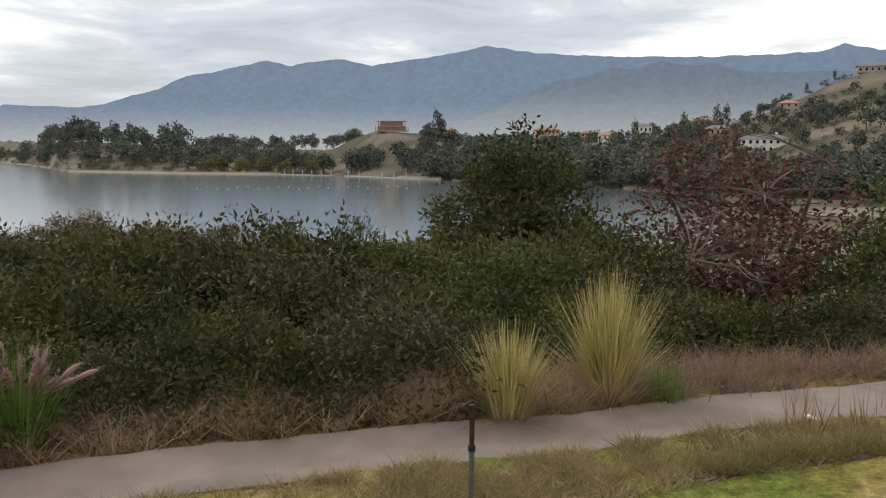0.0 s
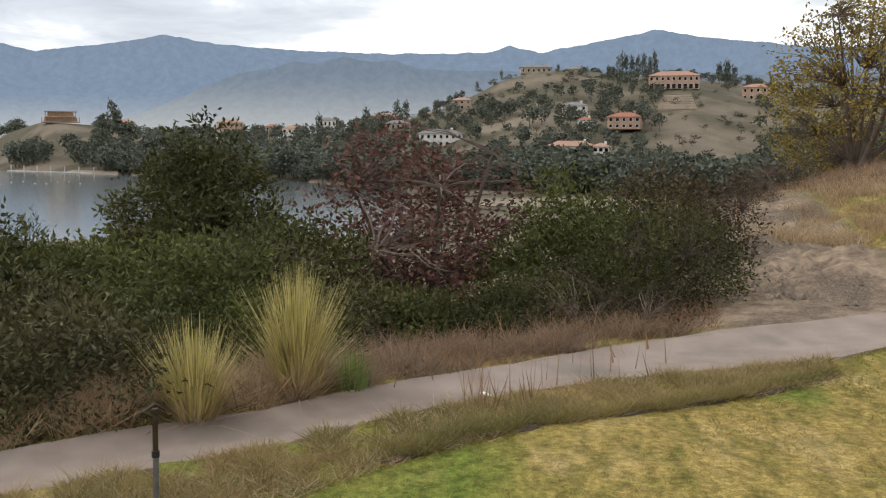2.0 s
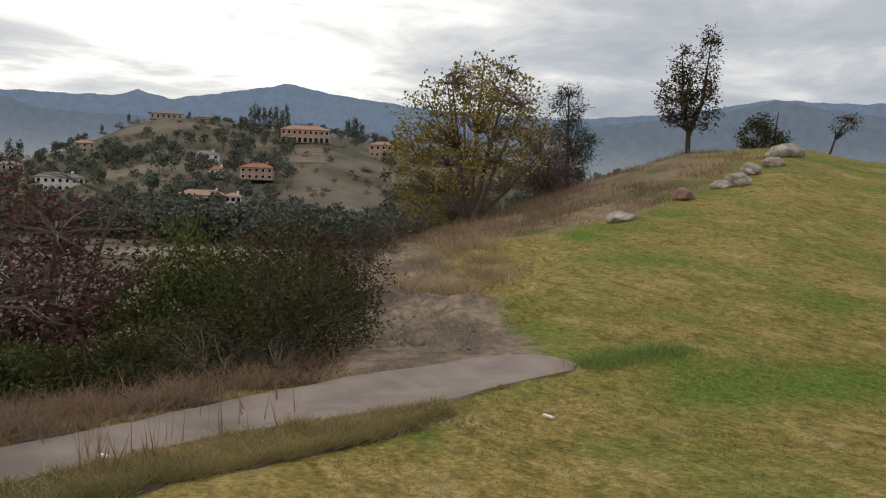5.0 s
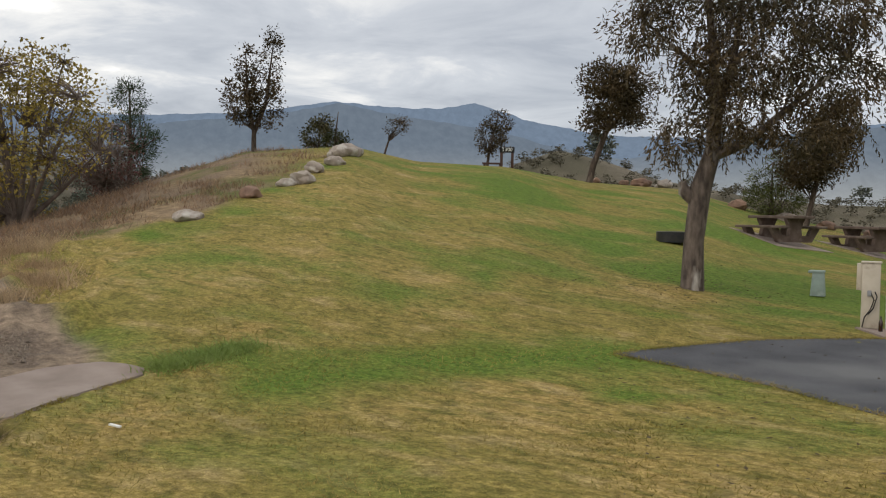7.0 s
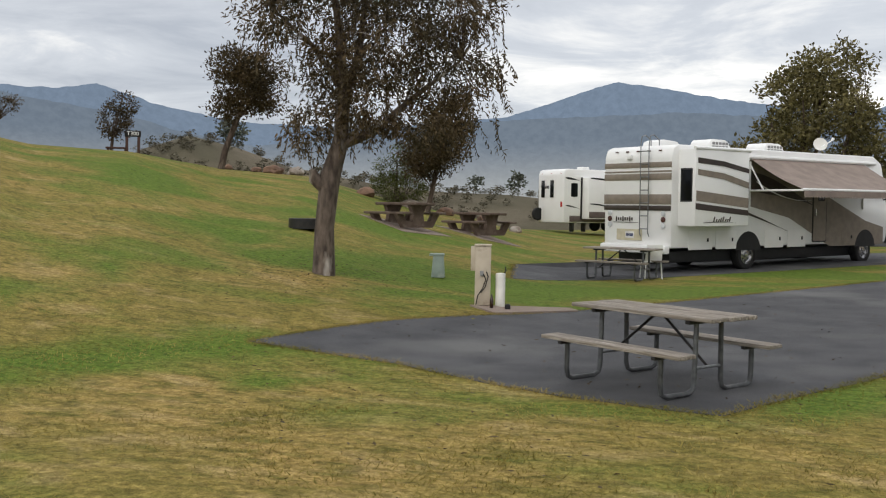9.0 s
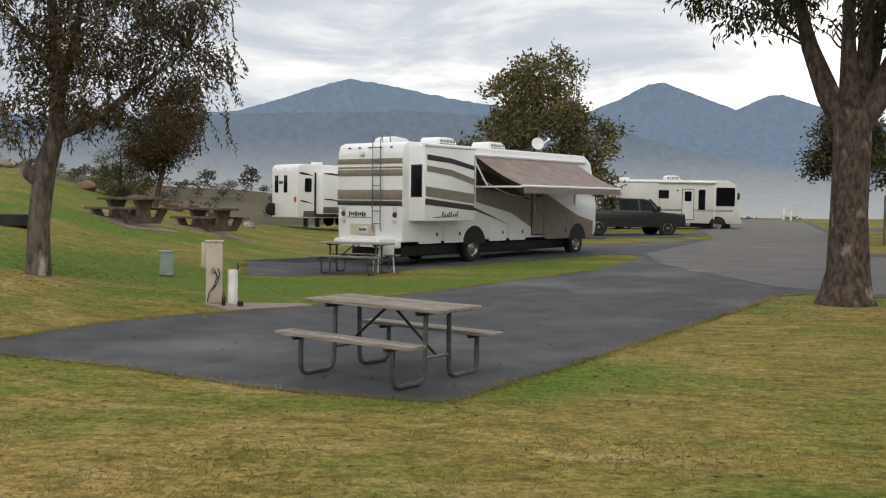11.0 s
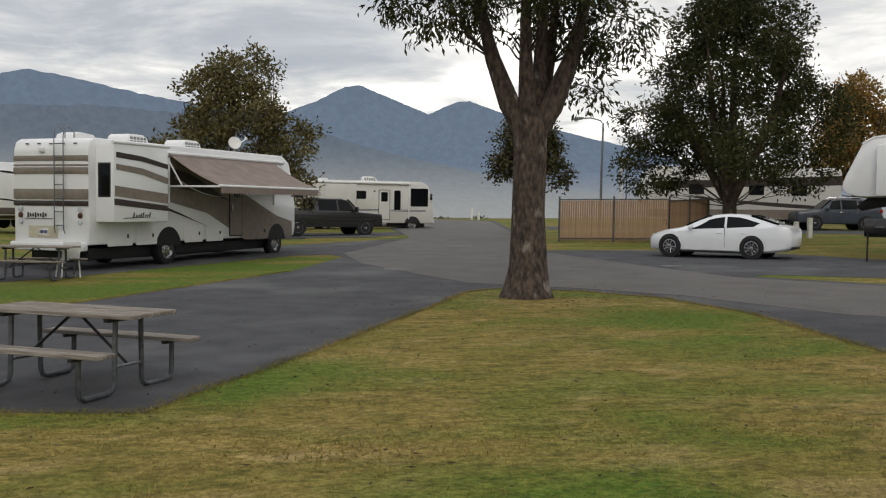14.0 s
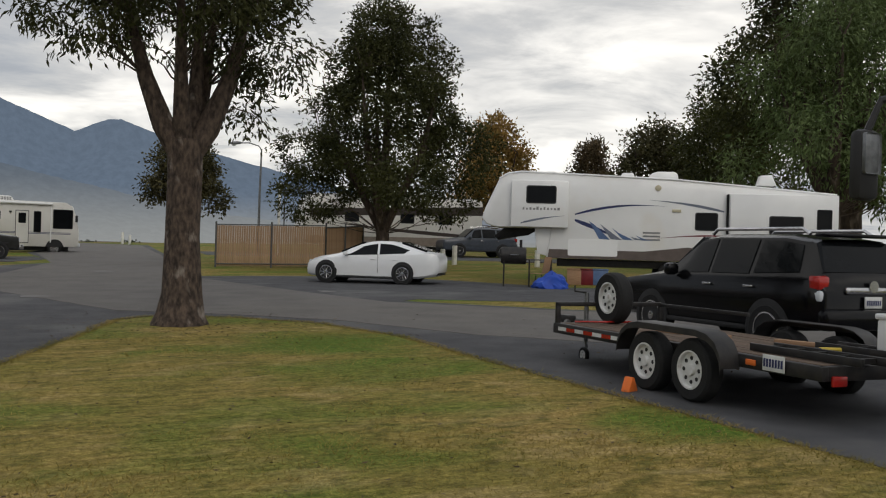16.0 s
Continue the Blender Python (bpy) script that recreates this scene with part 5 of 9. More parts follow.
def pickup(m):
    t = thing("pickup_truck", "dark grey crew-cab pickup truck parked on the lawn edge", "pickup truck", m=m)
    sta = [(2.95, 0.55, 1.0, 0.86, 1.02, 0.7), (2.85, 0.48, 1.12, 0.96, 1.15, 0.8), (1.75, 0.48, 1.2, 1.0, 1.27, 0.84), (1.5, 0.48, 1.22, 1.0, 1.3, 0.84), (0.95, 0.48, 1.24, 1.0, 1.86, 0.72), (0.6, 0.48, 1.25, 1.0, 1.93, 0.70), (-0.9, 0.48, 1.26, 1.0, 1.93, 0.70), (-1.0, 0.5, 1.26, 1.0, 1.85, 0.72), (-1.03, 0.5, 1.26, 1.0, 1.29, 0.9), (-2.95, 0.55, 1.26, 0.98, 1.28, 0.9)]
    car_body(t, sta, grey_paint, ([(1.42, 0.05), (0.98, 0.9), (0.36, 0.93), (0.36, 0.05)], [(0.26, 0.05), (0.26, 0.93), (-0.78, 0.93), (-0.78, 0.05)]), (1.85, -1.95), 0.41, 0.26, chrome, 0, spokes=8)
    part("windscreen", pane([(1.5, -0.8, 1.32), (1.5, 0.8, 1.32), (0.98, 0.7, 1.86), (0.98, -0.7, 1.86)], 0.07), dark_glass, t, smooth=0)
    part("bumper", box(0.25, 1.95, 0.25, (3.0, 0, 0.62), 0.05), chrome, t)
    part("grille", box(0.08, 1.2, 0.35, (2.95, 0, 0.95), 0.03), black_plastic, t)
    part("sill", box(4.8, 1.9, 0.14, (0, 0, 0.5), 0.03), black_plastic, t)
    for s in (1, -1):
        part("headlight", box(0.2, 0.25, 0.22, (2.86, s * 0.8, 0.96), 0.04), clear_lens, t)
        part("tail_light", box(0.08, 0.14, 0.4, (-2.94, s * 0.9, 1.02), 0.02), red_lens, t)
        part("wing_mirror", box(0.14, 0.24, 0.28, (1.25, s * 1.16, 1.36), 0.05), black_plastic, t)
        part("side_trim", box(5.0, 0.02, 0.06, (-0.2, s * 1.005, 0.82), 0.008), black_plastic, t)


pickup(rest(0.45, 50.6, 25))


def suv(m, paint, detailed=True):
    t = thing("sport_utility_car", "black four-door sport utility car seen from behind" if detailed else "slate-blue sport utility car parked far off", "car", m=m)
    sta = [(2.4, 0.5, 0.85, 0.78, 0.87, 0.6), (2.3, 0.38, 1.0, 0.9, 1.03, 0.72), (1.3, 0.36, 1.1, 0.955, 1.17, 0.78), (1.05, 0.36, 1.12, 0.96, 1.2, 0.78), (0.4, 0.36, 1.14, 0.965, 1.72, 0.66), (0.0, 0.36, 1.15, 0.965, 1.78, 0.66), (-1.5, 0.38, 1.17, 0.96, 1.77, 0.66), (-2.05, 0.42, 1.18, 0.95, 1.7, 0.66), (-2.3, 0.45, 1.16, 0.93, 1.3, 0.78), (-2.4, 0.5, 1.0, 0.86, 1.02, 0.7)]
    car_body(t, sta, paint, ([(0.98, 0.04), (0.42, 0.93), (-0.02, 0.95), (-0.02, 0.04)], [(-0.1, 0.04), (-0.1, 0.95), (-0.95, 0.95), (-0.95, 0.04)], [(-1.05, 0.06), (-1.05, 0.93), (-1.85, 0.9), (-1.95, 0.12)]), (1.4, -1.4), 0.385, 0.26, chrome, 0, spokes=6)
    part("windscreen", pane([(1.02, -0.75, 1.22), (1.02, 0.75, 1.22), (0.44, 0.63, 1.71), (0.44, -0.63, 1.71)], 0.07), dark_glass, t, smooth=0)
    part("rear_window", pane([(-2.10, -0.68, 1.66), (-2.10, 0.68, 1.66), (-2.30, 0.80, 1.24), (-2.30, -0.80, 1.24)], 0.07), dark_glass, t, smooth=0)
    part("rear_spoiler", box(0.3, 1.3, 0.05, (-2.12, 0, 1.77), 0.02), paint, t)
    part("bumper", box(0.25, 1.8, 0.3, (-2.4, 0, 0.6), 0.06), paint, t)
    for s in (1, -1):
        part("roof_rail", tube([(0.25, s * 0.6, 1.78), (0.15, s * 0.6, 1.86), (-1.7, s * 0.6, 1.86), (-1.85, s * 0.6, 1.78)], 0.028, 8), chrome, t)
        tl = part("tail_light", box(0.22, 0.2, 0.2, (-2.26, s * 0.83, 1.1), 0.04), red_lens, t)
        part("reverse_lens", box(0.2, 0.19, 0.16, (-2.28, s * 0.83, 0.92), 0.04), clear_lens, tl)
        part("wing_mirror", box(0.18, 0.22, 0.2, (0.75, s * 1.05, 1.2), 0.06), paint, t)
        for x in (-0.02 + 0.05, -0.92):
            part("door_handle", box(0.2, 0.03, 0.04, (x - 0.2 + 0.1, s * 0.985, 1.0), 0.012), chrome, t)
        part("sill", box(2.2, 0.1, 0.08, (0, s * 0.9, 0.38), 0.02), black_plastic, t)
    gb = part("tailgate_trim", box(0.06, 1.0, 0.1, (-2.41, 0, 1.0), 0.02), chrome, t, "chrome tailgate strip")
    part("badge", lathe([(0.085, 0), (0.085, 0.02)], 18, m=Matrix.Translation((-2.43, 0, 1.06)) @ Matrix.Rotation(radians(-90), 4, "Y")), chrome, gb)
    pl = part("number_plate", box(0.02, 0.32, 0.16, (-2.44, 0, 0.84), 0.004), plate_white, t)
    bm = bmesh.new()
    for k in range(7):
        box(0.004, 0.025, 0.07, (-2.453, 0.12 - k * 0.04, 0.835), bm=bm)
    part("plate_bars", bm, plate_blue, pl)


suv(rest(11.77, 11.62, 86), black_paint)
suv(rest(29.5, 52.0, 170), blue_grey_paint, False)


def flatbed(m):
    t = thing("flatbed_trailer", "black tandem-axle flatbed trailer with wooden deck and white wheels", "trailer", m=m)
    rng = random.Random(2)
    zd = 0.56
    bm = bmesh.new()
    for s in (1, -1):
        box(5.0, 0.09, 0.14, (2.45, s * 0.86, zd - 0.05), 0.012, bm=bm)
    for x in (0.0, 4.9):
        box(0.09, 1.8, 0.14, (x, 0, zd - 0.05), 0.012, bm=bm)
    for k in range(6):
        box(0.06, 1.7, 0.08, (0.7 + k * 0.75, 0, zd - 0.08), 0.0, bm=bm)
    part("frame", bm, black_steel, t)
    for k in range(9):
        part("deck_plank", box(4.8, 0.178, 0.04, (2.45, -0.74 + k * 0.185, zd + 0.005 + rng.uniform(-0.004, 0.004)), 0.006), deck_wood, t)
    bm = bmesh.new()
    for yy in (0.86, -0.86):
        box(0.06, 0.06, 0.3, (4.9, yy, zd + 0.15), 0.006, bm=bm)
    box(0.06, 1.78, 0.06, (4.9, 0, zd + 0.28), 0.006, bm=bm)
    part("front_rail", bm, black_steel, t)
    part("side_rail", box(2.0, 0.04, 0.05, (4.0, -0.86, zd + 0.27), 0.006), black_steel, t)
    bm = bmesh.new()
    for s in (1, -1):
        tube([(4.85, s * 0.8, zd - 0.06), (6.0, 0.05 * s, zd - 0.06)], 0.05, 6, bm)
    box(0.3, 0.14, 0.12, (6.1, 0, zd - 0.02), 0.02, bm=bm)
    part("tongue", bm, black_steel, t)
    jk = part("tongue_jack", tube([(4.98, 0.35, 0.3), (4.98, 0.35, 1.0)], 0.032, 8), steel, t)
    part("crank", tube([(4.98, 0.35, 1.0), (4.98, 0.55, 1.02), (4.98, 0.55, 1.1)], 0.014, 6), black_steel, jk)
    wheel(jk, 4.98, 0.37, 0.11, 0.06, white_rim, 1, 4, "jack_wheel")
    part("jack_fork", tube([(4.98, 0.35, 0.32), (4.98, 0.32, 0.12)], 0.02, 6), steel, jk)
    for s in (1, -1):
        for x in (1.62, 2.45):
            wheel(t, x, s * 1.02, 0.345, 0.21, white_rim, s, 8)
        bm = bmesh.new()
        out = [(1.08, 0.42), (1.10, 0.56), (1.18, 0.68), (1.32, 0.76), (1.5, 0.79), (2.57, 0.79), (2.75, 0.76), (2.89, 0.68), (2.97, 0.56), (2.99, 0.42)]
        # one bent sheet with a turned-down outer edge
        rows = [[bm.verts.new((x, s * yy, z - dz)) for yy, dz in ((0.9, 0.0), (1.12, 0.0), (1.15, 0.012), (1.155, 0.07))] for x, z in out]
        for p, q in zip(rows, rows[1:]):
            for k in range(3):
                bm.faces.new((p[k], p[k + 1], q[k + 1], q[k]))
        ex = bmesh.ops.extrude_face_region(bm, geom=bm.faces[:])
        bmesh.ops.translate(bm, verts=[g for g in ex["geom"] if isinstance(g, bmesh.types.BMVert)], vec=(0, 0, 0.012))
        part("fender", bm, black_steel, t)
        for k in range(8):
            part("reflector", box(0.21, 0.006, 0.05, (3.15 + k * 0.22, s * 0.909, zd - 0.05)), plate_white if k % 2 else red_lens, t)
        part("side_marker", box(0.14, 0.02, 0.06, (0.9, s * 0.915, zd - 0.05), 0.008), orange_plastic, t)
        part("tail_light", box(0.03, 0.18, 0.1, (-0.06, s * 0.7, zd - 0.12), 0.01), red_lens, t)
    pl = part("number_plate", box(0.30, 0.012, 0.16, (0.55, 0.935, zd - 0.02), 0.003), plate_white, t)
    bm = bmesh.new()
    for k in range(7):
        box(0.024, 0.004, 0.08, (0.43 + k * 0.04, 0.944, zd - 0.02), bm=bm)
    part("plate_bars", bm, plate_blue, pl)
    for yy in (0.45, -0.45):
        bm = bmesh.new()
        for s in (0.16, -0.16):
            box(1.5, 0.04, 0.08, (0.5, yy + s, zd + 0.07), 0.006, bm=bm)
        for k in range(5):
            box(0.04, 0.32, 0.05, (-0.1 + k * 0.3, yy, zd + 0.07), 0.0, bm=bm)
        part("loading_ramp", bm, black_steel, t)
    part("red_strap", tube([(4.7, 0.7, zd + 0.05), (4.4, 0.5, zd + 0.07), (4.5, 0.1, zd + 0.06), (4.2, -0.2, zd + 0.08), (3.9, 0.1, zd + 0.05)], 0.013, 6), red_lens, t, "tangled red strap")
    return t


FB = rest(8.2, 6.3, 85.5)
flatbed(FB)


def on(mx, x, y, z, rz=0):
    return mx @ pose(x, y, z, 0, 0, rz)


def loose_things():
    t = thing("spare_wheel", "spare trailer wheel with white rim standing on the trailer", "wheel", m=on(FB, 4.6, 0.15, 0.585))
    wheel(t, 0, 0, 0.36, 0.22, white_rim, 1, 8, "tyre")
    for k, (x, y, rz, l) in enumerate(((3.2, 0.2, 8, 0.45), (2.6, -0.05, -12, 0.5), (1.6, -0.4, 20, 0.6))):
        b = finish("timber_offcut", box(l, 0.1, 0.05, (0, 0, 0.025), 0.006), wood_fresh)
        b.matrix_world = on(FB, x, y, 0.587, rz)
        tagged(b, "short sawn timber offcut lying on the trailer deck", "timber", "offcuts on the deck")
    c = thing("wheel_chock", "orange plastic wheel chock on the asphalt", "wheel chock", m=rest(7.05, 8.8, 20))
    part("wedge", prism([(-0.10, 0), (0.10, 0), (0.02, 0.16), (-0.02, 0.17)], 0.11, bevel=0.01), orange_plastic, c)
    b = thing("storage_box", "white plastic box on the trailer's rear corner", "box", m=on(FB, 0.25, -0.55, 0.585))
    part("tub", box(0.5, 0.4, 0.4, (0, 0, 0.2), 0.04), white_gel, b)
    part("lid", box(0.53, 0.43, 0.06, (0, 0, 0.42), 0.02), white_gel, b)
    k = thing("hand_tool", "yellow-handled tool lying on the wooden deck", "tool", m=on(FB, 0.95, -0.1, 0.587, 70))
    part("handle", tube([(-0.2, 0, 0.03), (0.05, 0, 0.03)], 0.025, 8), yellow_plastic, k)
    part("head", box(0.22, 0.05, 0.04, (0.14, 0, 0.03), 0.01), black_steel, k)


wood_fresh = mat("sawn_pine", (0.36, 0.22, 0.13), 0.8, scale=6, stretch=(1, 8, 8), bump=0.2)
yellow_plastic = mat("yellow_plastic", (0.6, 0.45, 0.06), 0.5)
loose_things()


def near_coach():
    """A coach parked just beyond the trailer; only its mirror reaches into view."""
    t = thing("motorhome", "white motorhome with a large black wing mirror", "motorhome", m=rest(8.4, -5.4, 90))
    rv_shell(t, 9.6, 2.5, 0.5, 3.3, 0.4)
    for x in (2.5, 8.0):
        for s in (1, -1):
            wheel(t, x, s * 1.08, 0.43, 0.27, chrome, s, 8)
    part("windscreen", pane([(9.62, -1.1, 1.6), (9.62, 1.1, 1.6), (9.35, 1.05, 2.6), (9.35, -1.05, 2.6)], 0.07), dark_glass, t)
    mr = part("wing_mirror", box(0.12, 0.22, 0.52, (10.3, 2.38, 2.42), 0.05), black_plastic, t)
    part("mirror_glass", box(0.008, 0.17, 0.3, (10.236, 2.38, 2.5), 0.02), steel, mr)
    part("mirror_arm", tube([(9.4, 1.2, 2.95), (9.8, 1.6, 3.05), (10.25, 2.28, 2.9), (10.3, 2.36, 2.66)], 0.03, 8), black_plastic, mr)


near_coach()


def coach_far(m):
    t = thing("motorhome", "tan motorhome with brown sweeping stripes behind the fence", "motorhome", m=m)
    rv_shell(t, 11.5, 2.5, 0.5, 3.55, 0.5, cream_gel)
    y = 1.25
    for pts, mt in (([(0, 2.55), (11, 2.2), (11, 2.6), (0, 3.1)], brown_stripe), (swoosh(0.5, 1.2, 10.8, 1.95, 0.35, -0.1), brown_stripe), ([(0, 0.55), (11.2, 0.55), (11.2, 1.0), (0, 1.1)], taupe)):
        ngon_panel(t, "stripe", pts, y, mt, 0.006, 1)
    for cx in (2.5, 5.0, 8.5):
        side_window(t, cx, 2.2, 0.9, 0.6, y, 1)
    for x in (2.8, 9.4):
        for s in (1, -1):
            wheel(t, x, s * 1.08, 0.45, 0.28, chrome, s, 8)
    roof_unit(t, 4.0, 0, 3.54)


coach_far(rest(30.5, 54.0, 173))

# ---- plants ----
def quick_mesh(name, verts, size, material, parent=None):
    """A mesh of loose faces with size corners each, from an array of corners."""
    verts = np.ascontiguousarray(verts.reshape(-1, 3), dtype=np.float32)
    nf = len(verts) // size
    me = bpy.data.meshes.new(name)
    me.vertices.add(len(verts))
    me.vertices.foreach_set("co", verts.ravel())
    me.loops.add(len(verts))
    me.loops.foreach_set("vertex_index", np.arange(len(verts), dtype=np.int32))
    me.polygons.add(nf)
    me.polygons.foreach_set("loop_start", np.arange(0, len(verts), size, dtype=np.int32))
    me.update(calc_edges=True)
    me.materials.append(material)
    ob = new(name, me)
    if parent:
        ob.parent = parent
    return ob


def unit(v):
    return v / np.maximum(np.linalg.norm(v, axis=-1, keepdims=True), 1e-9)


def leaf_quads(rng, pos, out, length, width, droop=0.0, wild=0.9):
    """Pointed, slightly folded leaves at pos, growing along out."""
    n = len(pos)
    d = unit(out + rng.normal(0, wild, (n, 3)) + np.array([0, 0, -droop]))
    side = unit(np.cross(d, rng.normal(0, 1, (n, 3))))
    nrm = np.cross(d, side)
    L = length * rng.uniform(0.65, 1.25, (n, 1))
    Wd = width * rng.uniform(0.7, 1.2, (n, 1))
    mid = pos + d * L * 0.45 + nrm * Wd * 0.25
    return np.stack([pos, mid + side * Wd * 0.5, pos + d * L - nrm * L * 0.08, mid - side * Wd * 0.5], 1)


def clumped(rng, blobs, n_clumps, per, clump_r, shell=0.55):
    """Leaf places in clumps spread through the outer part of several ellipsoids; also the way out and the clump centres."""
    vol = np.array([b[1][0] * b[1][1] * b[1][2] for b in blobs]) ** 0.75
    which = rng.choice(len(blobs), n_clumps, p=vol / vol.sum())
    c = np.array([b[0] for b in blobs])[which]
    rad = np.array([b[1] for b in blobs])[which]
    d = unit(rng.normal(0, 1, (n_clumps, 3)))
    cc = c + d * rad * (shell + (1 - shell) * rng.uniform(0, 1, (n_clumps, 1)) ** 0.6)
    pos = np.repeat(cc, per, 0) + rng.normal(0, 1, (n_clumps * per, 3)) * clump_r * np.array([1, 1, 0.75])
    out = unit(np.repeat(d, per, 0) * 0.6 + unit(pos - np.repeat(cc, per, 0)) * 0.6 + np.array([0, 0, 0.15]))
    return pos, out, cc


def limbs(bm, rng, base, tips, r0, r1, sag=0.1, sides=5, n=5):
    for tip in tips:
        b, tp = Vector(base), Vector(tip)
        pts = []
        off = Vector(rng.normal(0, 1, 3)) * (tp - b).length * sag
        for i in range(n + 1):
            s = i / n
            p = b.lerp(tp, s) + off * math.sin(math.pi * s) + Vector((0, 0, (tp - b).length * 0.08 * math.sin(math.pi * s)))
            pts.append(p + Vector(rng.normal(0, 1, 3)) * (tp - b).length * 0.02 * (0 < i < n))
        tube(pts, [r0 + (r1 - r0) * (i / n) ** 0.7 for i in range(n + 1)], sides, bm, False)


def plant(name, label, category, m, stems, blobs, n_clumps, per, clump_r, leaf, leaf_m, bark_m, seed=1, droop=0.0, shell=0.55, twigs=60, twig_r=0.012, group="", wild=0.9, extra_twigs=0):
    """stems: (points, radii) of trunk and boughs; fine limbs then reach from them into the crown."""
    rng = np.random.default_rng(seed)
    t = thing(name, label, category, group, m)
    pos, out, cc = clumped(rng, blobs, n_clumps, per, clump_r, shell)
    quick_mesh("crown", leaf_quads(rng, pos, out, leaf[0], leaf[1], droop, wild), 4, leaf_m, t)
    bm = bmesh.new()
    for pts, rad in stems:
        tube(pts, rad, 10, bm, False)
    nodes = np.array([p for pts, _ in stems for p in pts[len(pts) // 3:]])
    ends = list(cc[:twigs])
    if extra_twigs:
        ends += list(clumped(rng, blobs, extra_twigs, 1, 0.01, 0.8)[0])
    for tip in ends:
        dd = np.linalg.norm(nodes - tip, axis=1) + np.maximum(nodes[:, 2] - tip[2], 0) * 2
        limbs(bm, rng, nodes[np.argmin(dd)], [tip], twig_r * 2.2, twig_r * 0.5, 0.08, 4, 4)
    part("trunk", bm, bark_m, t, smooth=60)
    return t


leaf_dark = leaf_mat("glossy_dark_leaves", (0.026, 0.031, 0.010), (0.072, 0.074, 0.024), 0.26, 0.22)
leaf_shrub = leaf_mat("dark_shrub_leaves", (0.033, 0.037, 0.012), (0.092, 0.092, 0.028), 0.3, 0.25)
leaf_green = leaf_mat("mid_green_leaves", (0.052, 0.062, 0.017), (0.115, 0.122, 0.034), 0.28, 0.25)
leaf_olive = leaf_mat("olive_leaves", (0.052, 0.050, 0.020), (0.100, 0.088, 0.038), 0.34, 0.15)
leaf_canopy = leaf_mat("brownish_canopy_leaves", (0.085, 0.066, 0.032), (0.150, 0.112, 0.056), 0.3, 0.2)
leaf_oak = leaf_mat("light_olive_leaves", (0.098, 0.088, 0.032), (0.17, 0.145, 0.06), 0.42, 0.2)
leaf_red = leaf_mat("dry_maroon_leaves", (0.088, 0.036, 0.032), (0.150, 0.076, 0.056))
leaf_brown = leaf_mat("dry_brown_leaves", (0.046, 0.036, 0.018), (0.098, 0.068, 0.034))
leaf_euc = leaf_mat("grey_brown_gum_leaves", (0.055, 0.048, 0.026), (0.125, 0.085, 0.045), 0.45)
leaf_yellow = leaf_mat("autumn_yellow_leaves", (0.30, 0.22, 0.045), (0.20, 0.165, 0.05))
leaf_orange = leaf_mat("autumn_orange_leaves", (0.32, 0.18, 0.045), (0.22, 0.155, 0.05))
needle = leaf_mat("pine_needles", (0.025, 0.045, 0.02), (0.05, 0.07, 0.03))
leaf_pepper = leaf_mat("soft_pepper_leaves", (0.085, 0.125, 0.042), (0.125, 0.162, 0.06))


def shrub(seed, label, leaf_m, size=(1.6, 1.6, 1.4), clumps=260, per=34, leaf=(0.115, 0.048), cr=0.15, group="shrubs on the slope", m=None, bark=None, bare=0):
    rng = random.Random(seed)
    blobs = [((0, 0, size[2] * 0.9), size)]
    for k in range(5):
        a = rng.uniform(0, math.tau)
        blobs.append(((math.cos(a) * size[0] * 0.6, math.sin(a) * size[1] * 0.6, size[2] * rng.uniform(0.7, 1.6)), tuple(s * rng.uniform(0.4, 0.62) for s in size)))
    stems = [([(0, 0, -0.6), (rng.uniform(-0.1, 0.1), rng.uniform(-0.1, 0.1), size[2] * 0.4), (rng.uniform(-0.6, 0.6) * size[0], rng.uniform(-0.6, 0.6) * size[1], size[2] * 1.2)], [0.05, 0.04, 0.015]) for _ in range(5)]
    return plant("shrub", label, "shrub", m or Matrix(), stems, blobs, clumps, per, cr, leaf, leaf_m, bark or bark_dark, seed, twigs=30, twig_r=0.008, group=group, extra_twigs=bare)


def at(az, r, up=0.0, rz=0.0, s=1.0):
    p = place(az, r, up)
    return pose(p.x, p.y, p.z, 0, 0, rz) @ Matrix.Diagonal((s, s, s, 1))


def set_copy(ob, m):
    c = copy_thing(ob, m)
    c.matrix_basis = m
    return c


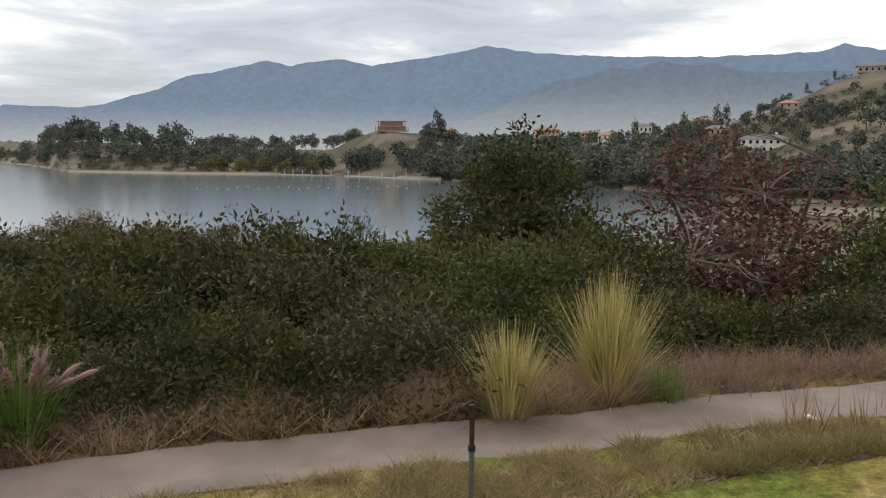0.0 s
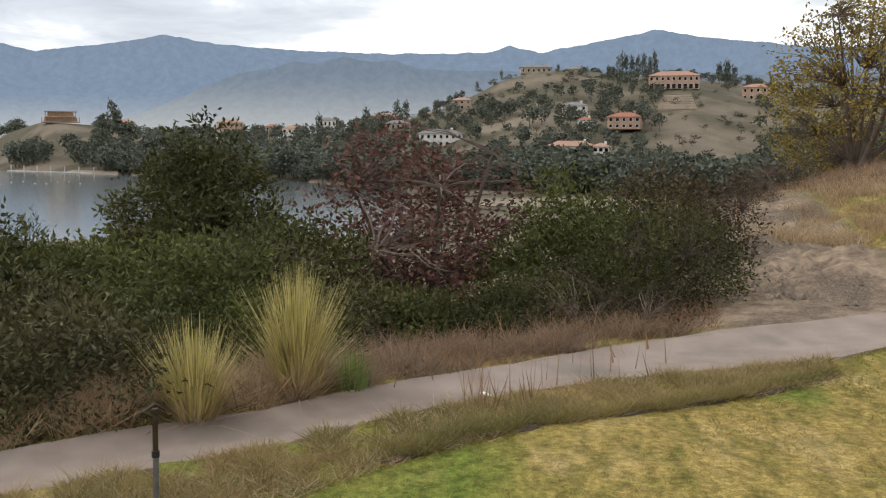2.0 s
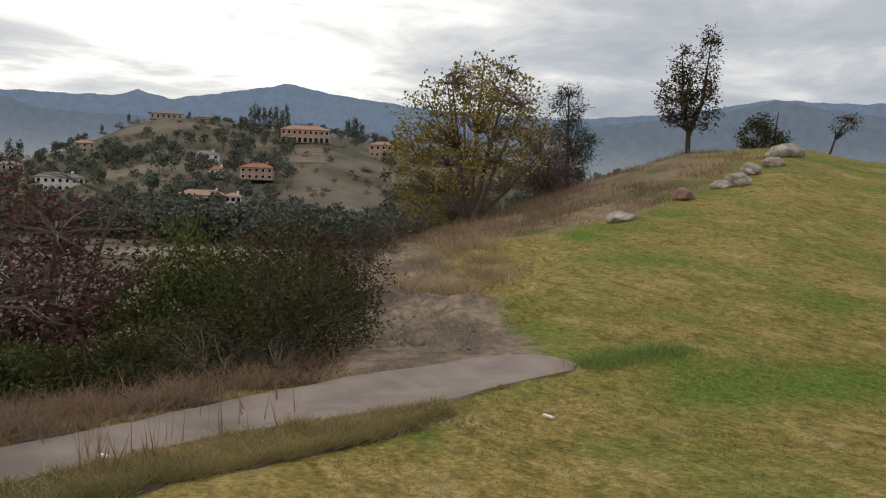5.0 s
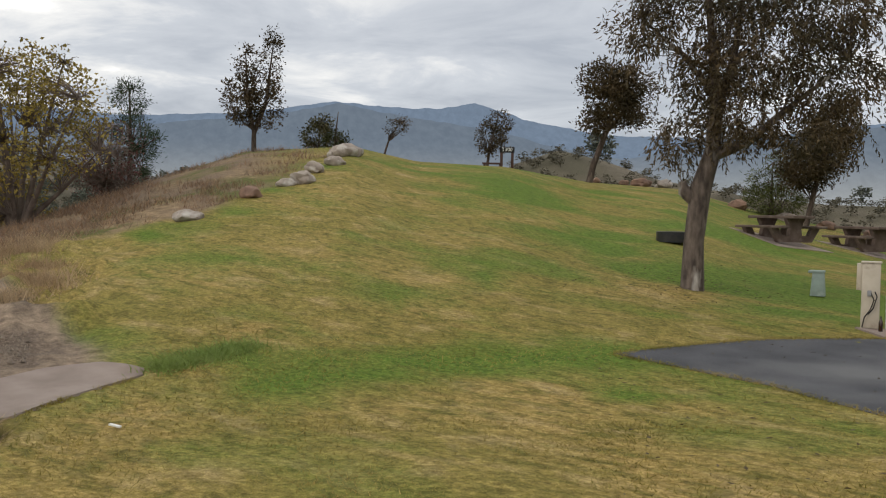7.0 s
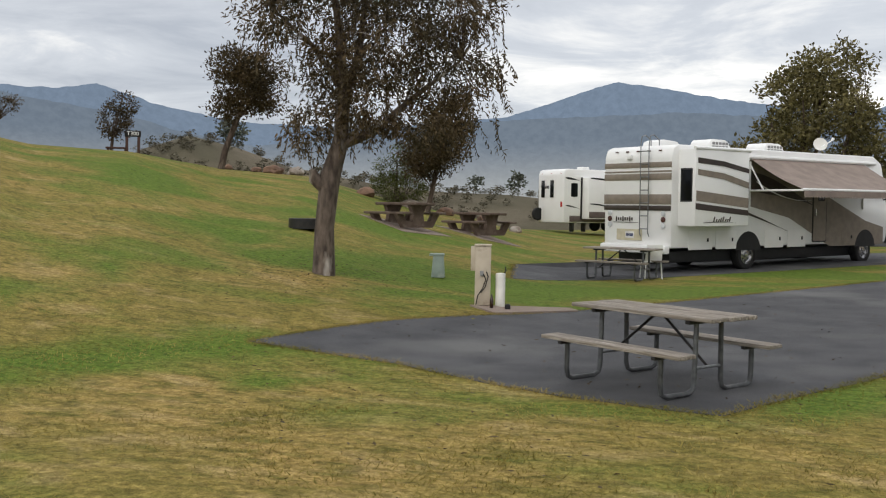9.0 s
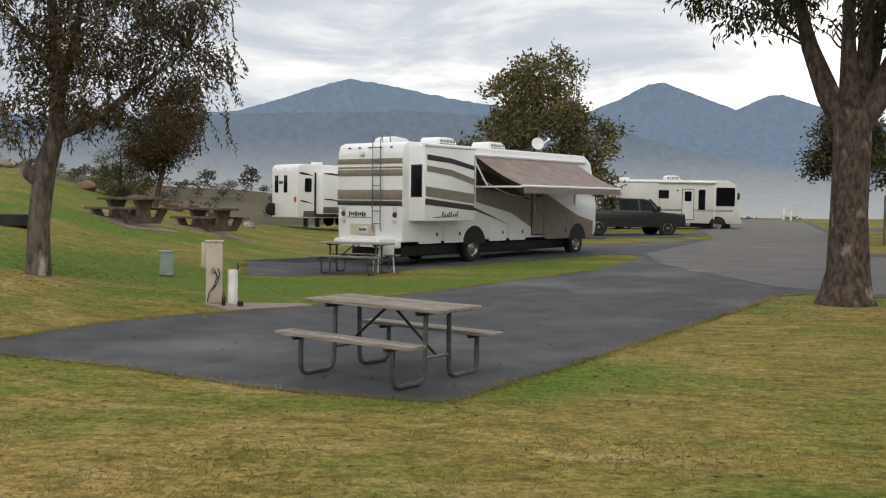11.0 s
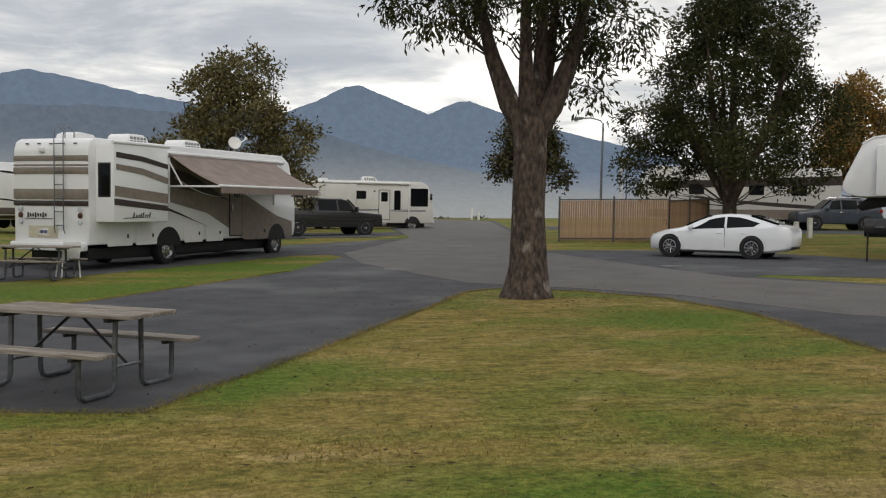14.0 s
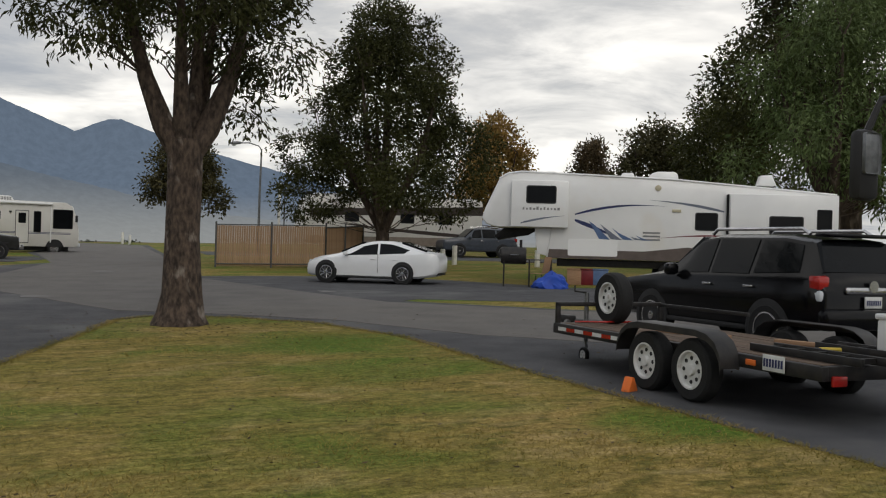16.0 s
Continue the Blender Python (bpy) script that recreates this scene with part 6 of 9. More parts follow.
def slope_shrubs():
    rng = random.Random(8)
    kinds = [shrub(21, "dense dark green shrub on the slope beyond the path", leaf_shrub, m=at(-133, 14.6, -0.9, 0, 0.9)),
             shrub(22, "mid-green glossy-leaved shrub on the slope", leaf_green, m=at(-127, 14.9, -0.9, 0, 0.9)),
             shrub(23, "dull olive shrub on the slope", leaf_olive, size=(1.7, 1.7, 1.3), m=at(-121, 14.2, -0.9, 0, 0.9))]
    spots = []
    a = -142.0
    while a < -103:
        hi = float(np.interp(a, [p[0] for p in PATH], [p[2] for p in PATH]))
        spots.append((a, hi + (0.95 if a < -116 else 1.7) + rng.uniform(-0.1, 0.3), -0.85 + rng.uniform(-0.1, 0.15), 0.58))
        spots.append((a + 2.2, hi + 3.6 + rng.uniform(-0.3, 0.5), -0.75 + rng.uniform(-0.2, 0.2), 0.72))
        spots.append((a + 1.0, hi + 6.0 + rng.uniform(-0.4, 0.6), -0.6 + rng.uniform(-0.2, 0.3), 0.95))
        a += 5.2
    a = -142.0
    while a < -112:
        spots.append((a, 19 + rng.uniform(-1.5, 2), -0.4 + rng.uniform(-0.3, 0.3), 1.2))
        spots.append((a + 2, 24 + rng.uniform(-1.5, 2), -0.4 + rng.uniform(-0.3, 0.3), 1.5))
        a += 4.6
    for az, r, up in ((-104, 11.2, -0.9), (-99, 11.4, -0.9), (-94, 11.6, -0.9), (-89.5, 11.8, -0.9)):
        spots.append((az, r - 0.4, up, 0.55))
    # half-dead twiggy shrubs at the foot of the hedge
    dry = shrub(24, "half-dead brown shrub with tangled bare twigs", leaf_brown, (1.5, 1.5, 1.2), 110, 16, (0.085, 0.04), 0.16, "twiggy shrubs below the hedge", at(-96.5, 11.0, -0.85, 0, 0.55), twig_grey, 240)
    for az, rr, up, s in ((-101, 10.8, -0.9, 0.5), (-92, 11.3, -0.9, 0.5), (-87.5, 11.5, -0.85, 0.55), (-84.5, 11.8, -0.75, 0.6), (-82.2, 12.2, -0.65, 0.5), (-106, 10.2, -0.9, 0.45), (-80.2, 14.5, -0.4, 0.55), (-78.5, 20.0, -0.4, 0.6), (-76.8, 23.5, -0.35, 0.55), (-75.2, 26.0, -0.3, 0.5)):
        set_copy(dry, at(az, rr, up, rng.uniform(0, 360), s))
    for i, (az, r, up, s) in enumerate(spots):
        k = kinds[(i * 7 + i // 3) % 3] if i % 4 else kinds[0]
        set_copy(k, at(az, r, up, rng.uniform(0, 360), s * rng.uniform(0.88, 1.12)))
    # wider canopy down towards the water, with larger leaves in each clump
    can = [shrub(31, "rounded olive-green tree crown below the slope", leaf_olive, (2.6, 2.6, 1.7), 420, 30, (0.14, 0.075), 0.22, "canopy below the slope", at(-130, 33)),
           shrub(32, "rounded brownish-green tree crown below the slope", leaf_canopy, (2.4, 2.4, 1.8), 420, 30, (0.14, 0.075), 0.22, "canopy below the slope", at(-124, 36))]
    for r, n, s in ((31, 11, 0.95), (40, 11, 1.1), (52, 11, 1.25), (66, 12, 1.4), (84, 12, 1.6), (104, 11, 1.7), (122, 9, 1.6)):
        for k in range(n):
            az = -143 + 34 * (k + rng.uniform(0.1, 0.9)) / n
            if r > 48 and -126 < az < -112:
                continue
            set_copy(can[(k + n) % 2 if rng.random() < 0.8 else 0], at(az, r + rng.uniform(-4, 4), -0.8 if r < 80 else -1.9, rng.uniform(0, 360), s * rng.uniform(0.8, 1.15)))
    red = shrub(41, "reddish-brown dry shrub near the lake shore", leaf_red, (2.2, 2.2, 1.5), 150, 16, (0.22, 0.08), 0.3, "dry shrubs by the shore", at(-125.3, 118, 0.3))
    set_copy(red, at(-122.6, 122, -0.6, 80, 1.0))
    set_copy(red, at(-121.3, 118, -0.8, 10, 0.9))


slope_shrubs()


def slope_trees():
    # broad dark evergreen
    b = [((0, 0, 3.6), (1.7, 1.7, 1.7)), ((-1.0, 0.3, 3.0), (1.2, 1.2, 1.3)), ((1.1, 0.4, 3.2), (1.25, 1.2, 1.4)), ((0.2, -0.5, 2.0), (2.1, 2.0, 1.3)), ((0.5, 0.2, 5.0), (0.8, 0.8, 0.8)), ((-0.7, -0.2, 4.7), (0.9, 0.9, 0.7)), ((1.3, -0.2, 4.6), (0.6, 0.6, 0.7))]
    st = [([(0, 0, -0.5), (0.1, 0, 1.2), (0.0, 0.1, 2.6), (0.4, 0.1, 4.4)], [0.14, 0.11, 0.08, 0.03]), ([(0.05, 0, 1.0), (0.8, 0.2, 2.4), (1.2, 0.3, 3.9)], [0.09, 0.06, 0.02]), ([(0.05, 0, 0.8), (-0.7, -0.1, 2.2), (-0.9, 0, 3.8)], [0.09, 0.06, 0.02])]
    plant("tree", "broad dark evergreen tree rising above the shrubs", "tree", at(-108.2, 17.5, -1.05, 20), st, b, 760, 36, 0.15, (0.13, 0.055), leaf_shrub, bark_dark, 51, twigs=120)
    # maroon, half-bare
    b = [((0, 0, 3.3), (1.6, 1.6, 1.3)), ((-1.1, 0, 2.5), (1.0, 1.2, 1.2)), ((1.1, 0.2, 2.6), (1.2, 1.2, 1.2)), ((0.3, -0.2, 4.2), (1.0, 1.0, 0.7)), ((0, -0.6, 1.6), (1.7, 1.5, 1.0))]
    st = [([(0, 0, -0.5), (0.0, 0.1, 1.0), (x * 0.4, y * 0.4, 2.2), (x, y, z)], [0.09, 0.07, 0.045, 0.015]) for x, y, z in ((1.2, 0.3, 3.9), (-1.1, 0.2, 3.6), (0.2, -0.9, 3.8), (0.4, 0.9, 4.4), (1.7, -0.4, 3.0), (-1.6, -0.3, 2.7))]
    plant("tree", "half-bare tree with dry maroon leaves and grey twigs", "tree", at(-95.3, 16.2, -0.85, 0) @ Matrix.Diagonal((1.28, 1.28, 1.0, 1)), st, b, 400, 19, 0.14, (0.105, 0.055), leaf_red, twig_grey, 52, twigs=260, twig_r=0.0095, extra_twigs=130, shell=0.4)
    b = [((0, 0, 1.7), (1.5, 1.5, 1.2)), ((-0.8, 0, 1.2), (1.1, 1.1, 1.0)), ((0.9, 0, 1.5), (1.1, 1.1, 1.0)), ((0.2, 0, 2.6), (0.8, 0.8, 0.7))]
    st = [([(0, 0, -0.5), (0.1, 0, 0.8), (x, y, 2.0)], [0.08, 0.05, 0.015]) for x, y in ((0.6, 0.2), (-0.6, -0.1), (0.1, 0.6), (-0.1, -0.7))]
    plant("tree", "low rounded green tree with bare lower twigs", "tree", at(-86.3, 14.6, -0.75, 0), st, b, 480, 30, 0.13, (0.10, 0.045), leaf_green, bark_dark, 53, twigs=110, extra_twigs=60, twig_r=0.008)
    plant("tree", "dull brown-green tree at the end of the hedge", "tree", at(-81.6, 17.2, -0.75, 40) @ Matrix.Diagonal((1, 1, 0.86, 1)), st, b, 420, 28, 0.17, (0.10, 0.045), leaf_brown, bark_dark, 54, twigs=120, extra_twigs=60, twig_r=0.008)
    plant("tree", "dark leafy shrub tree beside the earth bank", "tree", at(-81.5, 12.8, -0.65, 130), st, b, 420, 22, 0.15, (0.09, 0.04), leaf_shrub, bark_dark, 55, twigs=120, extra_twigs=120, twig_r=0.007).scale = (0.72, 0.72, 0.7)
    # young pine
    b = [((0, 0, 4.1), (0.55, 0.55, 1.0)), ((0.2, 0, 3.0), (1.3, 1.3, 0.8)), ((-0.1, 0, 2.0), (1.7, 1.7, 0.8)), ((0.7, 0, 3.8), (0.45, 0.45, 0.6)), ((-0.7, 0, 3.6), (0.45, 0.45, 0.6))]
    plant("tree", "bushy young pine with upright tips", "tree", at(-117.6, 24.5, -0.2, 0), [([(0, 0, -0.5), (0, 0, 2.5), (0.05, 0, 4.8)], [0.14, 0.09, 0.02])], b, 420, 24, 0.16, (0.16, 0.03), needle, bark_dark, 56, twigs=80, wild=0.5)
    # yellow half-bare tree on the dry bank
    b = [((0, 0, 3.2), (2.3, 2.3, 1.9)), ((-1.8, 0, 2.0), (1.6, 1.7, 1.6)), ((1.6, 0, 3.3), (1.5, 1.6, 1.5)), ((0.4, 0, 4.7), (1.5, 1.5, 0.9)), ((-1.4, 0.5, 0.9), (1.7, 1.6, 1.0))]
    st = [([(0, 0, -0.8), (x * 0.15, y * 0.15, 0.8), (x * 0.55, y * 0.55, z * 0.6), (x, y, z)], [0.12, 0.09, 0.05, 0.012]) for x, y, z in ((0.3, 0.2, 5.4), (1.3, 0.4, 5.0), (-0.9, -0.3, 5.0), (-2.2, 0.3, 3.9), (2.6, -0.2, 3.9), (-2.9, 0.2, 2.6), (0.4, -1.0, 4.6), (2.4, 0.6, 2.6), (-1.6, 0.9, 4.4))]
    plant("tree", "many-stemmed tree with thin yellowing leaves and bare twigs", "tree", at(-71.2, 32.5, -0.7, 18, 1.14), st, b, 620, 13, 0.14, (0.12, 0.07), leaf_yellow, twig_grey, 57, twigs=420, twig_r=0.009, extra_twigs=220, shell=0.35)
    b = [((0, 0, 1.9), (1.3, 1.3, 1.4)), ((0.8, 0, 1.3), (1.1, 1.1, 1.0)), ((-0.7, 0, 1.6), (0.9, 0.9, 1.1))]
    st = [([(0, 0, -0.6), (x * 0.4, y * 0.4, 1.0), (x, y, z)], [0.09, 0.06, 0.015]) for x, y, z in ((0.8, 0, 3.0), (-0.8, 0.2, 3.0), (0.2, 0.7, 3.2), (1.4, -0.3, 2.0))]
    plant("tree", "dense bare brown twiggy tree on the bank", "tree", at(-66.9, 38, -0.5, 0, 1.08), st, b, 150, 12, 0.16, (0.1, 0.05), leaf_red, twig_grey, 58, twigs=150, twig_r=0.009, extra_twigs=420)
    b = [((0, 0, 4.2), (0.6, 0.6, 0.7)), ((0.2, 0, 2.9), (0.8, 0.8, 0.6)), ((0.1, 0, 1.7), (1.1, 1.1, 0.6)), ((0.9, 0, 2.2), (0.6, 0.5, 0.3)), ((1.6, 0, 2.5), (0.35, 0.3, 0.2))]
    plant("tree", "dark pine with tufted branches on the bank", "tree", at(-65.5, 40, -0.3, 10, 0.96), [([(0, 0, -0.5), (0.1, 0, 2.2), (0, 0, 4.6)], [0.13, 0.09, 0.02]), ([(0.05, 0, 2.0), (0.9, 0, 2.2), (1.7, 0, 2.5)], [0.06, 0.04, 0.02])], b, 240, 24, 0.16, (0.17, 0.03), needle, bark_dark, 59, twigs=60, wild=0.5)


slope_trees()


def park_trees():
    # two-topped tree with brown leaves on the crest
    b = [((-0.5, 0, 2.5), (0.85, 0.85, 1.3)), ((0.45, 0, 2.2), (0.75, 0.8, 1.2)), ((-0.3, 0, 3.9), (0.5, 0.5, 0.9)), ((0.75, 0, 4.3), (0.38, 0.4, 1.2))]
    st = [([(0, 0, -0.4), (0, 0, 1.0), (-0.3, 0, 2.4), (-0.4, 0, 4.4)], [0.13, 0.1, 0.07, 0.02]), ([(0, 0, 0.9), (0.5, 0, 2.2), (0.8, 0, 5.0)], [0.1, 0.07, 0.02])]
    plant("tree", "slim two-topped tree with brown leaves on the crest", "tree", at(-58.6, 43.5, -0.1, 58), st, b, 260, 16, 0.14, (0.14, 0.075), leaf_brown, bark_dark, 61, twigs=80)
    sm = [((0, 0, 1.3), (0.75, 0.75, 0.8)), ((0.3, 0, 1.9), (0.5, 0.5, 0.5))]
    st1 = [([(0, 0, -0.3), (0, 0, 0.7), (0.2, 0, 1.8)], [0.06, 0.05, 0.015])]
    plant("tree", "small rounded brown-leaved tree behind the crest", "tree", at(-54.9, 47, -0.3, 0), st1, sm, 130, 14, 0.12, (0.13, 0.07), leaf_olive, bark_dark, 62, twigs=50)
    plant("shrub", "small dark green shrub on the crest", "shrub", at(-53.9, 44.5, -0.2, 0), st1, [((0, 0, 0.45), (0.6, 0.6, 0.5))], 60, 20, 0.12, (0.12, 0.06), leaf_dark, bark_dark, 63, twigs=20)
    plant("tree", "thin leaning sapling with few leaves", "tree", at(-50.9, 44, -0.1, 50), [([(-0.2, 0, -0.3), (0.1, 0, 0.7), (0.6, 0, 1.6)], [0.06, 0.04, 0.01])], [((0.4, 0, 1.3), (0.5, 0.4, 0.4)), ((0.7, 0, 1.6), (0.4, 0.3, 0.2))], 45, 9, 0.09, (0.12, 0.04), leaf_brown, bark_dark, 64, twigs=40)
    plant("tree", "small sparse tree beside the camp sign", "tree", at(-44.7, 44.5, -0.1, 40), [([(-0.2, 0, -0.3), (-0.1, 0, 0.8), (0.3, 0, 2.6)], [0.08, 0.06, 0.015])], [((0, 0, 1.5), (0.7, 0.6, 0.8)), ((0.35, 0, 2.3), (0.6, 0.5, 0.5))], 130, 12, 0.12, (0.13, 0.06), leaf_brown, bark_dark, 65, twigs=60)
    # leaning tree
    b = [((1.0, 0, 3.6), (1.25, 1.2, 1.0)), ((1.7, 0, 4.3), (1.1, 1.1, 0.9)), ((0.7, 0, 4.6), (1.2, 1.1, 0.8)), ((1.9, 0, 3.1), (0.8, 0.8, 0.6)), ((0.5, 0, 2.8), (0.8, 0.8, 0.6))]
    st = [([(0, 0, -0.3), (0.25, 0, 0.9), (0.8, 0, 2.4), (1.2, 0, 4.2)], [0.16, 0.14, 0.11, 0.03]), ([(0.7, 0, 2.2), (1.5, 0, 3.2), (2.0, 0, 4.2)], [0.08, 0.06, 0.02])]
    plant("tree", "leaning tree with a rounded brown-green crown", "tree", at(-39.0, 43.5, -0.1, 35), st, b, 380, 26, 0.21, (0.15, 0.075), leaf_brown, bark_dark, 66, twigs=120, shell=0.4)
    # rounded tree by the stone tables, with a pine below
    b = [((0, 0, 3.0), (1.3, 1.3, 1.2)), ((0.5, 0, 4.2), (1.0, 1.0, 0.9)), ((-0.6, 0, 2.4), (1.0, 1.0, 0.8)), ((0.9, 0, 5.1), (0.6, 0.6, 0.5))]
    st = [([(-0.5, 0, -0.3), (-0.2, 0, 1.2), (0.1, 0, 2.8), (0.5, 0, 4.6)], [0.13, 0.11, 0.08, 0.02])]
    plant("tree", "rounded brown-green tree behind the concrete tables", "tree", at(-26.3, 42, -0.1, 30), st, b, 400, 26, 0.21, (0.15, 0.075), leaf_brown, bark_dark, 67, twigs=120, shell=0.4)
    plant("tree", "young bright green pine behind the concrete tables", "tree", at(-28.7, 44, -0.1, 0), [([(0, 0, -0.2), (0, 0, 2.4)], [0.09, 0.02])], [((0, 0, 0.8), (1.3, 1.3, 0.6)), ((0, 0, 1.6), (0.9, 0.9, 0.6)), ((0.3, 0, 2.3), (0.5, 0.5, 0.4))], 220, 22, 0.15, (0.2, 0.03), leaf_green, bark_dark, 68, twigs=40, wild=0.5)
    # large gum tree
    b = [((0.8, 0, 3.3), (0.95, 0.9, 0.75)), ((1.0, 0, 4.5), (1.35, 1.2, 0.9)), ((2.4, 0, 3.9), (0.9, 0.9, 0.8)), ((1.8, 0, 2.9), (0.75, 0.7, 0.4)), ((-0.3, 0, 2.8), (0.6, 0.5, 0.55)), ((0.1, 0, 3.9), (0.6, 0.6, 0.6)),
         ((-1.0, 0, 4.8), (0.75, 0.8, 0.6)), ((0.3, 0, 5.7), (1.7, 1.5, 0.8)), ((2.2, 0, 5.2), (1.2, 1.1, 0.8))]
    st = [([(-0.05, 0, -0.3), (0, 0, 0.0), (0.0, 0, 0.9), (0.1, 0, 1.9), (0.3, 0, 2.6), (0.33, 0, 3.4), (0.25, 0, 4.4), (0.05, 0, 6.2)], [0.30, 0.225, 0.185, 0.195, 0.15, 0.13, 0.085, 0.03]),
          ([(0.3, 0, 2.5), (0.9, 0, 2.75), (1.5, 0.1, 3.3), (2.6, 0, 4.2)], [0.11, 0.085, 0.06, 0.02]), ([(0.32, 0, 3.3), (0.6, 0.1, 4.2), (0.8, 0.2, 5.9)], [0.1, 0.075, 0.02]), ([(0.3, 0, 3.6), (-0.3, 0, 4.4), (-1.1, 0, 5.1)], [0.06, 0.045, 0.015]),
          ([(0.06, 0, 1.6), (-0.2, -0.05, 1.85), (-0.24, -0.05, 2.02)], [0.12, 0.12, 0.07])]
    gum = plant("tree", "gum tree with pale flaking trunk and drooping brown-green leaves", "tree", at(-32.9, 18.7, -0.02, 30), st, b, 950, 24, 0.13, (0.12, 0.036), leaf_euc, bark_gum, 69, droop=1.0, twigs=130, twig_r=0.008, extra_twigs=30, shell=0.35)
    # thin weeping sprays round the crown's edge
    rng = np.random.default_rng(6)
    root = np.array([(x, y, z) for x, y, z in zip(rng.uniform(-1.5, 3.4, 130), rng.uniform(-1.0, 1.0, 130), rng.uniform(2.9, 5.4, 130)) if not (x < -0.7 and z < 4.2)])
    hang = rng.uniform(0.35, 0.95, len(root))
    k = 26
    s = np.tile(np.linspace(0.05, 1, k), len(root))[:, None]
    pos = np.repeat(root, k, 0) + s * np.repeat(np.column_stack([rng.normal(0, 0.18, (len(root), 2)), -hang]), k, 0)
    quick_mesh("weeping_sprays", leaf_quads(rng, pos, np.tile([0.0, 0, -0.6], (len(pos), 1)), 0.11, 0.032, 0.6, 0.5), 4, leaf_euc, gum)
    # tree near the lane, its crown mostly above the view
    st = [([(0, 0, -0.3), (0, 0, 0.0), (0.0, 0, 0.22), (0.02, 0, 0.6), (0, 0, 1.6), (0.02, 0, 2.8), (0.0, 0, 3.4)], [0.68, 0.56, 0.45, 0.375, 0.32, 0.32, 0.33])]
    for x, y, z, r in ((-1.0, 0.2, 5.6, 0.21), (-0.25, -0.5, 6.2, 0.17), (0.35, 0.4, 6.6, 0.19), (1.1, 0.0, 5.9, 0.23), (0.7, 0.8, 6.2, 0.15), (0.1, 0.9, 5.8, 0.14)):
        st.append(([(0.0, 0, 3.0), (x * 0.38, y * 0.3, 3.65), (x * 0.7, y * 0.7, 4.5), (x, y, z)], [r * 1.05, r, r * 0.72, r * 0.35]))
    b = [((-1.8, 0, 5.7), (1.3, 1.3, 0.8)), ((1.5, 0, 5.3), (1.0, 1.3, 0.8)), ((0, 1.3, 6.0), (1.8, 1.2, 1.0)), ((0, -1.2, 6.0), (1.6, 1.2, 0.9)), ((0, 0, 6.9), (2.6, 2.6, 1.3)), ((1.2, 0.3, 4.3), (0.5, 0.5, 0.85))]
    plant("tree", "large tree with scarred grey-brown trunk and forked limbs", "tree", at(12.5, 18.3, -0.03, 0), st, b, 560, 28, 0.17, (0.17, 0.05), leaf_dark, bark_grey, 70, droop=1.0, twigs=150, twig_r=0.012)


park_trees()


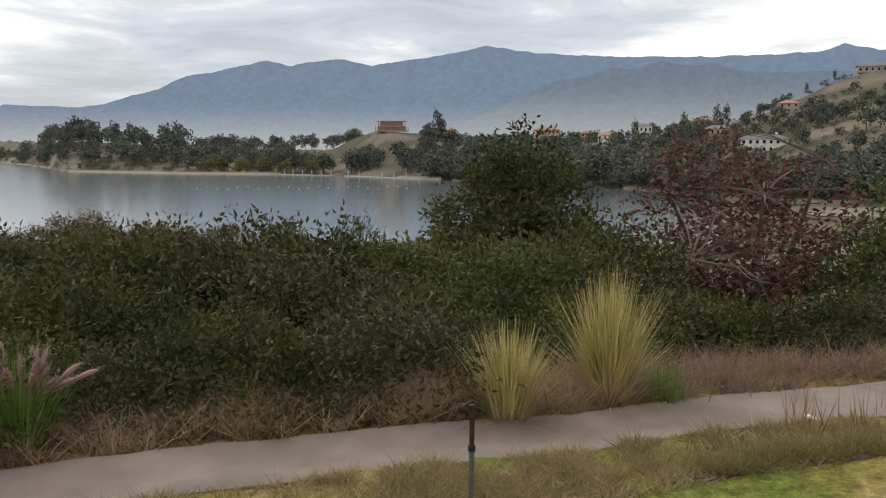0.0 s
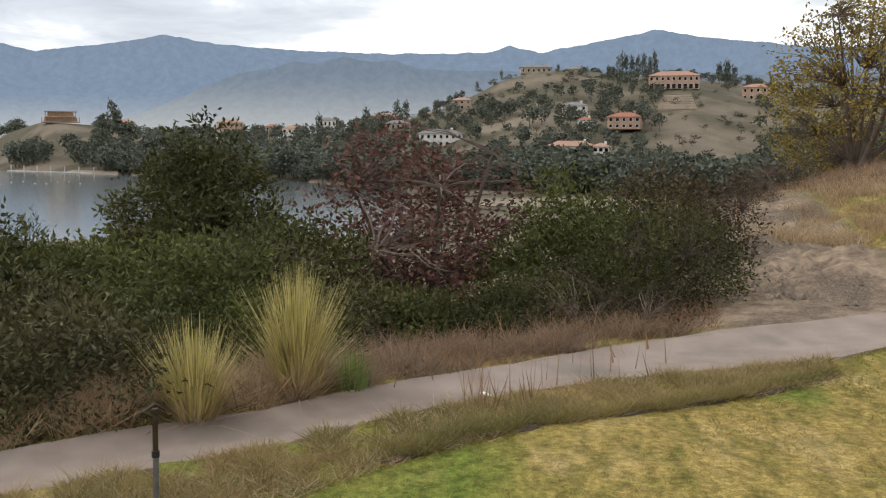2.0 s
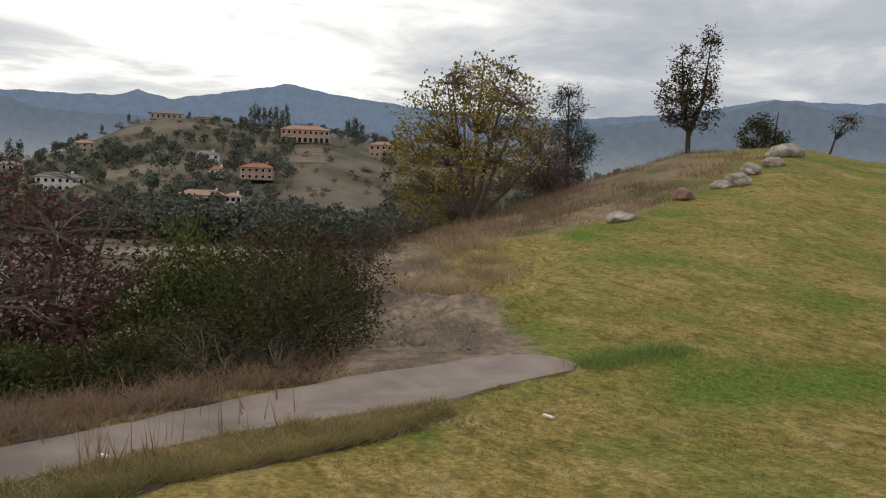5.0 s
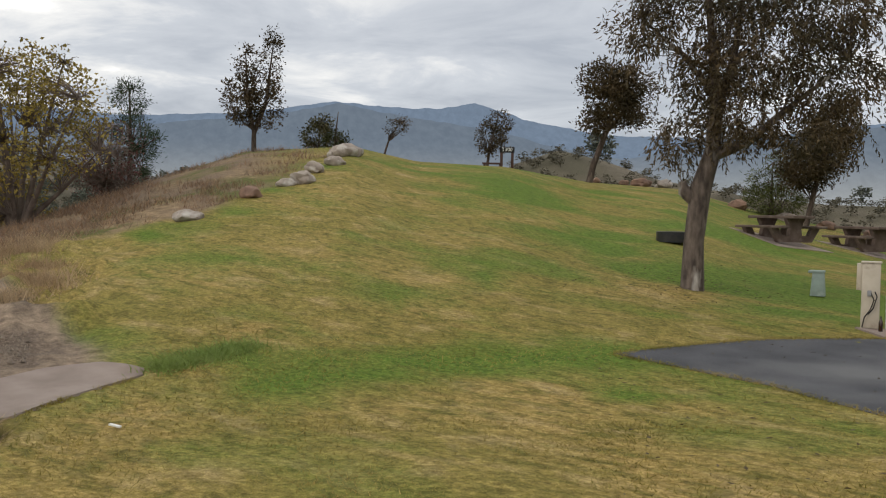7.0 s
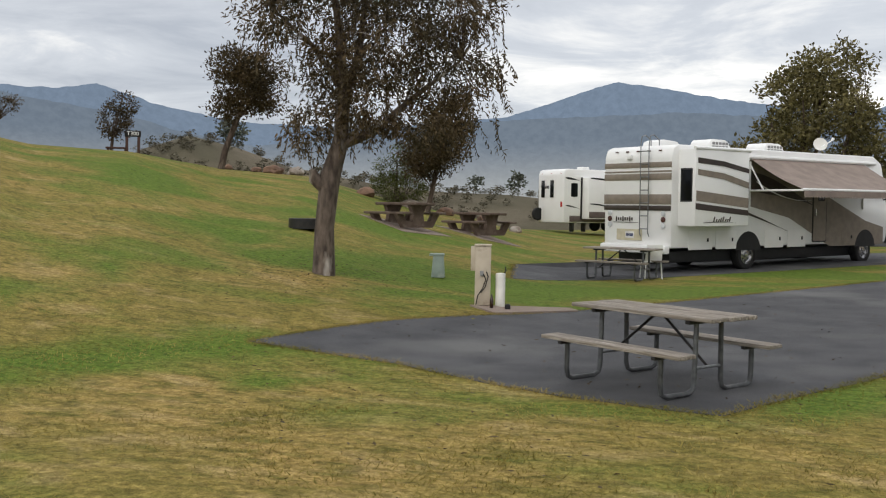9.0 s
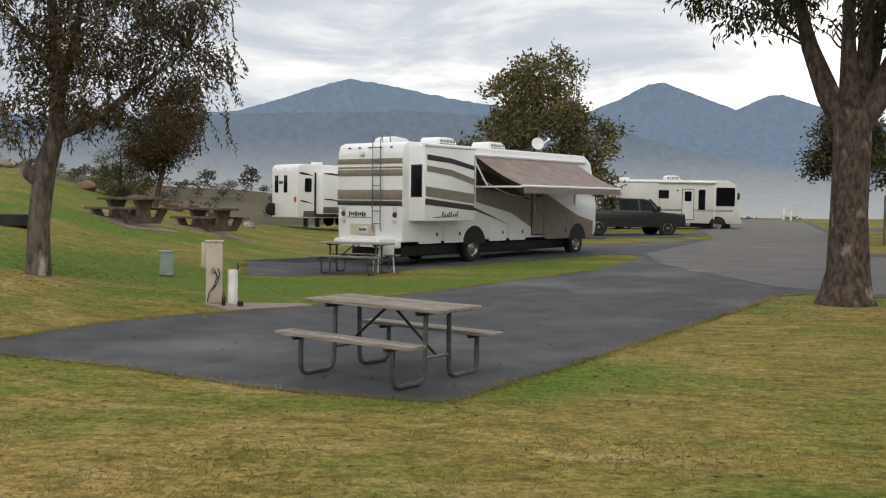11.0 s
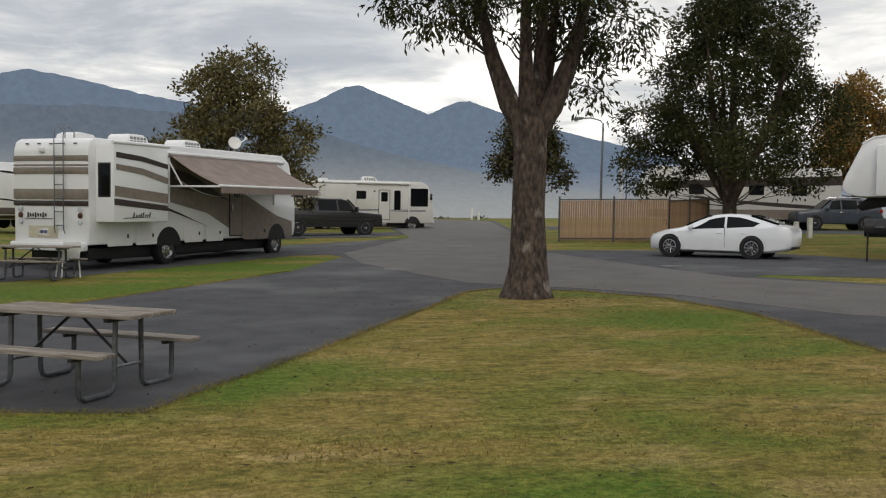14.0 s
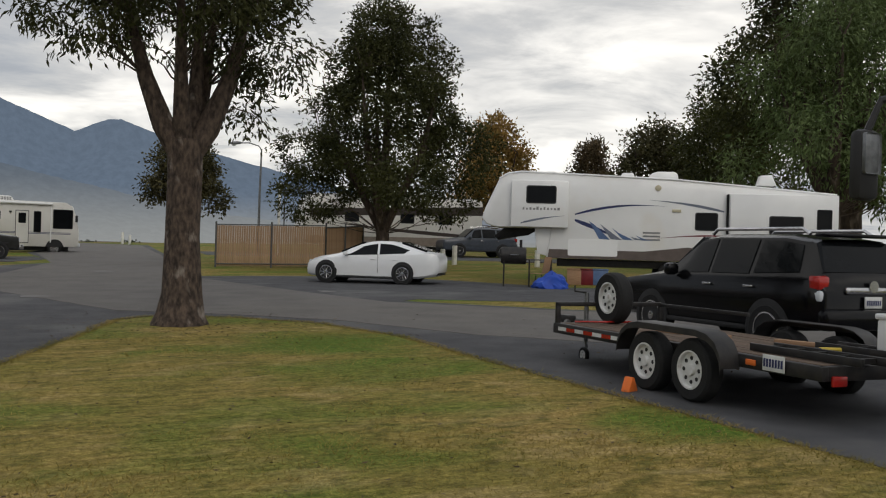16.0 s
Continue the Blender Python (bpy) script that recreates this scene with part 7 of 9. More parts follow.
def camp_trees():
    def round_tree(label, az, r, h, w, leaf_m, seed, trunk=1.6, n=420, leaf=(0.24, 0.12), droop=0.3, per=20, cr=0.3, up=-0.1, taper=0.45):
        b = [((0, 0, trunk + (h - trunk) * 0.45), (w * 0.62, w * 0.62, (h - trunk) * 0.42))]
        rg = random.Random(seed)
        b[0] = (b[0][0], (w * 0.46, w * 0.46, (h - trunk) * 0.36))
        # boughs reach out unevenly, less towards the top
        for k in range(17):
            a, s = k * 2.4 + rg.uniform(-0.4, 0.4), (k + rg.uniform(0, 1)) / 17
            o = w * rg.uniform(0.45, 0.72) * (1.0 - taper * s) * (0.75 + 0.25 * math.sin(math.pi * min(1, s + 0.25)))
            q = w * rg.uniform(0.16, 0.30) * (1.0 - 0.35 * taper * s)
            b.append(((math.cos(a) * o, math.sin(a) * o, trunk + (h - trunk) * (0.10 + 0.78 * s)), (q, q, q * rg.uniform(0.6, 0.95))))
        b.append(((rg.uniform(-0.15, 0.15) * w, 0, h * 0.90), (w * 0.17, w * 0.17, h * 0.10)))
        b.append(((rg.uniform(-0.3, 0.3) * w, rg.uniform(-0.2, 0.2) * w, h * 0.82), (w * 0.2, w * 0.2, h * 0.11)))
        st = [([(0, 0, -0.4), (0, 0, trunk), (0.1, 0, h * 0.8)], [0.03 * h, 0.024 * h, 0.03])]
        for k in range(5):
            a = k * 1.3 + seed
            st.append(([(0, 0, trunk), (math.cos(a) * w * 0.3, math.sin(a) * w * 0.3, trunk + (h - trunk) * 0.35), (math.cos(a) * w * 0.42, math.sin(a) * w * 0.42, trunk + (h - trunk) * 0.65)], [0.016 * h, 0.011 * h, 0.02]))
        return plant("tree", label, "tree", at(az, r, up), st, b, n, per, cr, leaf, leaf_m, bark_dark, seed, droop=droop, twigs=80, twig_r=0.015)
    round_tree("rounded olive-brown tree behind the motorhome", -4.9, 50, 9.5, 5.6, leaf_oak, 81, 1.6, 620, per=30, cr=0.25, taper=0.3)
    round_tree("rounded brown-green tree behind the fence", 12.4, 47, 6.5, 2.5, leaf_olive, 82, 2.7, 420, (0.18, 0.09), 0.4, cr=0.2, per=26)
    round_tree("tall dense dark green tree behind the fence", 24.0, 44, 12.4, 7.0, leaf_dark, 83, 1.6, 1500, (0.20, 0.09), per=32, cr=0.22, taper=0.38)
    round_tree("autumn tree with orange leaves", 30.6, 72, 10.5, 5.2, leaf_orange, 84, 2.0, 600, (0.3, 0.16))
    round_tree("slim grey-green tree behind the trailer", 36.2, 75, 9.2, 2.6, leaf_euc, 85, 3.0, 360, (0.28, 0.12))
    round_tree("grey-green tree behind the trailer", 40.0, 62, 9.0, 4.6, leaf_olive, 86, 2.0, 720, (0.26, 0.12))
    round_tree("broad tall tree behind the trailer", 44.0, 60, 11.0, 5.6, leaf_green, 87, 2.0, 900, (0.26, 0.13))
    round_tree("weeping pepper tree with soft green leaves", 49.5, 38, 12.0, 5.4, leaf_pepper, 88, 2.5, 1000, (0.26, 0.07), 1.2)
    round_tree("tall dark conifer-like tree at the camp edge", 50.4, 47, 22, 9.6, leaf_dark, 89, 2.5, 2100, (0.28, 0.11), 0.6, per=26)
    round_tree("dark green tree beside the camp lane", 56.5, 42, 12, 5.0, leaf_dark, 90, 2.5, 700, (0.26, 0.1), 0.5)


camp_trees()


# ---- grasses ----
def blades(name, label, xy, h, w, lean, material, rng, kind="stuff", base=-0.01, parent=None, category="grass"):
    """Single pointed blades on the ground."""
    n = len(xy)
    z = land_z(xy[:, 0], xy[:, 1]) + base
    p = np.column_stack([xy, z])
    H = (h[0] + (h[1] - h[0]) * rng.uniform(0, 1, (n, 1)) ** 1.5)
    a = rng.uniform(0, math.tau, n)
    side = np.column_stack([np.cos(a), np.sin(a), np.zeros(n)]) * w * rng.uniform(0.7, 1.4, (n, 1))
    tip = p + np.column_stack([rng.normal(0, lean, (n, 2)), np.ones(n)]) * H
    ob = quick_mesh(name, np.stack([p - side, p + side, tip], 1), 3, material, parent)
    return tagged(ob, label, category, kind=kind)


def polar(rng, n, a0, a1, r0, r1, power=1.0):
    a = np.radians(rng.uniform(a0, a1, n))
    s = rng.uniform(0, 1, n) ** power
    r = r0 + (r1 - r0) * s
    return np.column_stack([r * np.sin(a), r * np.cos(a)])


straw_blades = leaf_mat("straw_blades", (0.46, 0.345, 0.21), (0.31, 0.21, 0.12), 0.3, 0.4)
dull_straw = leaf_mat("dull_straw_blades", (0.29, 0.215, 0.155), (0.17, 0.122, 0.088), 0.3, 0.4)
rust_blades = leaf_mat("rusty_weeds", (0.21, 0.122, 0.075), (0.31, 0.205, 0.12), 0.35, 0.4)
olive_blades = leaf_mat("rough_grass_blades", (0.165, 0.150, 0.048), (0.33, 0.25, 0.105), 0.35, 0.4)
gold_blades = leaf_mat("golden_green_blades", (0.52, 0.42, 0.19), (0.33, 0.31, 0.095), 0.38, 0.35)
green_blades = leaf_mat("fresh_green_blades", (0.13, 0.21, 0.045), (0.21, 0.27, 0.07), 0.3, 0.35)
turf_blades = leaf_mat("turf_blades", (0.17, 0.155, 0.032), (0.36, 0.27, 0.085), 0.35, 0.45)
plume_m = mat("pinkish_plumes", (0.34, 0.235, 0.20), 0.95, color2=(0.25, 0.16, 0.135), scale=6, island=0.2)


# dark brown holds both the soil and the shade of the crevice
soil_shade_m = mat("soil_with_crevice_shade", (0.085, 0.055, 0.036), 0.95, color2=(0.04, 0.027, 0.018), scale=9, bump=0.8, bump_scale=60)
clod_m = mat("dry_clods", (0.27, 0.22, 0.17), 0.95, color2=(0.15, 0.118, 0.09), scale=6, bump=0.4, bump_scale=40)


def grasses():
    rng = np.random.default_rng(5)
    lawn = np.concatenate([polar(rng, 60000, -122, 55, 3.6, 9, 0.8), polar(rng, 60000, -80, 52, 8.5, 17, 0.8)])
    a, r = np.degrees(np.arctan2(lawn[:, 0], lawn[:, 1])), np.hypot(lawn[:, 0], lawn[:, 1])
    lawn = lawn[~paved(lawn[:, 0], lawn[:, 1]) & ~on_path(lawn[:, 0], lawn[:, 1], 0.05) & ~((a < -64) & (r > ip(a, tuple((p[0], p[1]) for p in PATH)) - 0.2))]
    blades("lawn_grass", "short mown lawn grass, green and straw mixed", lawn, (0.02, 0.05), 0.005, 1.1, turf_blades, rng)

    # turf creeping over the edge of the asphalt
    rim = []
    for (x0, y0), (x1, y1) in zip(PAVED, PAVED[1:] + PAVED[:1]):
        d = math.hypot(x1 - x0, y1 - y0)
        if max(math.hypot(x0, y0), math.hypot(x1, y1)) < 27:
            s = rng.uniform(0, 1, (int(d * 420), 1))
            off = rng.normal(0, 0.055, (len(s), 1)) + 0.06 * np.array([[noise.noise(Vector(((x0 + (x1 - x0) * q) * 1.3, (y0 + (y1 - y0) * q) * 1.3, 7)))] for q in s[:, 0]])
            rim.append(np.column_stack([x0 + (x1 - x0) * s[:, 0], y0 + (y1 - y0) * s[:, 0]]) + off * np.array([(y1 - y0) / d, -(x1 - x0) / d]))
    blades("asphalt_edge_grass", "lawn grass creeping over the asphalt's edge", np.concatenate(rim), (0.02, 0.06), 0.006, 1.2, turf_blades, rng)

    def band(n, a0, a1, off0, off1, k, lo=-0.75, hi=0.15):
        a = rng.uniform(a0, a1, n)
        r = np.interp(a, [p[0] for p in PATH], [p[k] for p in PATH]) + rng.uniform(off0, off1, n)
        r = np.where((k == 2) & (a < -114), r - np.maximum(r - np.interp(a, [p[0] for p in PATH], [p[2] for p in PATH]) - 0.5, 0) * 0.8, r)
        clump = np.array([noise.noise(Vector((x * 0.5, y * 1.7, 3))) for x, y in zip(a, r)])
        keep = clump > rng.uniform(lo, hi, n)
        a, r = np.radians(a[keep]), r[keep]
        return np.column_stack([r * np.sin(a), r * np.cos(a)])
    blades("verge_grass", "rough uncut grass along the path's edge", band(54000, -147, -73, -1.2, 0.03, 1, -0.6, 0.3), (0.02, 0.08), 0.005, 0.9, olive_blades, rng)
    blades("verge_tussocks", "taller tussocks along the path's edge", band(60000, -147, -72, -1.0, 0.02, 1, -0.1, 0.4), (0.03, 0.125), 0.005, 1.1, olive_blades, rng)
    blades("verge_straw", "dead straw along the path's edge", band(48000, -147, -72, -1.2, 0.05, 1, -0.35, 0.35), (0.02, 0.10), 0.005, 1.5, straw_blades, rng)
    blades("edge_grass", "ragged lawn grass creeping over the path's end", band(1500, -73.5, -65, -0.12, 0.06, 1, -0.4, 0.4), (0.01, 0.05), 0.005, 1.2, turf_blades, rng)
    blades("dry_weeds", "dry straw-coloured weeds beyond the path", band(34000, -147, -100, 0.03, 1.5, 2, -0.35, 0.3), (0.06, 0.34), 0.005, 0.85, straw_blades, rng)
    blades("rusty_weeds", "rusty-brown dead weeds beyond the path", band(9000, -147, -78, 0.1, 1.5, 2), (0.08, 0.36), 0.006, 0.9, rust_blades, rng)
    blades("brush_weeds", "dull grey-brown dead weeds below the shrubs", band(26000, -104, -80, 0.05, 1.6, 2, -0.15, 0.4), (0.04, 0.22), 0.005, 1.4, dull_straw, rng)
    bank = polar(rng, 120000, -84, -52, 14, 46)
    a, r = np.degrees(np.arctan2(bank[:, 0], bank[:, 1])), np.hypot(bank[:, 0], bank[:, 1])
    lim = ip(a, ((-90, 13), (-84, 14), (-80, 17), (-77, 22), (-74, 24), (-71, 23.5), (-66, 24.5), (-62.3, 25.6), (-58.7, 27.6), (-56.5, 30), (-53.5, 36), (-51, 45)))
    clump = np.array([noise.fractal(Vector((x * 0.45, y * 0.45, 8)), 0.8, 2.0, 4) for x, y in bank])
    steep = np.clip((-56 - a) / 10, 0, 1)
    kept = (r > lim + 0.3) & (clump > rng.uniform(0.2, 0.95, len(bank)) - 0.65 * steep)
    bank, clump = bank[kept], clump[kept]
    rust = rng.uniform(0, 1, len(bank)) < 0.45
    blades("bank_grass", "clumps of dry straw grass on the bank", bank[~rust], (0.05, 0.26), 0.009, 0.6, dull_straw, rng)
    blades("bank_weeds", "rusty dead weeds on the bank", bank[rust], (0.06, 0.32), 0.010, 0.6, rust_blades, rng)
    tuft = np.concatenate([np.array([r0 * math.sin(radians(a0)), r0 * math.cos(radians(a0))]) + rng.normal(0, 0.28, (260, 2)) for a0, r0 in zip(rng.uniform(-75, -69, 34), rng.uniform(17.5, 26, 34))])
    blades("straw_tufts", "low straw tufts on the lawn's broken edge", tuft, (0.08, 0.26), 0.009, 0.7, straw_blades, rng)
    # crumbled clods and pebbles on the bare cut
    spot = polar(rng, 2600, -83, -70.5, 12.7, 19)
    mid = np.column_stack([spot, land_z(spot[:, 0], spot[:, 1]) + 0.02])
    grow = (0.010 + 0.05 * rng.uniform(0, 1, (len(spot), 1, 1)) ** 5) * rng.uniform(0.7, 1.3, (len(spot), 4, 1))
    tet = np.array([(1, 0, -0.5), (-0.6, 0.8, -0.5), (-0.5, -0.9, -0.5), (0.1, 0, 0.8)])
    turn = rng.uniform(0, math.tau, len(spot))
    cs, sn = np.cos(turn)[:, None], np.sin(turn)[:, None]
    shape = np.stack([tet[:, 0] * cs - tet[:, 1] * sn, tet[:, 0] * sn + tet[:, 1] * cs, np.broadcast_to(tet[:, 2], (len(spot), 4))], -1)
    pts = mid[:, None, :] + shape * grow
    faces = pts[:, [0, 1, 3, 1, 2, 3, 2, 0, 3]]
    tagged(quick_mesh("earth_clods", faces, 3, clod_m), "crumbled clods and pebbles on the bare earth cut", "clods", kind="stuff")
    # crumbled soil where the lawn's edge has broken away, the crevice's shade put into its dark colour, with a fringe
    # of grass over it
    lip = ((-98, 5.95), (-94, 6.33), (-90, 6.72), (-85, 7.05), (-81.3, 7.42), (-78.2, 7.78), (-74.5, 8.38), (-71.7, 9.13))
    az = np.arange(-98, -71.7, 0.35)
    mid = np.interp(az, [p[0] for p in lip], [p[1] for p in lip])
    wob = np.array([noise.noise(Vector((q * 0.35, 4, 0))) for q in az])
    wide = np.maximum(0.004, 0.05 + 0.20 * np.array([noise.noise(Vector((q * 0.5, 1, 6))) for q in az]))
    rows = []
    for q, rr, ww, dd in zip(np.radians(az), mid, wide, wob):
        for s, up in ((-1, -0.02), (-0.4, 0.016), (0.3, 0.022), (1, -0.02)):
            x, y = (rr + 0.12 * dd + s * ww) * math.sin(q), (rr + 0.12 * dd + s * ww) * math.cos(q)
            rows.append((x, y, ground_z(x, y) + up + 0.012 * noise.noise(Vector((x * 9, y * 9, 0)))))
    tagged(mesh_ob("soil_crevice_strip", rows, grid_faces(len(az), 4), soil_shade_m, smooth=True), "crumbled soil strip darkened as the shaded crevice along the lawn's broken edge", "soil", kind="structure")
    q = rng.uniform(-98, -71.7, 16000)
    rr = np.interp(q, [p[0] for p in lip], [p[1] for p in lip]) + 0.12 * np.interp(q, az, wob) + np.interp(q, az, wide) + rng.uniform(-0.03, 0.22, 16000)
    q = np.radians(q)
    blades("edge_tussocks", "matted grass along the lawn's broken edge", np.column_stack([rr * np.sin(q), rr * np.cos(q)]), (0.03, 0.12), 0.005, 1.0, olive_blades, rng)
    dip = np.concatenate([np.array([r0 * math.sin(radians(a0)), r0 * math.cos(radians(a0))]) + rng.normal(0, s0, (900, 2)) for a0, r0, s0 in ((-63.2, 11.9, 0.16), (-62.0, 12.1, 0.2), (-60.6, 12.3, 0.22), (-59.2, 12.6, 0.18))])
    blades("dip_tussocks", "low dark tussocks in the dip beyond the path's end", dip, (0.03, 0.14), 0.006, 1.0, green_blades, rng)
    thin = polar(rng, 60, -100, -78, 8.0, 10.5)
    blades("seed_stalks", "thin dead stalks beside the path", np.concatenate([thin, polar(rng, 40, -93, -88, 7.2, 7.7)]), (0.25, 0.5), 0.006, 0.2, rust_blades, rng)


grasses()


def fountain_grass(label, az, r, h, n, material, seed, plumes=0, spread=0.42, skirt=0):
    rng = np.random.default_rng(seed)
    p = place(az, r, -0.03)
    t = thing("fountain_grass", label, "ornamental grass", "fountain grasses", pose(*p))
    for name, cnt, hh, out, mt in (("blades", n, h, spread * 1.1, material), ("dead_skirt", skirt, h * 0.45, spread * 2.2, straw_blades)):
        if not cnt:
            continue
        a = rng.uniform(0, math.tau, cnt)
        d = np.column_stack([np.cos(a), np.sin(a), np.zeros(cnt)])
        s = rng.uniform(0.0, 1, (cnt, 1)) ** 1.1
        s = np.where(rng.uniform(0, 1, (cnt, 1)) < 0.14, s * 1.9, s)
        H = hh * rng.uniform(0.30, 1.2, (cnt, 1)) * (1 - 0.22 * s)
        base = d * rng.uniform(0, 0.16, (cnt, 1))
        p0, p1 = base, base + d * out * s * 0.4 * H / hh + np.array([0, 0, 1.0]) * H * 0.55
        p2 = base + d * out * s * 1.0 * H / hh + np.array([0, 0, 1.0]) * H
        w = np.column_stack([-np.sin(a), np.cos(a), np.zeros(cnt)]) * 0.0042
        q = np.concatenate([np.stack([p0 - w, p0 + w, p1 + w * 0.8, p1 - w * 0.8], 1), np.stack([p1 - w * 0.8, p1 + w * 0.8, p2 + w * 0.15, p2 - w * 0.15], 1)])
        quick_mesh(name, q, 4, mt, t)
    for k in range(plumes):
        a, lean = rng.uniform(0, math.tau), rng.uniform(0.15, 0.75)
        b = Vector((math.cos(a) * 0.1, math.sin(a) * 0.1, h * 0.55))
        e = Vector((math.cos(a) * lean * 0.9, math.sin(a) * lean * 0.9, h * rng.uniform(0.95, 1.25)))
        pts = [b.lerp(e, s) + Vector((0, 0, -0.12 * s * s * lean)) for s in (0, 0.3, 0.6, 0.75, 0.9, 1.0)]
        bm = tube(pts, [0.003, 0.003, 0.010, 0.021, 0.017, 0.003], 6)
        part("plume", bm, plume_m, t, "pinkish feathery plume")
        L = pts[-1] - pts[2]
        m = 160
        s = rng.uniform(0, 1, (m, 1))
        pos = np.array(pts[2]) + s * np.array(L)
        dr = unit(rng.normal(0, 1, (m, 3)) + np.array(L.normalized()) * 0.8)
        sd = unit(np.cross(dr, rng.normal(0, 1, (m, 3)))) * 0.002
        quick_mesh("bristles", np.stack([pos - sd, pos + sd, pos + dr * 0.05], 1), 3, plume_m, t)
    return t


fountain_grass("tall golden-green fountain grass clump beside the path", -102.8, 7.95, 0.98, 1500, gold_blades, 3, 0, 0.50, 700)
fountain_grass("smaller golden-green fountain grass clump beside the path", -108.8, 7.35, 0.70, 1100, gold_blades, 4, 0, 0.44, 450)
fountain_grass("fresh green fountain grass with pinkish plumes", -136.6, 7.0, 0.66, 1300, green_blades, 5, 20, 0.42, 120)
fountain_grass("low tuft of fresh green grass beside the path", -99.6, 8.05, 0.36, 300, green_blades, 6, 0, 0.12, 0)

# ---- camp furniture ----
def picnic_table(m, label, weathered=True):
    """Board top and two benches on bent steel-tube legs."""
    t = thing("picnic_table", label, "picnic table", "timber picnic tables", m)
    L = 1.83
    rg = random.Random(6)
    for k in range(5):
        part("top_board", box(L + rg.uniform(-0.03, 0.03), 0.138, 0.04, (rg.uniform(-0.01, 0.01), -0.29 + k * 0.145, 0.755 + rg.uniform(-0.003, 0.003)), 0.008), grey_wood, t)
    for s in (1, -1):
        for k in range(2):
            part("bench_board", box(L, 0.125, 0.04, (rg.uniform(-0.02, 0.02), s * (0.62 + k * 0.13), 0.44), 0.008), grey_wood, t)
        for x in (-0.62, 0.62):
            # one bent tube: bench post, foot along the ground, post up to the top
            bm = tube([(x, s * 0.70, 0.42), (x, s * 0.70, 0.12), (x, s * 0.68, 0.05), (x, s * 0.62, 0.022), (x, s * 0.30, 0.022), (x, s * 0.23, 0.05), (x, s * 0.205, 0.12), (x, s * 0.19, 0.73)], 0.026, 10)
            part("leg", bm, leg_steel, t)
            part("bench_bracket", box(0.05, 0.26, 0.035, (x, s * 0.685, 0.405), 0.006), black_steel, t)
    for x in (-0.62, 0.62):
        part("top_bracket", box(0.06, 0.66, 0.045, (x, 0, 0.715), 0.008), black_steel, t)
        part("cross_bar", tube([(x, -0.20, 0.26), (x, 0.20, 0.26)], 0.016, 8), steel, t)
        part("brace", tube([(x, 0, 0.26), (0.05 * (1 if x > 0 else -1), 0, 0.715)], 0.015, 8), black_steel, t)
    part("brace_plate", box(0.2, 0.08, 0.012, (0, 0, 0.722), 0.003), black_steel, t)
    return t


pt = picnic_table(pose(-2.33, 9.93, ground_z(-2.33, 9.93) + 0.015, 0, 0, -27), "weathered grey wooden picnic table with bent steel legs on asphalt")
picnic_table(pose(-6.45, 23.5, ground_z(-6.45, 23.5) + 0.015, 0, 0, -8), "grey wooden picnic table beside the motorhome's rear")


def plastic_chair(m):
    t = thing("plastic_chair", "white moulded plastic chair behind the picnic table", "chair", m=m)
    part("seat", box(0.46, 0.44, 0.03, (0, 0, 0.43), 0.012), white_gel, t)
    part("backrest", prism([(-0.2, 0.44), (-0.17, 0.44), (-0.26, 0.85), (-0.31, 0.86)], 0.42, bevel=0.01), white_gel, t)
    for x in (-0.2, 0.2):
        for y in (-0.19, 0.19):
            part("leg", tube([(x * 1.15, y * 1.15, 0), (x, y, 0.42)], 0.02, 6), white_gel, t)


plastic_chair(rest(-5.9, 24.2, 120))

beige_box = mat("beige_painted_metal", (0.50, 0.44, 0.35), 0.6, color2=(0.42, 0.36, 0.28), scale=4, spot=(0.27, 0.22, 0.17), spot_scale=5, spot_at=0.66)
white_pvc = mat("white_plastic_post", (0.76, 0.75, 0.70), 0.5, spot=(0.55, 0.52, 0.45), spot_scale=6, spot_at=0.66)
green_box_m = mat("pale_green_utility_metal", (0.27, 0.33, 0.30), 0.6, spot=(0.36, 0.40, 0.37), spot_scale=5)
brown_conc = mat("brown_stained_concrete", (0.085, 0.058, 0.045), 0.9, color2=(0.13, 0.095, 0.075), scale=4, bump=0.4, spot=(0.18, 0.145, 0.12), spot_scale=3, spot_at=0.64)
rock_m = mat("pale_granite_boulder", (0.34, 0.29, 0.24), 0.95, color2=(0.20, 0.16, 0.13), scale=3, bump=0.9, bump_scale=9, spot=(0.46, 0.42, 0.37), spot_scale=2.2, spot_at=0.56)
rock_red = mat("reddish_boulder", (0.26, 0.16, 0.11), 0.95, color2=(0.15, 0.095, 0.07), scale=3, bump=0.8, bump_scale=9)
sign_brown = mat("brown_sign_wood", (0.075, 0.04, 0.03), 0.8, scale=5, stretch=(8, 8, 1), bump=0.3)
sign_black = mat("black_sign_board", (0.015, 0.014, 0.014), 0.6)
sign_white = mat("white_sign_paint", (0.75, 0.75, 0.73), 0.6)
blue_tarp_m = mat("blue_tarpaulin", (0.012, 0.05, 0.34), 0.4, color2=(0.02, 0.075, 0.42), scale=4, bump=0.3)
fence_slat = mat("tan_privacy_slats", (0.36, 0.235, 0.145), 0.85, color2=(0.29, 0.185, 0.11), scale=3, rand=0.09)
galv_dark = mat("dull_fence_steel", (0.13, 0.13, 0.13), 0.6, 0.5)


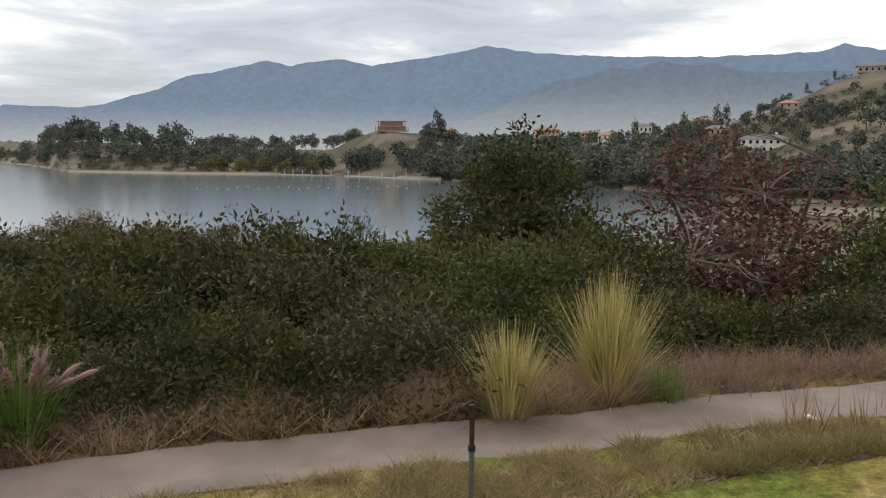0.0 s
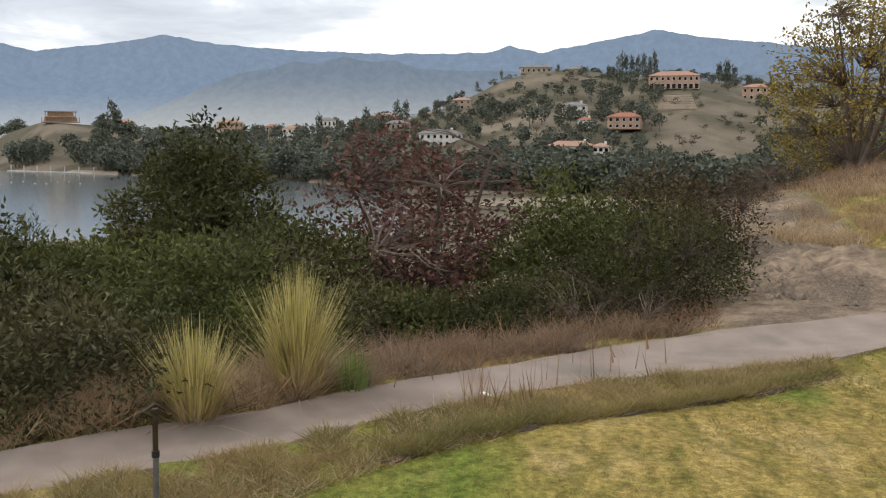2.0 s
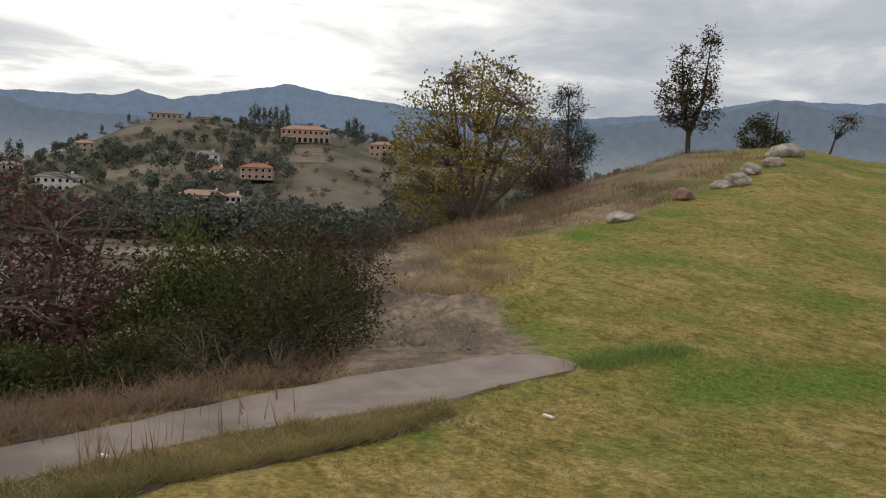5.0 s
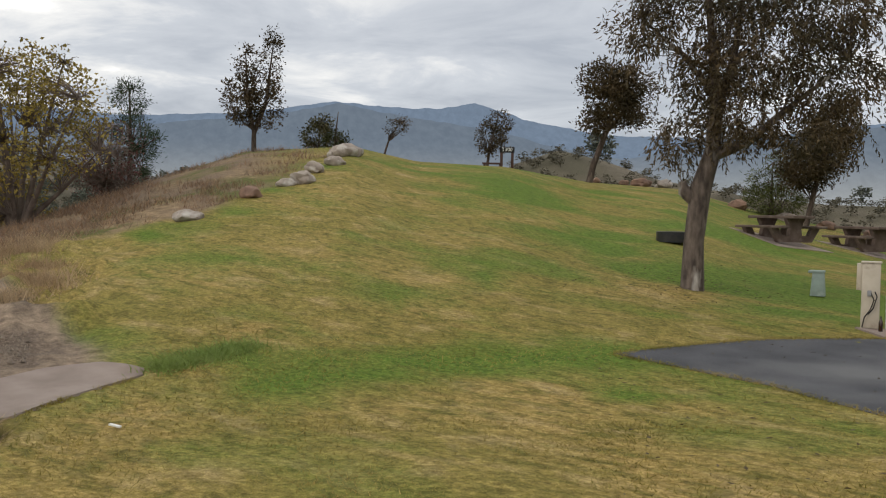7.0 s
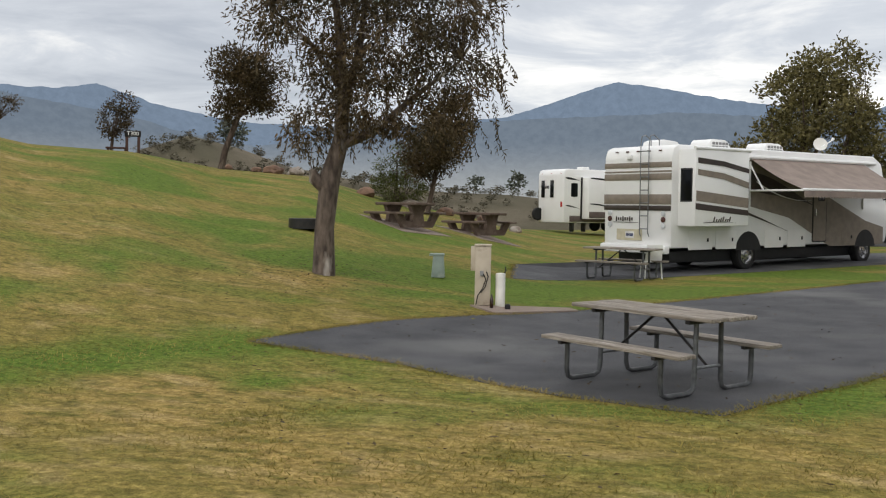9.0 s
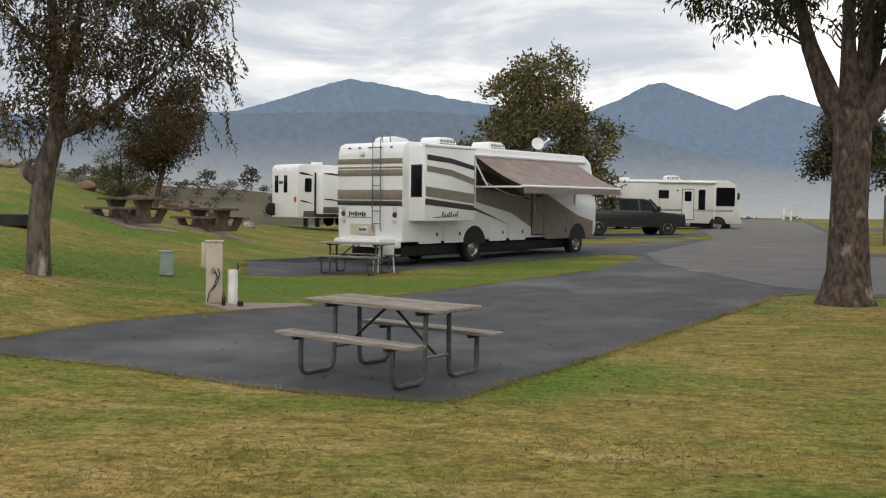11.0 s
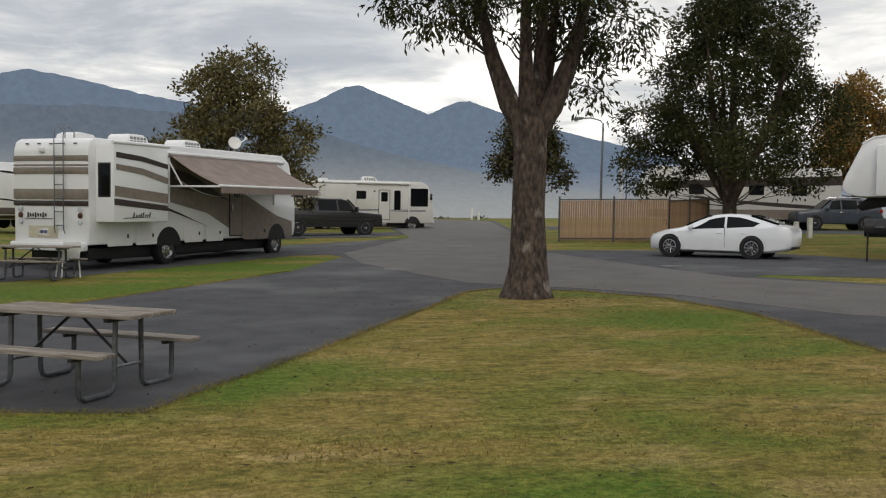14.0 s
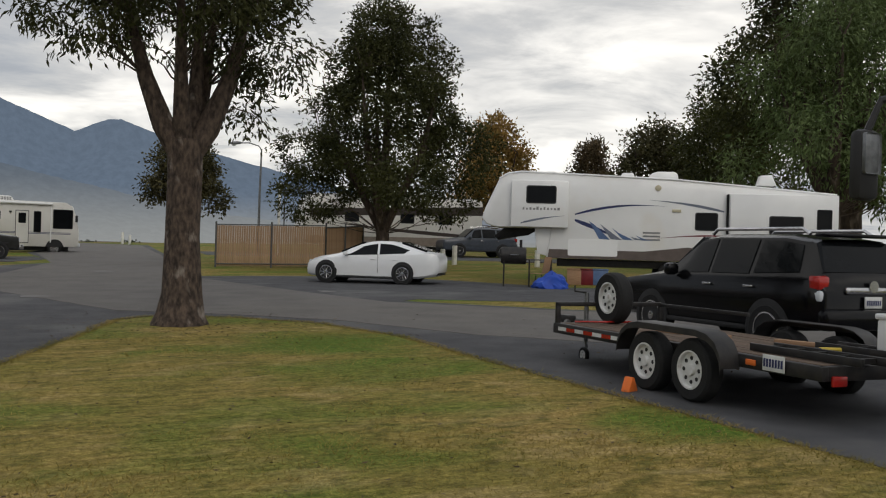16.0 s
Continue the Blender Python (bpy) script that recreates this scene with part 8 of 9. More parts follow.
def pedestal():
    p = place(-23.5, 16.55, 0.03)
    t = thing("utility_pedestal", "beige metal utility pedestal with cables on a concrete slab", "utility pedestal", m=pose(*p, 0, 0, 24))
    part("cabinet", box(0.27, 0.22, 1.02, (0, 0, 0.51), 0.02), beige_box, t)
    part("cap", box(0.30, 0.25, 0.03, (0, 0, 1.03), 0.008), beige_box, t)
    part("side_box", box(0.08, 0.17, 0.42, (-0.17, 0, 0.80), 0.012), beige_box, t)
    part("outlet", box(0.06, 0.03, 0.09, (-0.02, -0.12, 0.55), 0.008), mat_grille, t)
    part("cable", tube([(0.0, -0.12, 0.56), (0.05, -0.16, 0.45), (0.0, -0.17, 0.3), (-0.08, -0.16, 0.18), (-0.11, -0.15, 0.02)], 0.009, 6), black_rubber, t)
    part("cable", tube([(0.06, -0.12, 0.58), (0.09, -0.15, 0.5), (0.04, -0.16, 0.32), (-0.03, -0.15, 0.22)], 0.009, 6), black_rubber, t)
    p = place(-22.45, 16.6, 0.03)
    t = thing("bollard", "short white plastic water post on a concrete slab", "bollard", m=pose(*p))
    part("post", lathe([(0.085, 0), (0.085, 0.56), (0.08, 0.575), (0.02, 0.58)], 20), white_pvc, t)
    part("tap", tube([(0.02, 0.1, 0.55), (0.05, 0.12, 0.62), (0.03, 0.12, 0.68)], 0.012, 6), black_steel, t)
    p = place(-22.95, 16.3, 0.03)
    t = thing("beer_bottle", "dark brown glass bottle standing on the slab", "bottle", m=pose(*p))
    part("bottle_body", lathe([(0.032, 0), (0.033, 0.13), (0.028, 0.16), (0.014, 0.19), (0.013, 0.235)], 14), mat("brown_bottle_glass", (0.03, 0.012, 0.006), 0.1, spec=0.6), t)
    p = place(-22.0, 16.35, 0.03)
    t = thing("meter_cap", "small black valve cap on the slab", "valve cap", m=pose(*p))
    part("cap_body", lathe([(0.05, 0), (0.05, 0.07), (0.03, 0.09)], 12), black_plastic, t)
    p = place(-26.15, 20.3)
    t = thing("junction_box", "pale green metal utility box on the lawn", "utility box", m=pose(*p, 0, 0, 20))
    part("box_body", prism([(-0.14, 0), (0.14, 0), (0.1, 0.48), (-0.1, 0.48)], 0.2, bevel=0.015), green_box_m, t)
    part("hood", box(0.3, 0.24, 0.05, (-0.03, 0, 0.48), 0.015), green_box_m, t)


pedestal()


def concrete_table(m):
    t = thing("concrete_table", "dark brown concrete picnic table with attached benches", "picnic table", "concrete picnic tables", m)
    part("tabletop", box(2.1, 0.8, 0.09, (0, 0, 0.76), 0.02), brown_conc, t)
    for s in (1, -1):
        part("bench", box(2.1, 0.34, 0.08, (0, s * 0.72, 0.46), 0.02), brown_conc, t)
    for x in (-0.62, 0.62):
        pts = [(-0.62, 0), (0.62, 0), (0.9, 0.42), (0.62, 0.42), (0.5, 0.2), (0.24, 0.2), (0.2, 0.42), (0.34, 0.72), (-0.34, 0.72), (-0.2, 0.42), (-0.24, 0.2), (-0.5, 0.2), (-0.62, 0.42), (-0.9, 0.42)]
        part("trestle", prism(pts, 0.16, m=Matrix.Translation((x, 0, 0)) @ Matrix.Rotation(radians(90), 4, "Z")), brown_conc, t)
    return t


p_ = place(-28.2, 31.5)
ct = concrete_table(pose(*p_, 0, 0, 158))
p_ = place(-23.8, 34.5)
copy_thing(ct, pose(*p_, 0, 0, 154))
for az_, r_ in ((-28.2, 31.5), (-23.8, 34.5)):
    p_ = place(az_, r_)
    c_, s_ = math.cos(radians(66)), math.sin(radians(66))
    q_ = tuple((p_.x + c_ * u - s_ * v, p_.y + s_ * u + c_ * v) for u, v in ((-1.0, -1.2), (1.0, -1.2), (1.0, 1.2), (-1.0, 1.2)))
    tagged(finish("table_slab", cut_sheet(q_, (), 0.8, 0.012), concrete), "pale concrete slab under the picnic table", "slab", kind="structure")
p_ = place(-34.0, 25.3)
fr = thing("fire_ring", "low black steel fire ring on the lawn", "fire ring", m=pose(*p_))
part("ring", lathe([(0.42, -0.02), (0.44, -0.02), (0.44, 0.24), (0.42, 0.25), (0.40, 0.24), (0.40, 0.02), (0.1, 0.015)], 28), black_steel, fr)


def boulder(label, az, r, sx, sy, sz, seed, material):
    bm = bmesh.new()
    bmesh.ops.create_icosphere(bm, subdivisions=3, radius=1.0)
    for v in bm.verts:
        n1 = noise.noise(v.co * 1.3 + Vector((seed, 0, 0))) * 0.35 + noise.noise(v.co * 3.2 + Vector((0, seed, 0))) * 0.14
        v.co = v.co * (1 + n1)
        v.co = Vector((v.co.x * sx, v.co.y * sy, v.co.z * sz))
    ob = finish("boulder", bm, material, smooth=40)
    p = place(az, r, sz * 0.45)
    ob.matrix_world = pose(*p, 0, 0, seed * 40)
    return tagged(ob, label, "boulder", "boulders on the knoll")


for k, (az_, r_, s_, mt_) in enumerate(((-62.3, 25.2, 0.36, rock_m), (-56.7, 29.3, 0.27, rock_m), (-55.7, 29.7, 0.40, rock_m), (-55.1, 32, 0.38, rock_m), (-53.9, 33.6, 0.32, rock_m), (-53.4, 36.5, 0.48, rock_m), (-52.9, 36.8, 0.4, rock_m), (-54.0, 36.4, 0.25, rock_m), (-58.7, 27.6, 0.33, rock_red),
                                        (-35.9, 46, 0.5, rock_red), (-34.6, 46, 0.5, rock_m), (-38.5, 44.5, 0.3, rock_red), (-30.5, 43, 0.5, rock_red), (-27.9, 43.5, 0.5, rock_m), (-25.8, 44, 0.45, rock_red), (-23.4, 44.5, 0.6, rock_red), (-21.6, 45, 0.4, rock_m), (-36.9, 45, 0.28, rock_red))):
    boulder("weathered pale boulder in the grass" if mt_ is rock_m else "reddish-brown boulder in the grass", az_, r_, *(s_ * (0.68 if r_ > 40 else 0.85) * f_ for f_ in (1.3, 1.0)), s_ * (0.68 if r_ > 40 else 0.85) * (0.55 if k == 0 else 0.75), k + 1, mt_)


def camp_sign():
    p = place(-43.75, 43.0)
    t = thing("camp_sign", "brown wooden post sign with white letters T300", "sign", m=pose(*p, 0, 0, 43.75))
    for x in (-0.24, 0.24):
        part("post", box(0.12, 0.12, 0.95, (x, 0, 0.42), 0.012), sign_brown, t)
    b = part("board", box(0.66, 0.06, 0.26, (0, -0.05, 0.78), 0.01), sign_black, t)
    cu = bpy.data.curves.new("sign_text", "FONT")
    cu.body, cu.size, cu.align_x, cu.align_y, cu.extrude = "T300", 0.23, "CENTER", "CENTER", 0.004
    cu.materials.append(sign_white)
    tx = new("sign_text", cu)
    tx.parent = b
    tx.matrix_basis = pose(0, -0.086, 0.78, 90, 0, 0)
    g = thing("grill_stand", "low dark bench beside the camp sign", "bench", m=pose(*place(-44.6, 43.2), 0, 0, 43))
    part("seat", box(0.9, 0.3, 0.07, (0, 0, 0.12), 0.01), sign_brown, g)
    for x in (-0.35, 0.35):
        part("leg", box(0.1, 0.25, 0.12, (x, 0, 0.04), 0.01), sign_brown, g)


camp_sign()


def sprinkler():
    p = place(-111.0, 5.35, -0.1)
    t = thing("sprinkler_riser", "galvanised sprinkler riser with a brass impact head", "sprinkler", m=pose(*p, 0, -1.5, 0))
    part("pipe", tube([(0, 0, 0), (0, 0, 0.42)], 0.0165, 12), steel, t)
    part("coupling", lathe([(0.021, 0), (0.022, 0.005), (0.022, 0.03), (0.021, 0.035)], 12, m=Matrix.Translation((0, 0, 0.41))), black_steel, t)
    brass = mat("tarnished_brass", (0.07, 0.052, 0.032), 0.5, 0.7, scale=30)
    part("nipple", tube([(0, 0, 0.44), (0, 0, 0.60)], 0.015, 10), brass, t)
    h = part("impact_head", lathe([(0.02, 0), (0.024, 0.02), (0.018, 0.045), (0.024, 0.06), (0.02, 0.085)], 12, m=Matrix.Translation((0, 0, 0.59))), brass, t)
    part("nozzle", tube([(0.0, 0, 0.63), (0.03, -0.03, 0.655), (0.055, -0.055, 0.668)], [0.016, 0.014, 0.01], 8), brass, h)
    part("arm", tube([(-0.045, 0.04, 0.66), (0, 0, 0.70), (0.05, -0.05, 0.665)], 0.008, 6), brass, h)
    part("spoon", box(0.03, 0.012, 0.03, (0.06, -0.055, 0.655), 0.004), brass, h)
    for k, (az_, r_, l) in enumerate(((-66.0, 9.15, 0.16), (-91.6, 7.75, 0.12))):
        q = place(az_, r_, 0.012)
        b = finish("litter", box(l, 0.035, 0.02, (0, 0, 0.01), 0.006), white_pvc)
        b.matrix_world = pose(*q, 0, 0, 30 * k + 10)
        tagged(b, "small scrap of white litter on the ground", "litter")


sprinkler()


def slat_fence():
    corners = [(10.4, 40.7), (14.85, 39.4), (17.6, 41.8)]
    t = thing("slat_fence", "chain-link enclosure with tan privacy slats", "fence", m=pose(corners[0][0], corners[0][1], ground_z(*corners[0])))
    o = Vector((corners[0][0], corners[0][1], ground_z(*corners[0])))
    sl = bmesh.new()
    box(0.085, 0.022, 1.72, (0, 0, 0.92), 0.006, bm=sl, seg=1)
    me = bpy.data.meshes.new("slat")
    sl.to_mesh(me); sl.free(); me.materials.append(fence_slat)
    for (x0, y0), (x1, y1) in zip(corners, corners[1:]):
        d = Vector((x1 - x0, y1 - y0, 0))
        n = int(d.length / 0.095)
        ang = math.degrees(math.atan2(d.y, d.x))
        for k in range(n):
            p = Vector((x0, y0, 0)) + d * ((k + 0.5) / n)
            s = new("slat", me)
            s.parent = t
            s.matrix_basis = pose(p.x - o.x, p.y - o.y, ground_z(p.x, p.y) - o.z, 0, 0, ang)
        for k in range(3):
            p = Vector((x0, y0, 0)) + d * (k / 2)
            bx, by, bz = p.x - o.x, p.y - o.y - 0.05, ground_z(p.x, p.y) - o.z
            part("post", tube([(bx, by, -0.1 + bz), (bx, by, 1.95 + bz)], 0.04, 8), galv_dark, t)
        for z in (1.82, 0.15):
            part("rail", tube([(x0 - o.x, y0 - o.y - 0.04, z), (x1 - o.x, y1 - o.y - 0.04, z + ground_z(x1, y1) - o.z)], 0.025, 6), galv_dark, t)


slat_fence()


def lamp_post():
    p = place(16.75, 58)
    t = thing("street_lamp", "grey steel street lamp with a single arm", "street lamp", m=pose(*p))
    part("pole", tube([(0, 0, -0.2), (0, 0, 3.5), (0.05, 0, 6.3)], [0.09, 0.07, 0.05], 10), steel, t)
    a = part("arm", tube([(0.05, 0, 6.2), (-0.1, 0, 6.45), (-0.7, 0, 6.6), (-1.3, 0, 6.55)], 0.035, 8), steel, t)
    part("lamp_head", prism([(-1.2, 6.5), (-1.15, 6.62), (-1.5, 6.64), (-1.85, 6.56), (-1.9, 6.47), (-1.6, 6.42)], 0.26, bevel=0.03), steel, t)
    part("lens", lathe([(0.12, 0.06), (0.11, 0.02), (0.05, 0)], 14, m=Matrix.Translation((-1.62, 0, 6.36))), clear_lens, t)
    t = thing("flag_pole", "thin bare metal pole behind the fence", "pole", m=pose(*place(18.2, 52)))
    part("mast", tube([(0, 0, -0.1), (0, 0, 4.2)], 0.035, 8), galv_dark, t)
    t = thing("utility_post", "tall pale timber post behind the fence", "post", m=pose(*place(17.9, 60)))
    part("mast", tube([(0, 0, -0.1), (0, 0, 4.4)], 0.08, 8), white_pvc, t)
    for az_, r_, h_ in ((27.6, 48, 0.75), (28.3, 47, 0.95), (9.2, 86, 1.0), (9.6, 84, 0.8), (33.2, 46, 0.8), (35.2, 52, 0.8)):
        t = thing("bollard", "short white post on the far lawn", "bollard", "white site posts", pose(*place(az_, r_)))
        part("post", box(0.2, 0.2, h_, (0, 0, h_ / 2), 0.03), white_pvc, t)


lamp_post()


def under_trailer():
    p = place(31.8, 30.6)
    t = thing("barrel_grill", "black barrel barbecue grill with side shelf", "grill", m=pose(*p, 0, 0, -32))
    part("barrel", lathe([(0.02, -0.4), (0.24, -0.4), (0.27, -0.36), (0.27, 0.36), (0.24, 0.4), (0.02, 0.4)], 18, m=Matrix.Translation((0, 0, 0.98)) @ Matrix.Rotation(radians(90), 4, "Y")), black_steel, t)
    part("chimney", tube([(0.22, 0, 1.2), (0.22, 0, 1.48)], 0.045, 8), black_steel, t)
    part("shelf", box(0.5, 0.4, 0.03, (0.6, 0, 0.86), 0.006), black_steel, t)
    part("handle", tube([(-0.1, -0.3, 1.0), (0.15, -0.3, 1.0)], 0.015, 6), steel, t)
    for x in (-0.3, 0.5):
        for y in (-0.18, 0.18):
            part("leg", tube([(x, y, 0), (x, y, 0.85)], 0.025, 6), black_steel, t)
    # crumpled tarpaulin
    bm = bmesh.new()
    bmesh.ops.create_icosphere(bm, subdivisions=4, radius=1.0)
    for v in bm.verts:
        f = 1 + 0.28 * noise.noise(v.co * 1.6) + 0.18 * abs(noise.noise(v.co * 4.0 + Vector((3, 1, 0))))
        v.co = Vector((v.co.x * 0.55 * f, v.co.y * 0.4 * f, max(-0.02, v.co.z * 0.5 * f * (1 - 0.35 * abs(v.co.x)))))
    ob = finish("tarpaulin", bm, blue_tarp_m, smooth=25)
    ob.matrix_world = pose(*place(34.1, 30.0), 0, 0, -34)
    tagged(ob, "crumpled bright blue tarpaulin heaped on the ground", "tarpaulin")
    t = thing("folding_chair", "tan folding camp chair beside the trailer", "chair", m=pose(*place(33.3, 30.6), 0, 0, -60))
    part("seat", box(0.5, 0.48, 0.02, (0, 0, 0.42), 0.008), wood_fresh, t)
    part("backrest", prism([(0.22, 0.45), (0.24, 0.45), (0.34, 0.95), (0.32, 0.95)], 0.48, bevel=0.004), wood_fresh, t)
    for x in (-0.22, 0.22):
        for y in (-0.22, 0.22):
            part("leg", tube([(x * 1.1, y, 0), (x * 0.9, y, 0.42)], 0.014, 6), black_steel, t)
    for az_, c_, n_, l_ in ((36.2, maroon, "storage_bin", "dark red plastic bin under the trailer"), (36.9, steel_blue, "storage_bin", "blue plastic bin under the trailer"), (35.4, wood_fresh, "carton", "brown carton under the trailer")):
        t = thing(n_, l_, "box", m=pose(*place(az_, 32.2), 0, 0, -35))
        part("tub", box(0.5, 0.4, 0.5, (0, 0, 0.25), 0.04), c_, t)
        part("lid", box(0.53, 0.43, 0.05, (0, 0, 0.52), 0.015), c_, t)


under_trailer()

# fallen leaves and twigs on the lawn
def litter_leaves():
    rng = np.random.default_rng(12)
    xy = np.concatenate([polar(rng, 900, -40, 45, 5, 20), np.array([4.0, 17.4]) + rng.normal(0, 1.3, (500, 2)), np.array([-10.2, 15.4]) + rng.normal(0, 1.1, (500, 2))])
    z = land_z(xy[:, 0], xy[:, 1]) + 0.03
    q = leaf_quads(rng, np.column_stack([xy, z]), np.tile([0.0, 0, 0.1], (len(xy), 1)), 0.075, 0.035, 0.0, 1.0)
    q[:, :, 2] = z[:, None] + (q[:, :, 2] - z[:, None]) * 0.25 + 0.005
    tagged(quick_mesh("fallen_leaves", q, 4, leaf_brown), "scattered dry brown leaves on the lawn and asphalt", "leaves", kind="stuff")


litter_leaves()

# ---- far side of the lake ----
# distance haze is mixed into the woods' base colours: lighter and greyer green
wood_m = leaf_mat("far_woods_hazy_foliage", (0.075, 0.088, 0.066), (0.125, 0.132, 0.10), 0.16, 0.1)
wood_yel = leaf_mat("far_yellow_foliage", (0.17, 0.14, 0.045), (0.12, 0.115, 0.05), 0.3, 0.1)
scrub_m = leaf_mat("far_scrub_foliage", (0.075, 0.07, 0.045), (0.12, 0.105, 0.07), 0.3, 0.1)


def woods(name, label, spots, material, seed, quads=240, kinds=None):
    """Many far trees at (azimuth, range, height, slimness): uneven crowns of leaf clumps over short trunks."""
    rng = np.random.default_rng(seed)
    protos = []
    for k in range(5):
        b = [((0, 0, 0.5), (0.28, 0.28, 0.36))] + [((rng.uniform(-0.22, 0.22), rng.uniform(-0.22, 0.22), rng.uniform(0.3, 0.82)), (0.18, 0.18, 0.15)) for _ in range(6)]
        pos, out, _ = clumped(rng, b, quads // 4, 4, 0.05, 0.5)
        q = leaf_quads(rng, pos, out, 0.115, 0.095, 0.1, 0.9)
        tr = np.array([[(-0.02, 0, -0.1), (0.02, 0, -0.1), (0.012, 0, 0.45), (-0.012, 0, 0.45)], [(0, -0.02, -0.1), (0, 0.02, -0.1), (0, 0.012, 0.45), (0, -0.012, 0.45)]])
        protos.append(np.concatenate([q, tr]))
    allq = []
    for az, r, h, slim in spots:
        p = place(az, r)
        a = rng.uniform(0, math.tau)
        q = protos[rng.integers(5)] * np.array([h * slim, h * slim, h])
        c, s = math.cos(a), math.sin(a)
        q = np.stack([q[..., 0] * c - q[..., 1] * s, q[..., 0] * s + q[..., 1] * c, q[..., 2]], -1) + np.array(p)
        allq.append(q)
    ob = quick_mesh(name, np.concatenate(allq), 4, material)
    return tagged(ob, label, "woods", kind="stuff")


def far_woods():
    rg = random.Random(17)
    w, y, sc = [], [], []
    # wooded point across the water
    for _ in range(150):
        az = rg.uniform(-140, -121.5)
        w.append((az, float(ip(az, HILL_R0)) + rg.uniform(25, 150), rg.uniform(9, 17), rg.uniform(0.8, 1.2)))
    for _ in range(30):
        az = rg.uniform(-136, -127)
        w.append((az, float(ip(az, HILL_R0)) + rg.uniform(110, 170), rg.uniform(14, 22), rg.uniform(0.6, 1.0)))
    for _ in range(16):
        az = rg.uniform(-127, -120)
        y.append((az, float(ip(az, HILL_R0)) + rg.uniform(6, 30), rg.uniform(7, 11), 1.1))
    for _ in range(60):
        az = rg.uniform(-137, -122)
        sc.append((az, float(ip(az, HILL_R0)) + rg.uniform(6, 40), rg.uniform(2.5, 5), 1.5))
    # low shore, ramp and mound
    for _ in range(60):
        az = rg.choice((rg.uniform(-118.4, -116.6), rg.uniform(-115.6, -112.5), rg.uniform(-115.2, -110), rg.uniform(-121.5, -118.5)))
        w.append((az, float(ip(az, HILL_R0)) + rg.uniform(22, 60), rg.uniform(8, 14), rg.uniform(0.8, 1.1)))
    for _ in range(40):
        az = rg.uniform(-127, -117.3)
        w.append((az, rg.uniform(760, 820), rg.uniform(8, 14), 1.0))
    # hillside with houses
    for _ in range(900):
        az = rg.uniform(-114, -62)
        r0, r1 = float(ip(az, HILL_R0)), float(ip(az, HILL_R1))
        s = rg.random() ** 0.9
        if -81.6 < az < -76.2 and 0.12 < s < 0.72:
            continue
        if -93 < az < -86 and s > 0.62 and rg.random() < 0.9:
            continue
        r = r0 + (r1 - r0) * s
        h = rg.uniform(5, 9) if az > -97 else rg.uniform(8, 14)
        w.append((az, r, h * (1.0 if s < 0.6 else 0.75), rg.uniform(0.8, 1.25)))
    for _ in range(420):
        az = rg.uniform(-114, -72)
        r0, r1 = float(ip(az, HILL_R0)), float(ip(az, HILL_R1))
        w.append((az, r0 + (r1 - r0) * rg.uniform(0.0, 0.16), rg.uniform(6, 11), rg.uniform(1.0, 1.5)))
    for _ in range(520):
        az = rg.uniform(-100, -62)
        r0, r1 = float(ip(az, HILL_R0)), float(ip(az, HILL_R1))
        sc.append((az, r0 + (r1 - r0) * rg.uniform(0.05, 1.0), rg.uniform(1.8, 3.6), 1.7))
    for k in range(9):
        w.append((-84.6 + k * 0.33 + rg.uniform(-0.05, 0.05), 520 + rg.uniform(-6, 6), rg.uniform(9, 17), 0.28))
    for az, h in ((-78.0, 15), (-78.4, 12), (-77.6, 11), (-113.0, 22), (-112.7, 18), (-101.5, 15), (-98.7, 15), (-96.9, 16), (-96.4, 14), (-92.2, 7), (-90.8, 7), (-87.5, 7)):
        w.append((az, float(ip(az, HILL_R1)) - 60, h, 0.45))
    # beyond the crest and the camp
    for _ in range(90):
        az = rg.uniform(-67, -50)
        w.append((az, rg.uniform(420, 700), rg.uniform(6, 11), 1.0))
    for _ in range(420):
        az = rg.uniform(-47, -12)
        sc.append((az, rg.uniform(115, 180), rg.uniform(0.7, 2.0), 1.9))
    for az, h in ((-38.4, 5.5), (-38.0, 4.5), (-19.0, 4), (-21.5, 4.5), (-24, 3.5)):
        w.append((az, 172, h, 1.2))
    for _ in range(70):
        az = rg.uniform(2, 30)
        w.append((az, rg.uniform(420, 520), rg.uniform(7, 12), 1.2))
    woods("far_woods", "dark green woods on the far slopes and shore", w, wood_m, 3)
    woods("yellow_trees", "yellowing trees along the far shore", y, wood_yel, 4)
    woods("far_scrub", "dull brown-green scrub on the far slopes", sc, scrub_m, 5, 110)


far_woods()

wall_white = mat("white_stucco", (0.74, 0.71, 0.66), 0.9, scale=0.4)
wall_pink = mat("pink_stucco", (0.46, 0.31, 0.23), 0.9, scale=0.4)
wall_tan = mat("tan_stucco", (0.42, 0.34, 0.26), 0.9, scale=0.4)
roof_red = mat("terracotta_roof", (0.34, 0.14, 0.085), 0.9, scale=0.8, color2=(0.25, 0.11, 0.07))
roof_salmon = mat("salmon_tile_roof", (0.38, 0.22, 0.155), 0.9, scale=0.8)
roof_grey = mat("grey_tile_roof", (0.20, 0.19, 0.18), 0.9, scale=0.8)
raw_timber = mat("raw_framing_timber", (0.42, 0.29, 0.19), 0.85, scale=0.5)


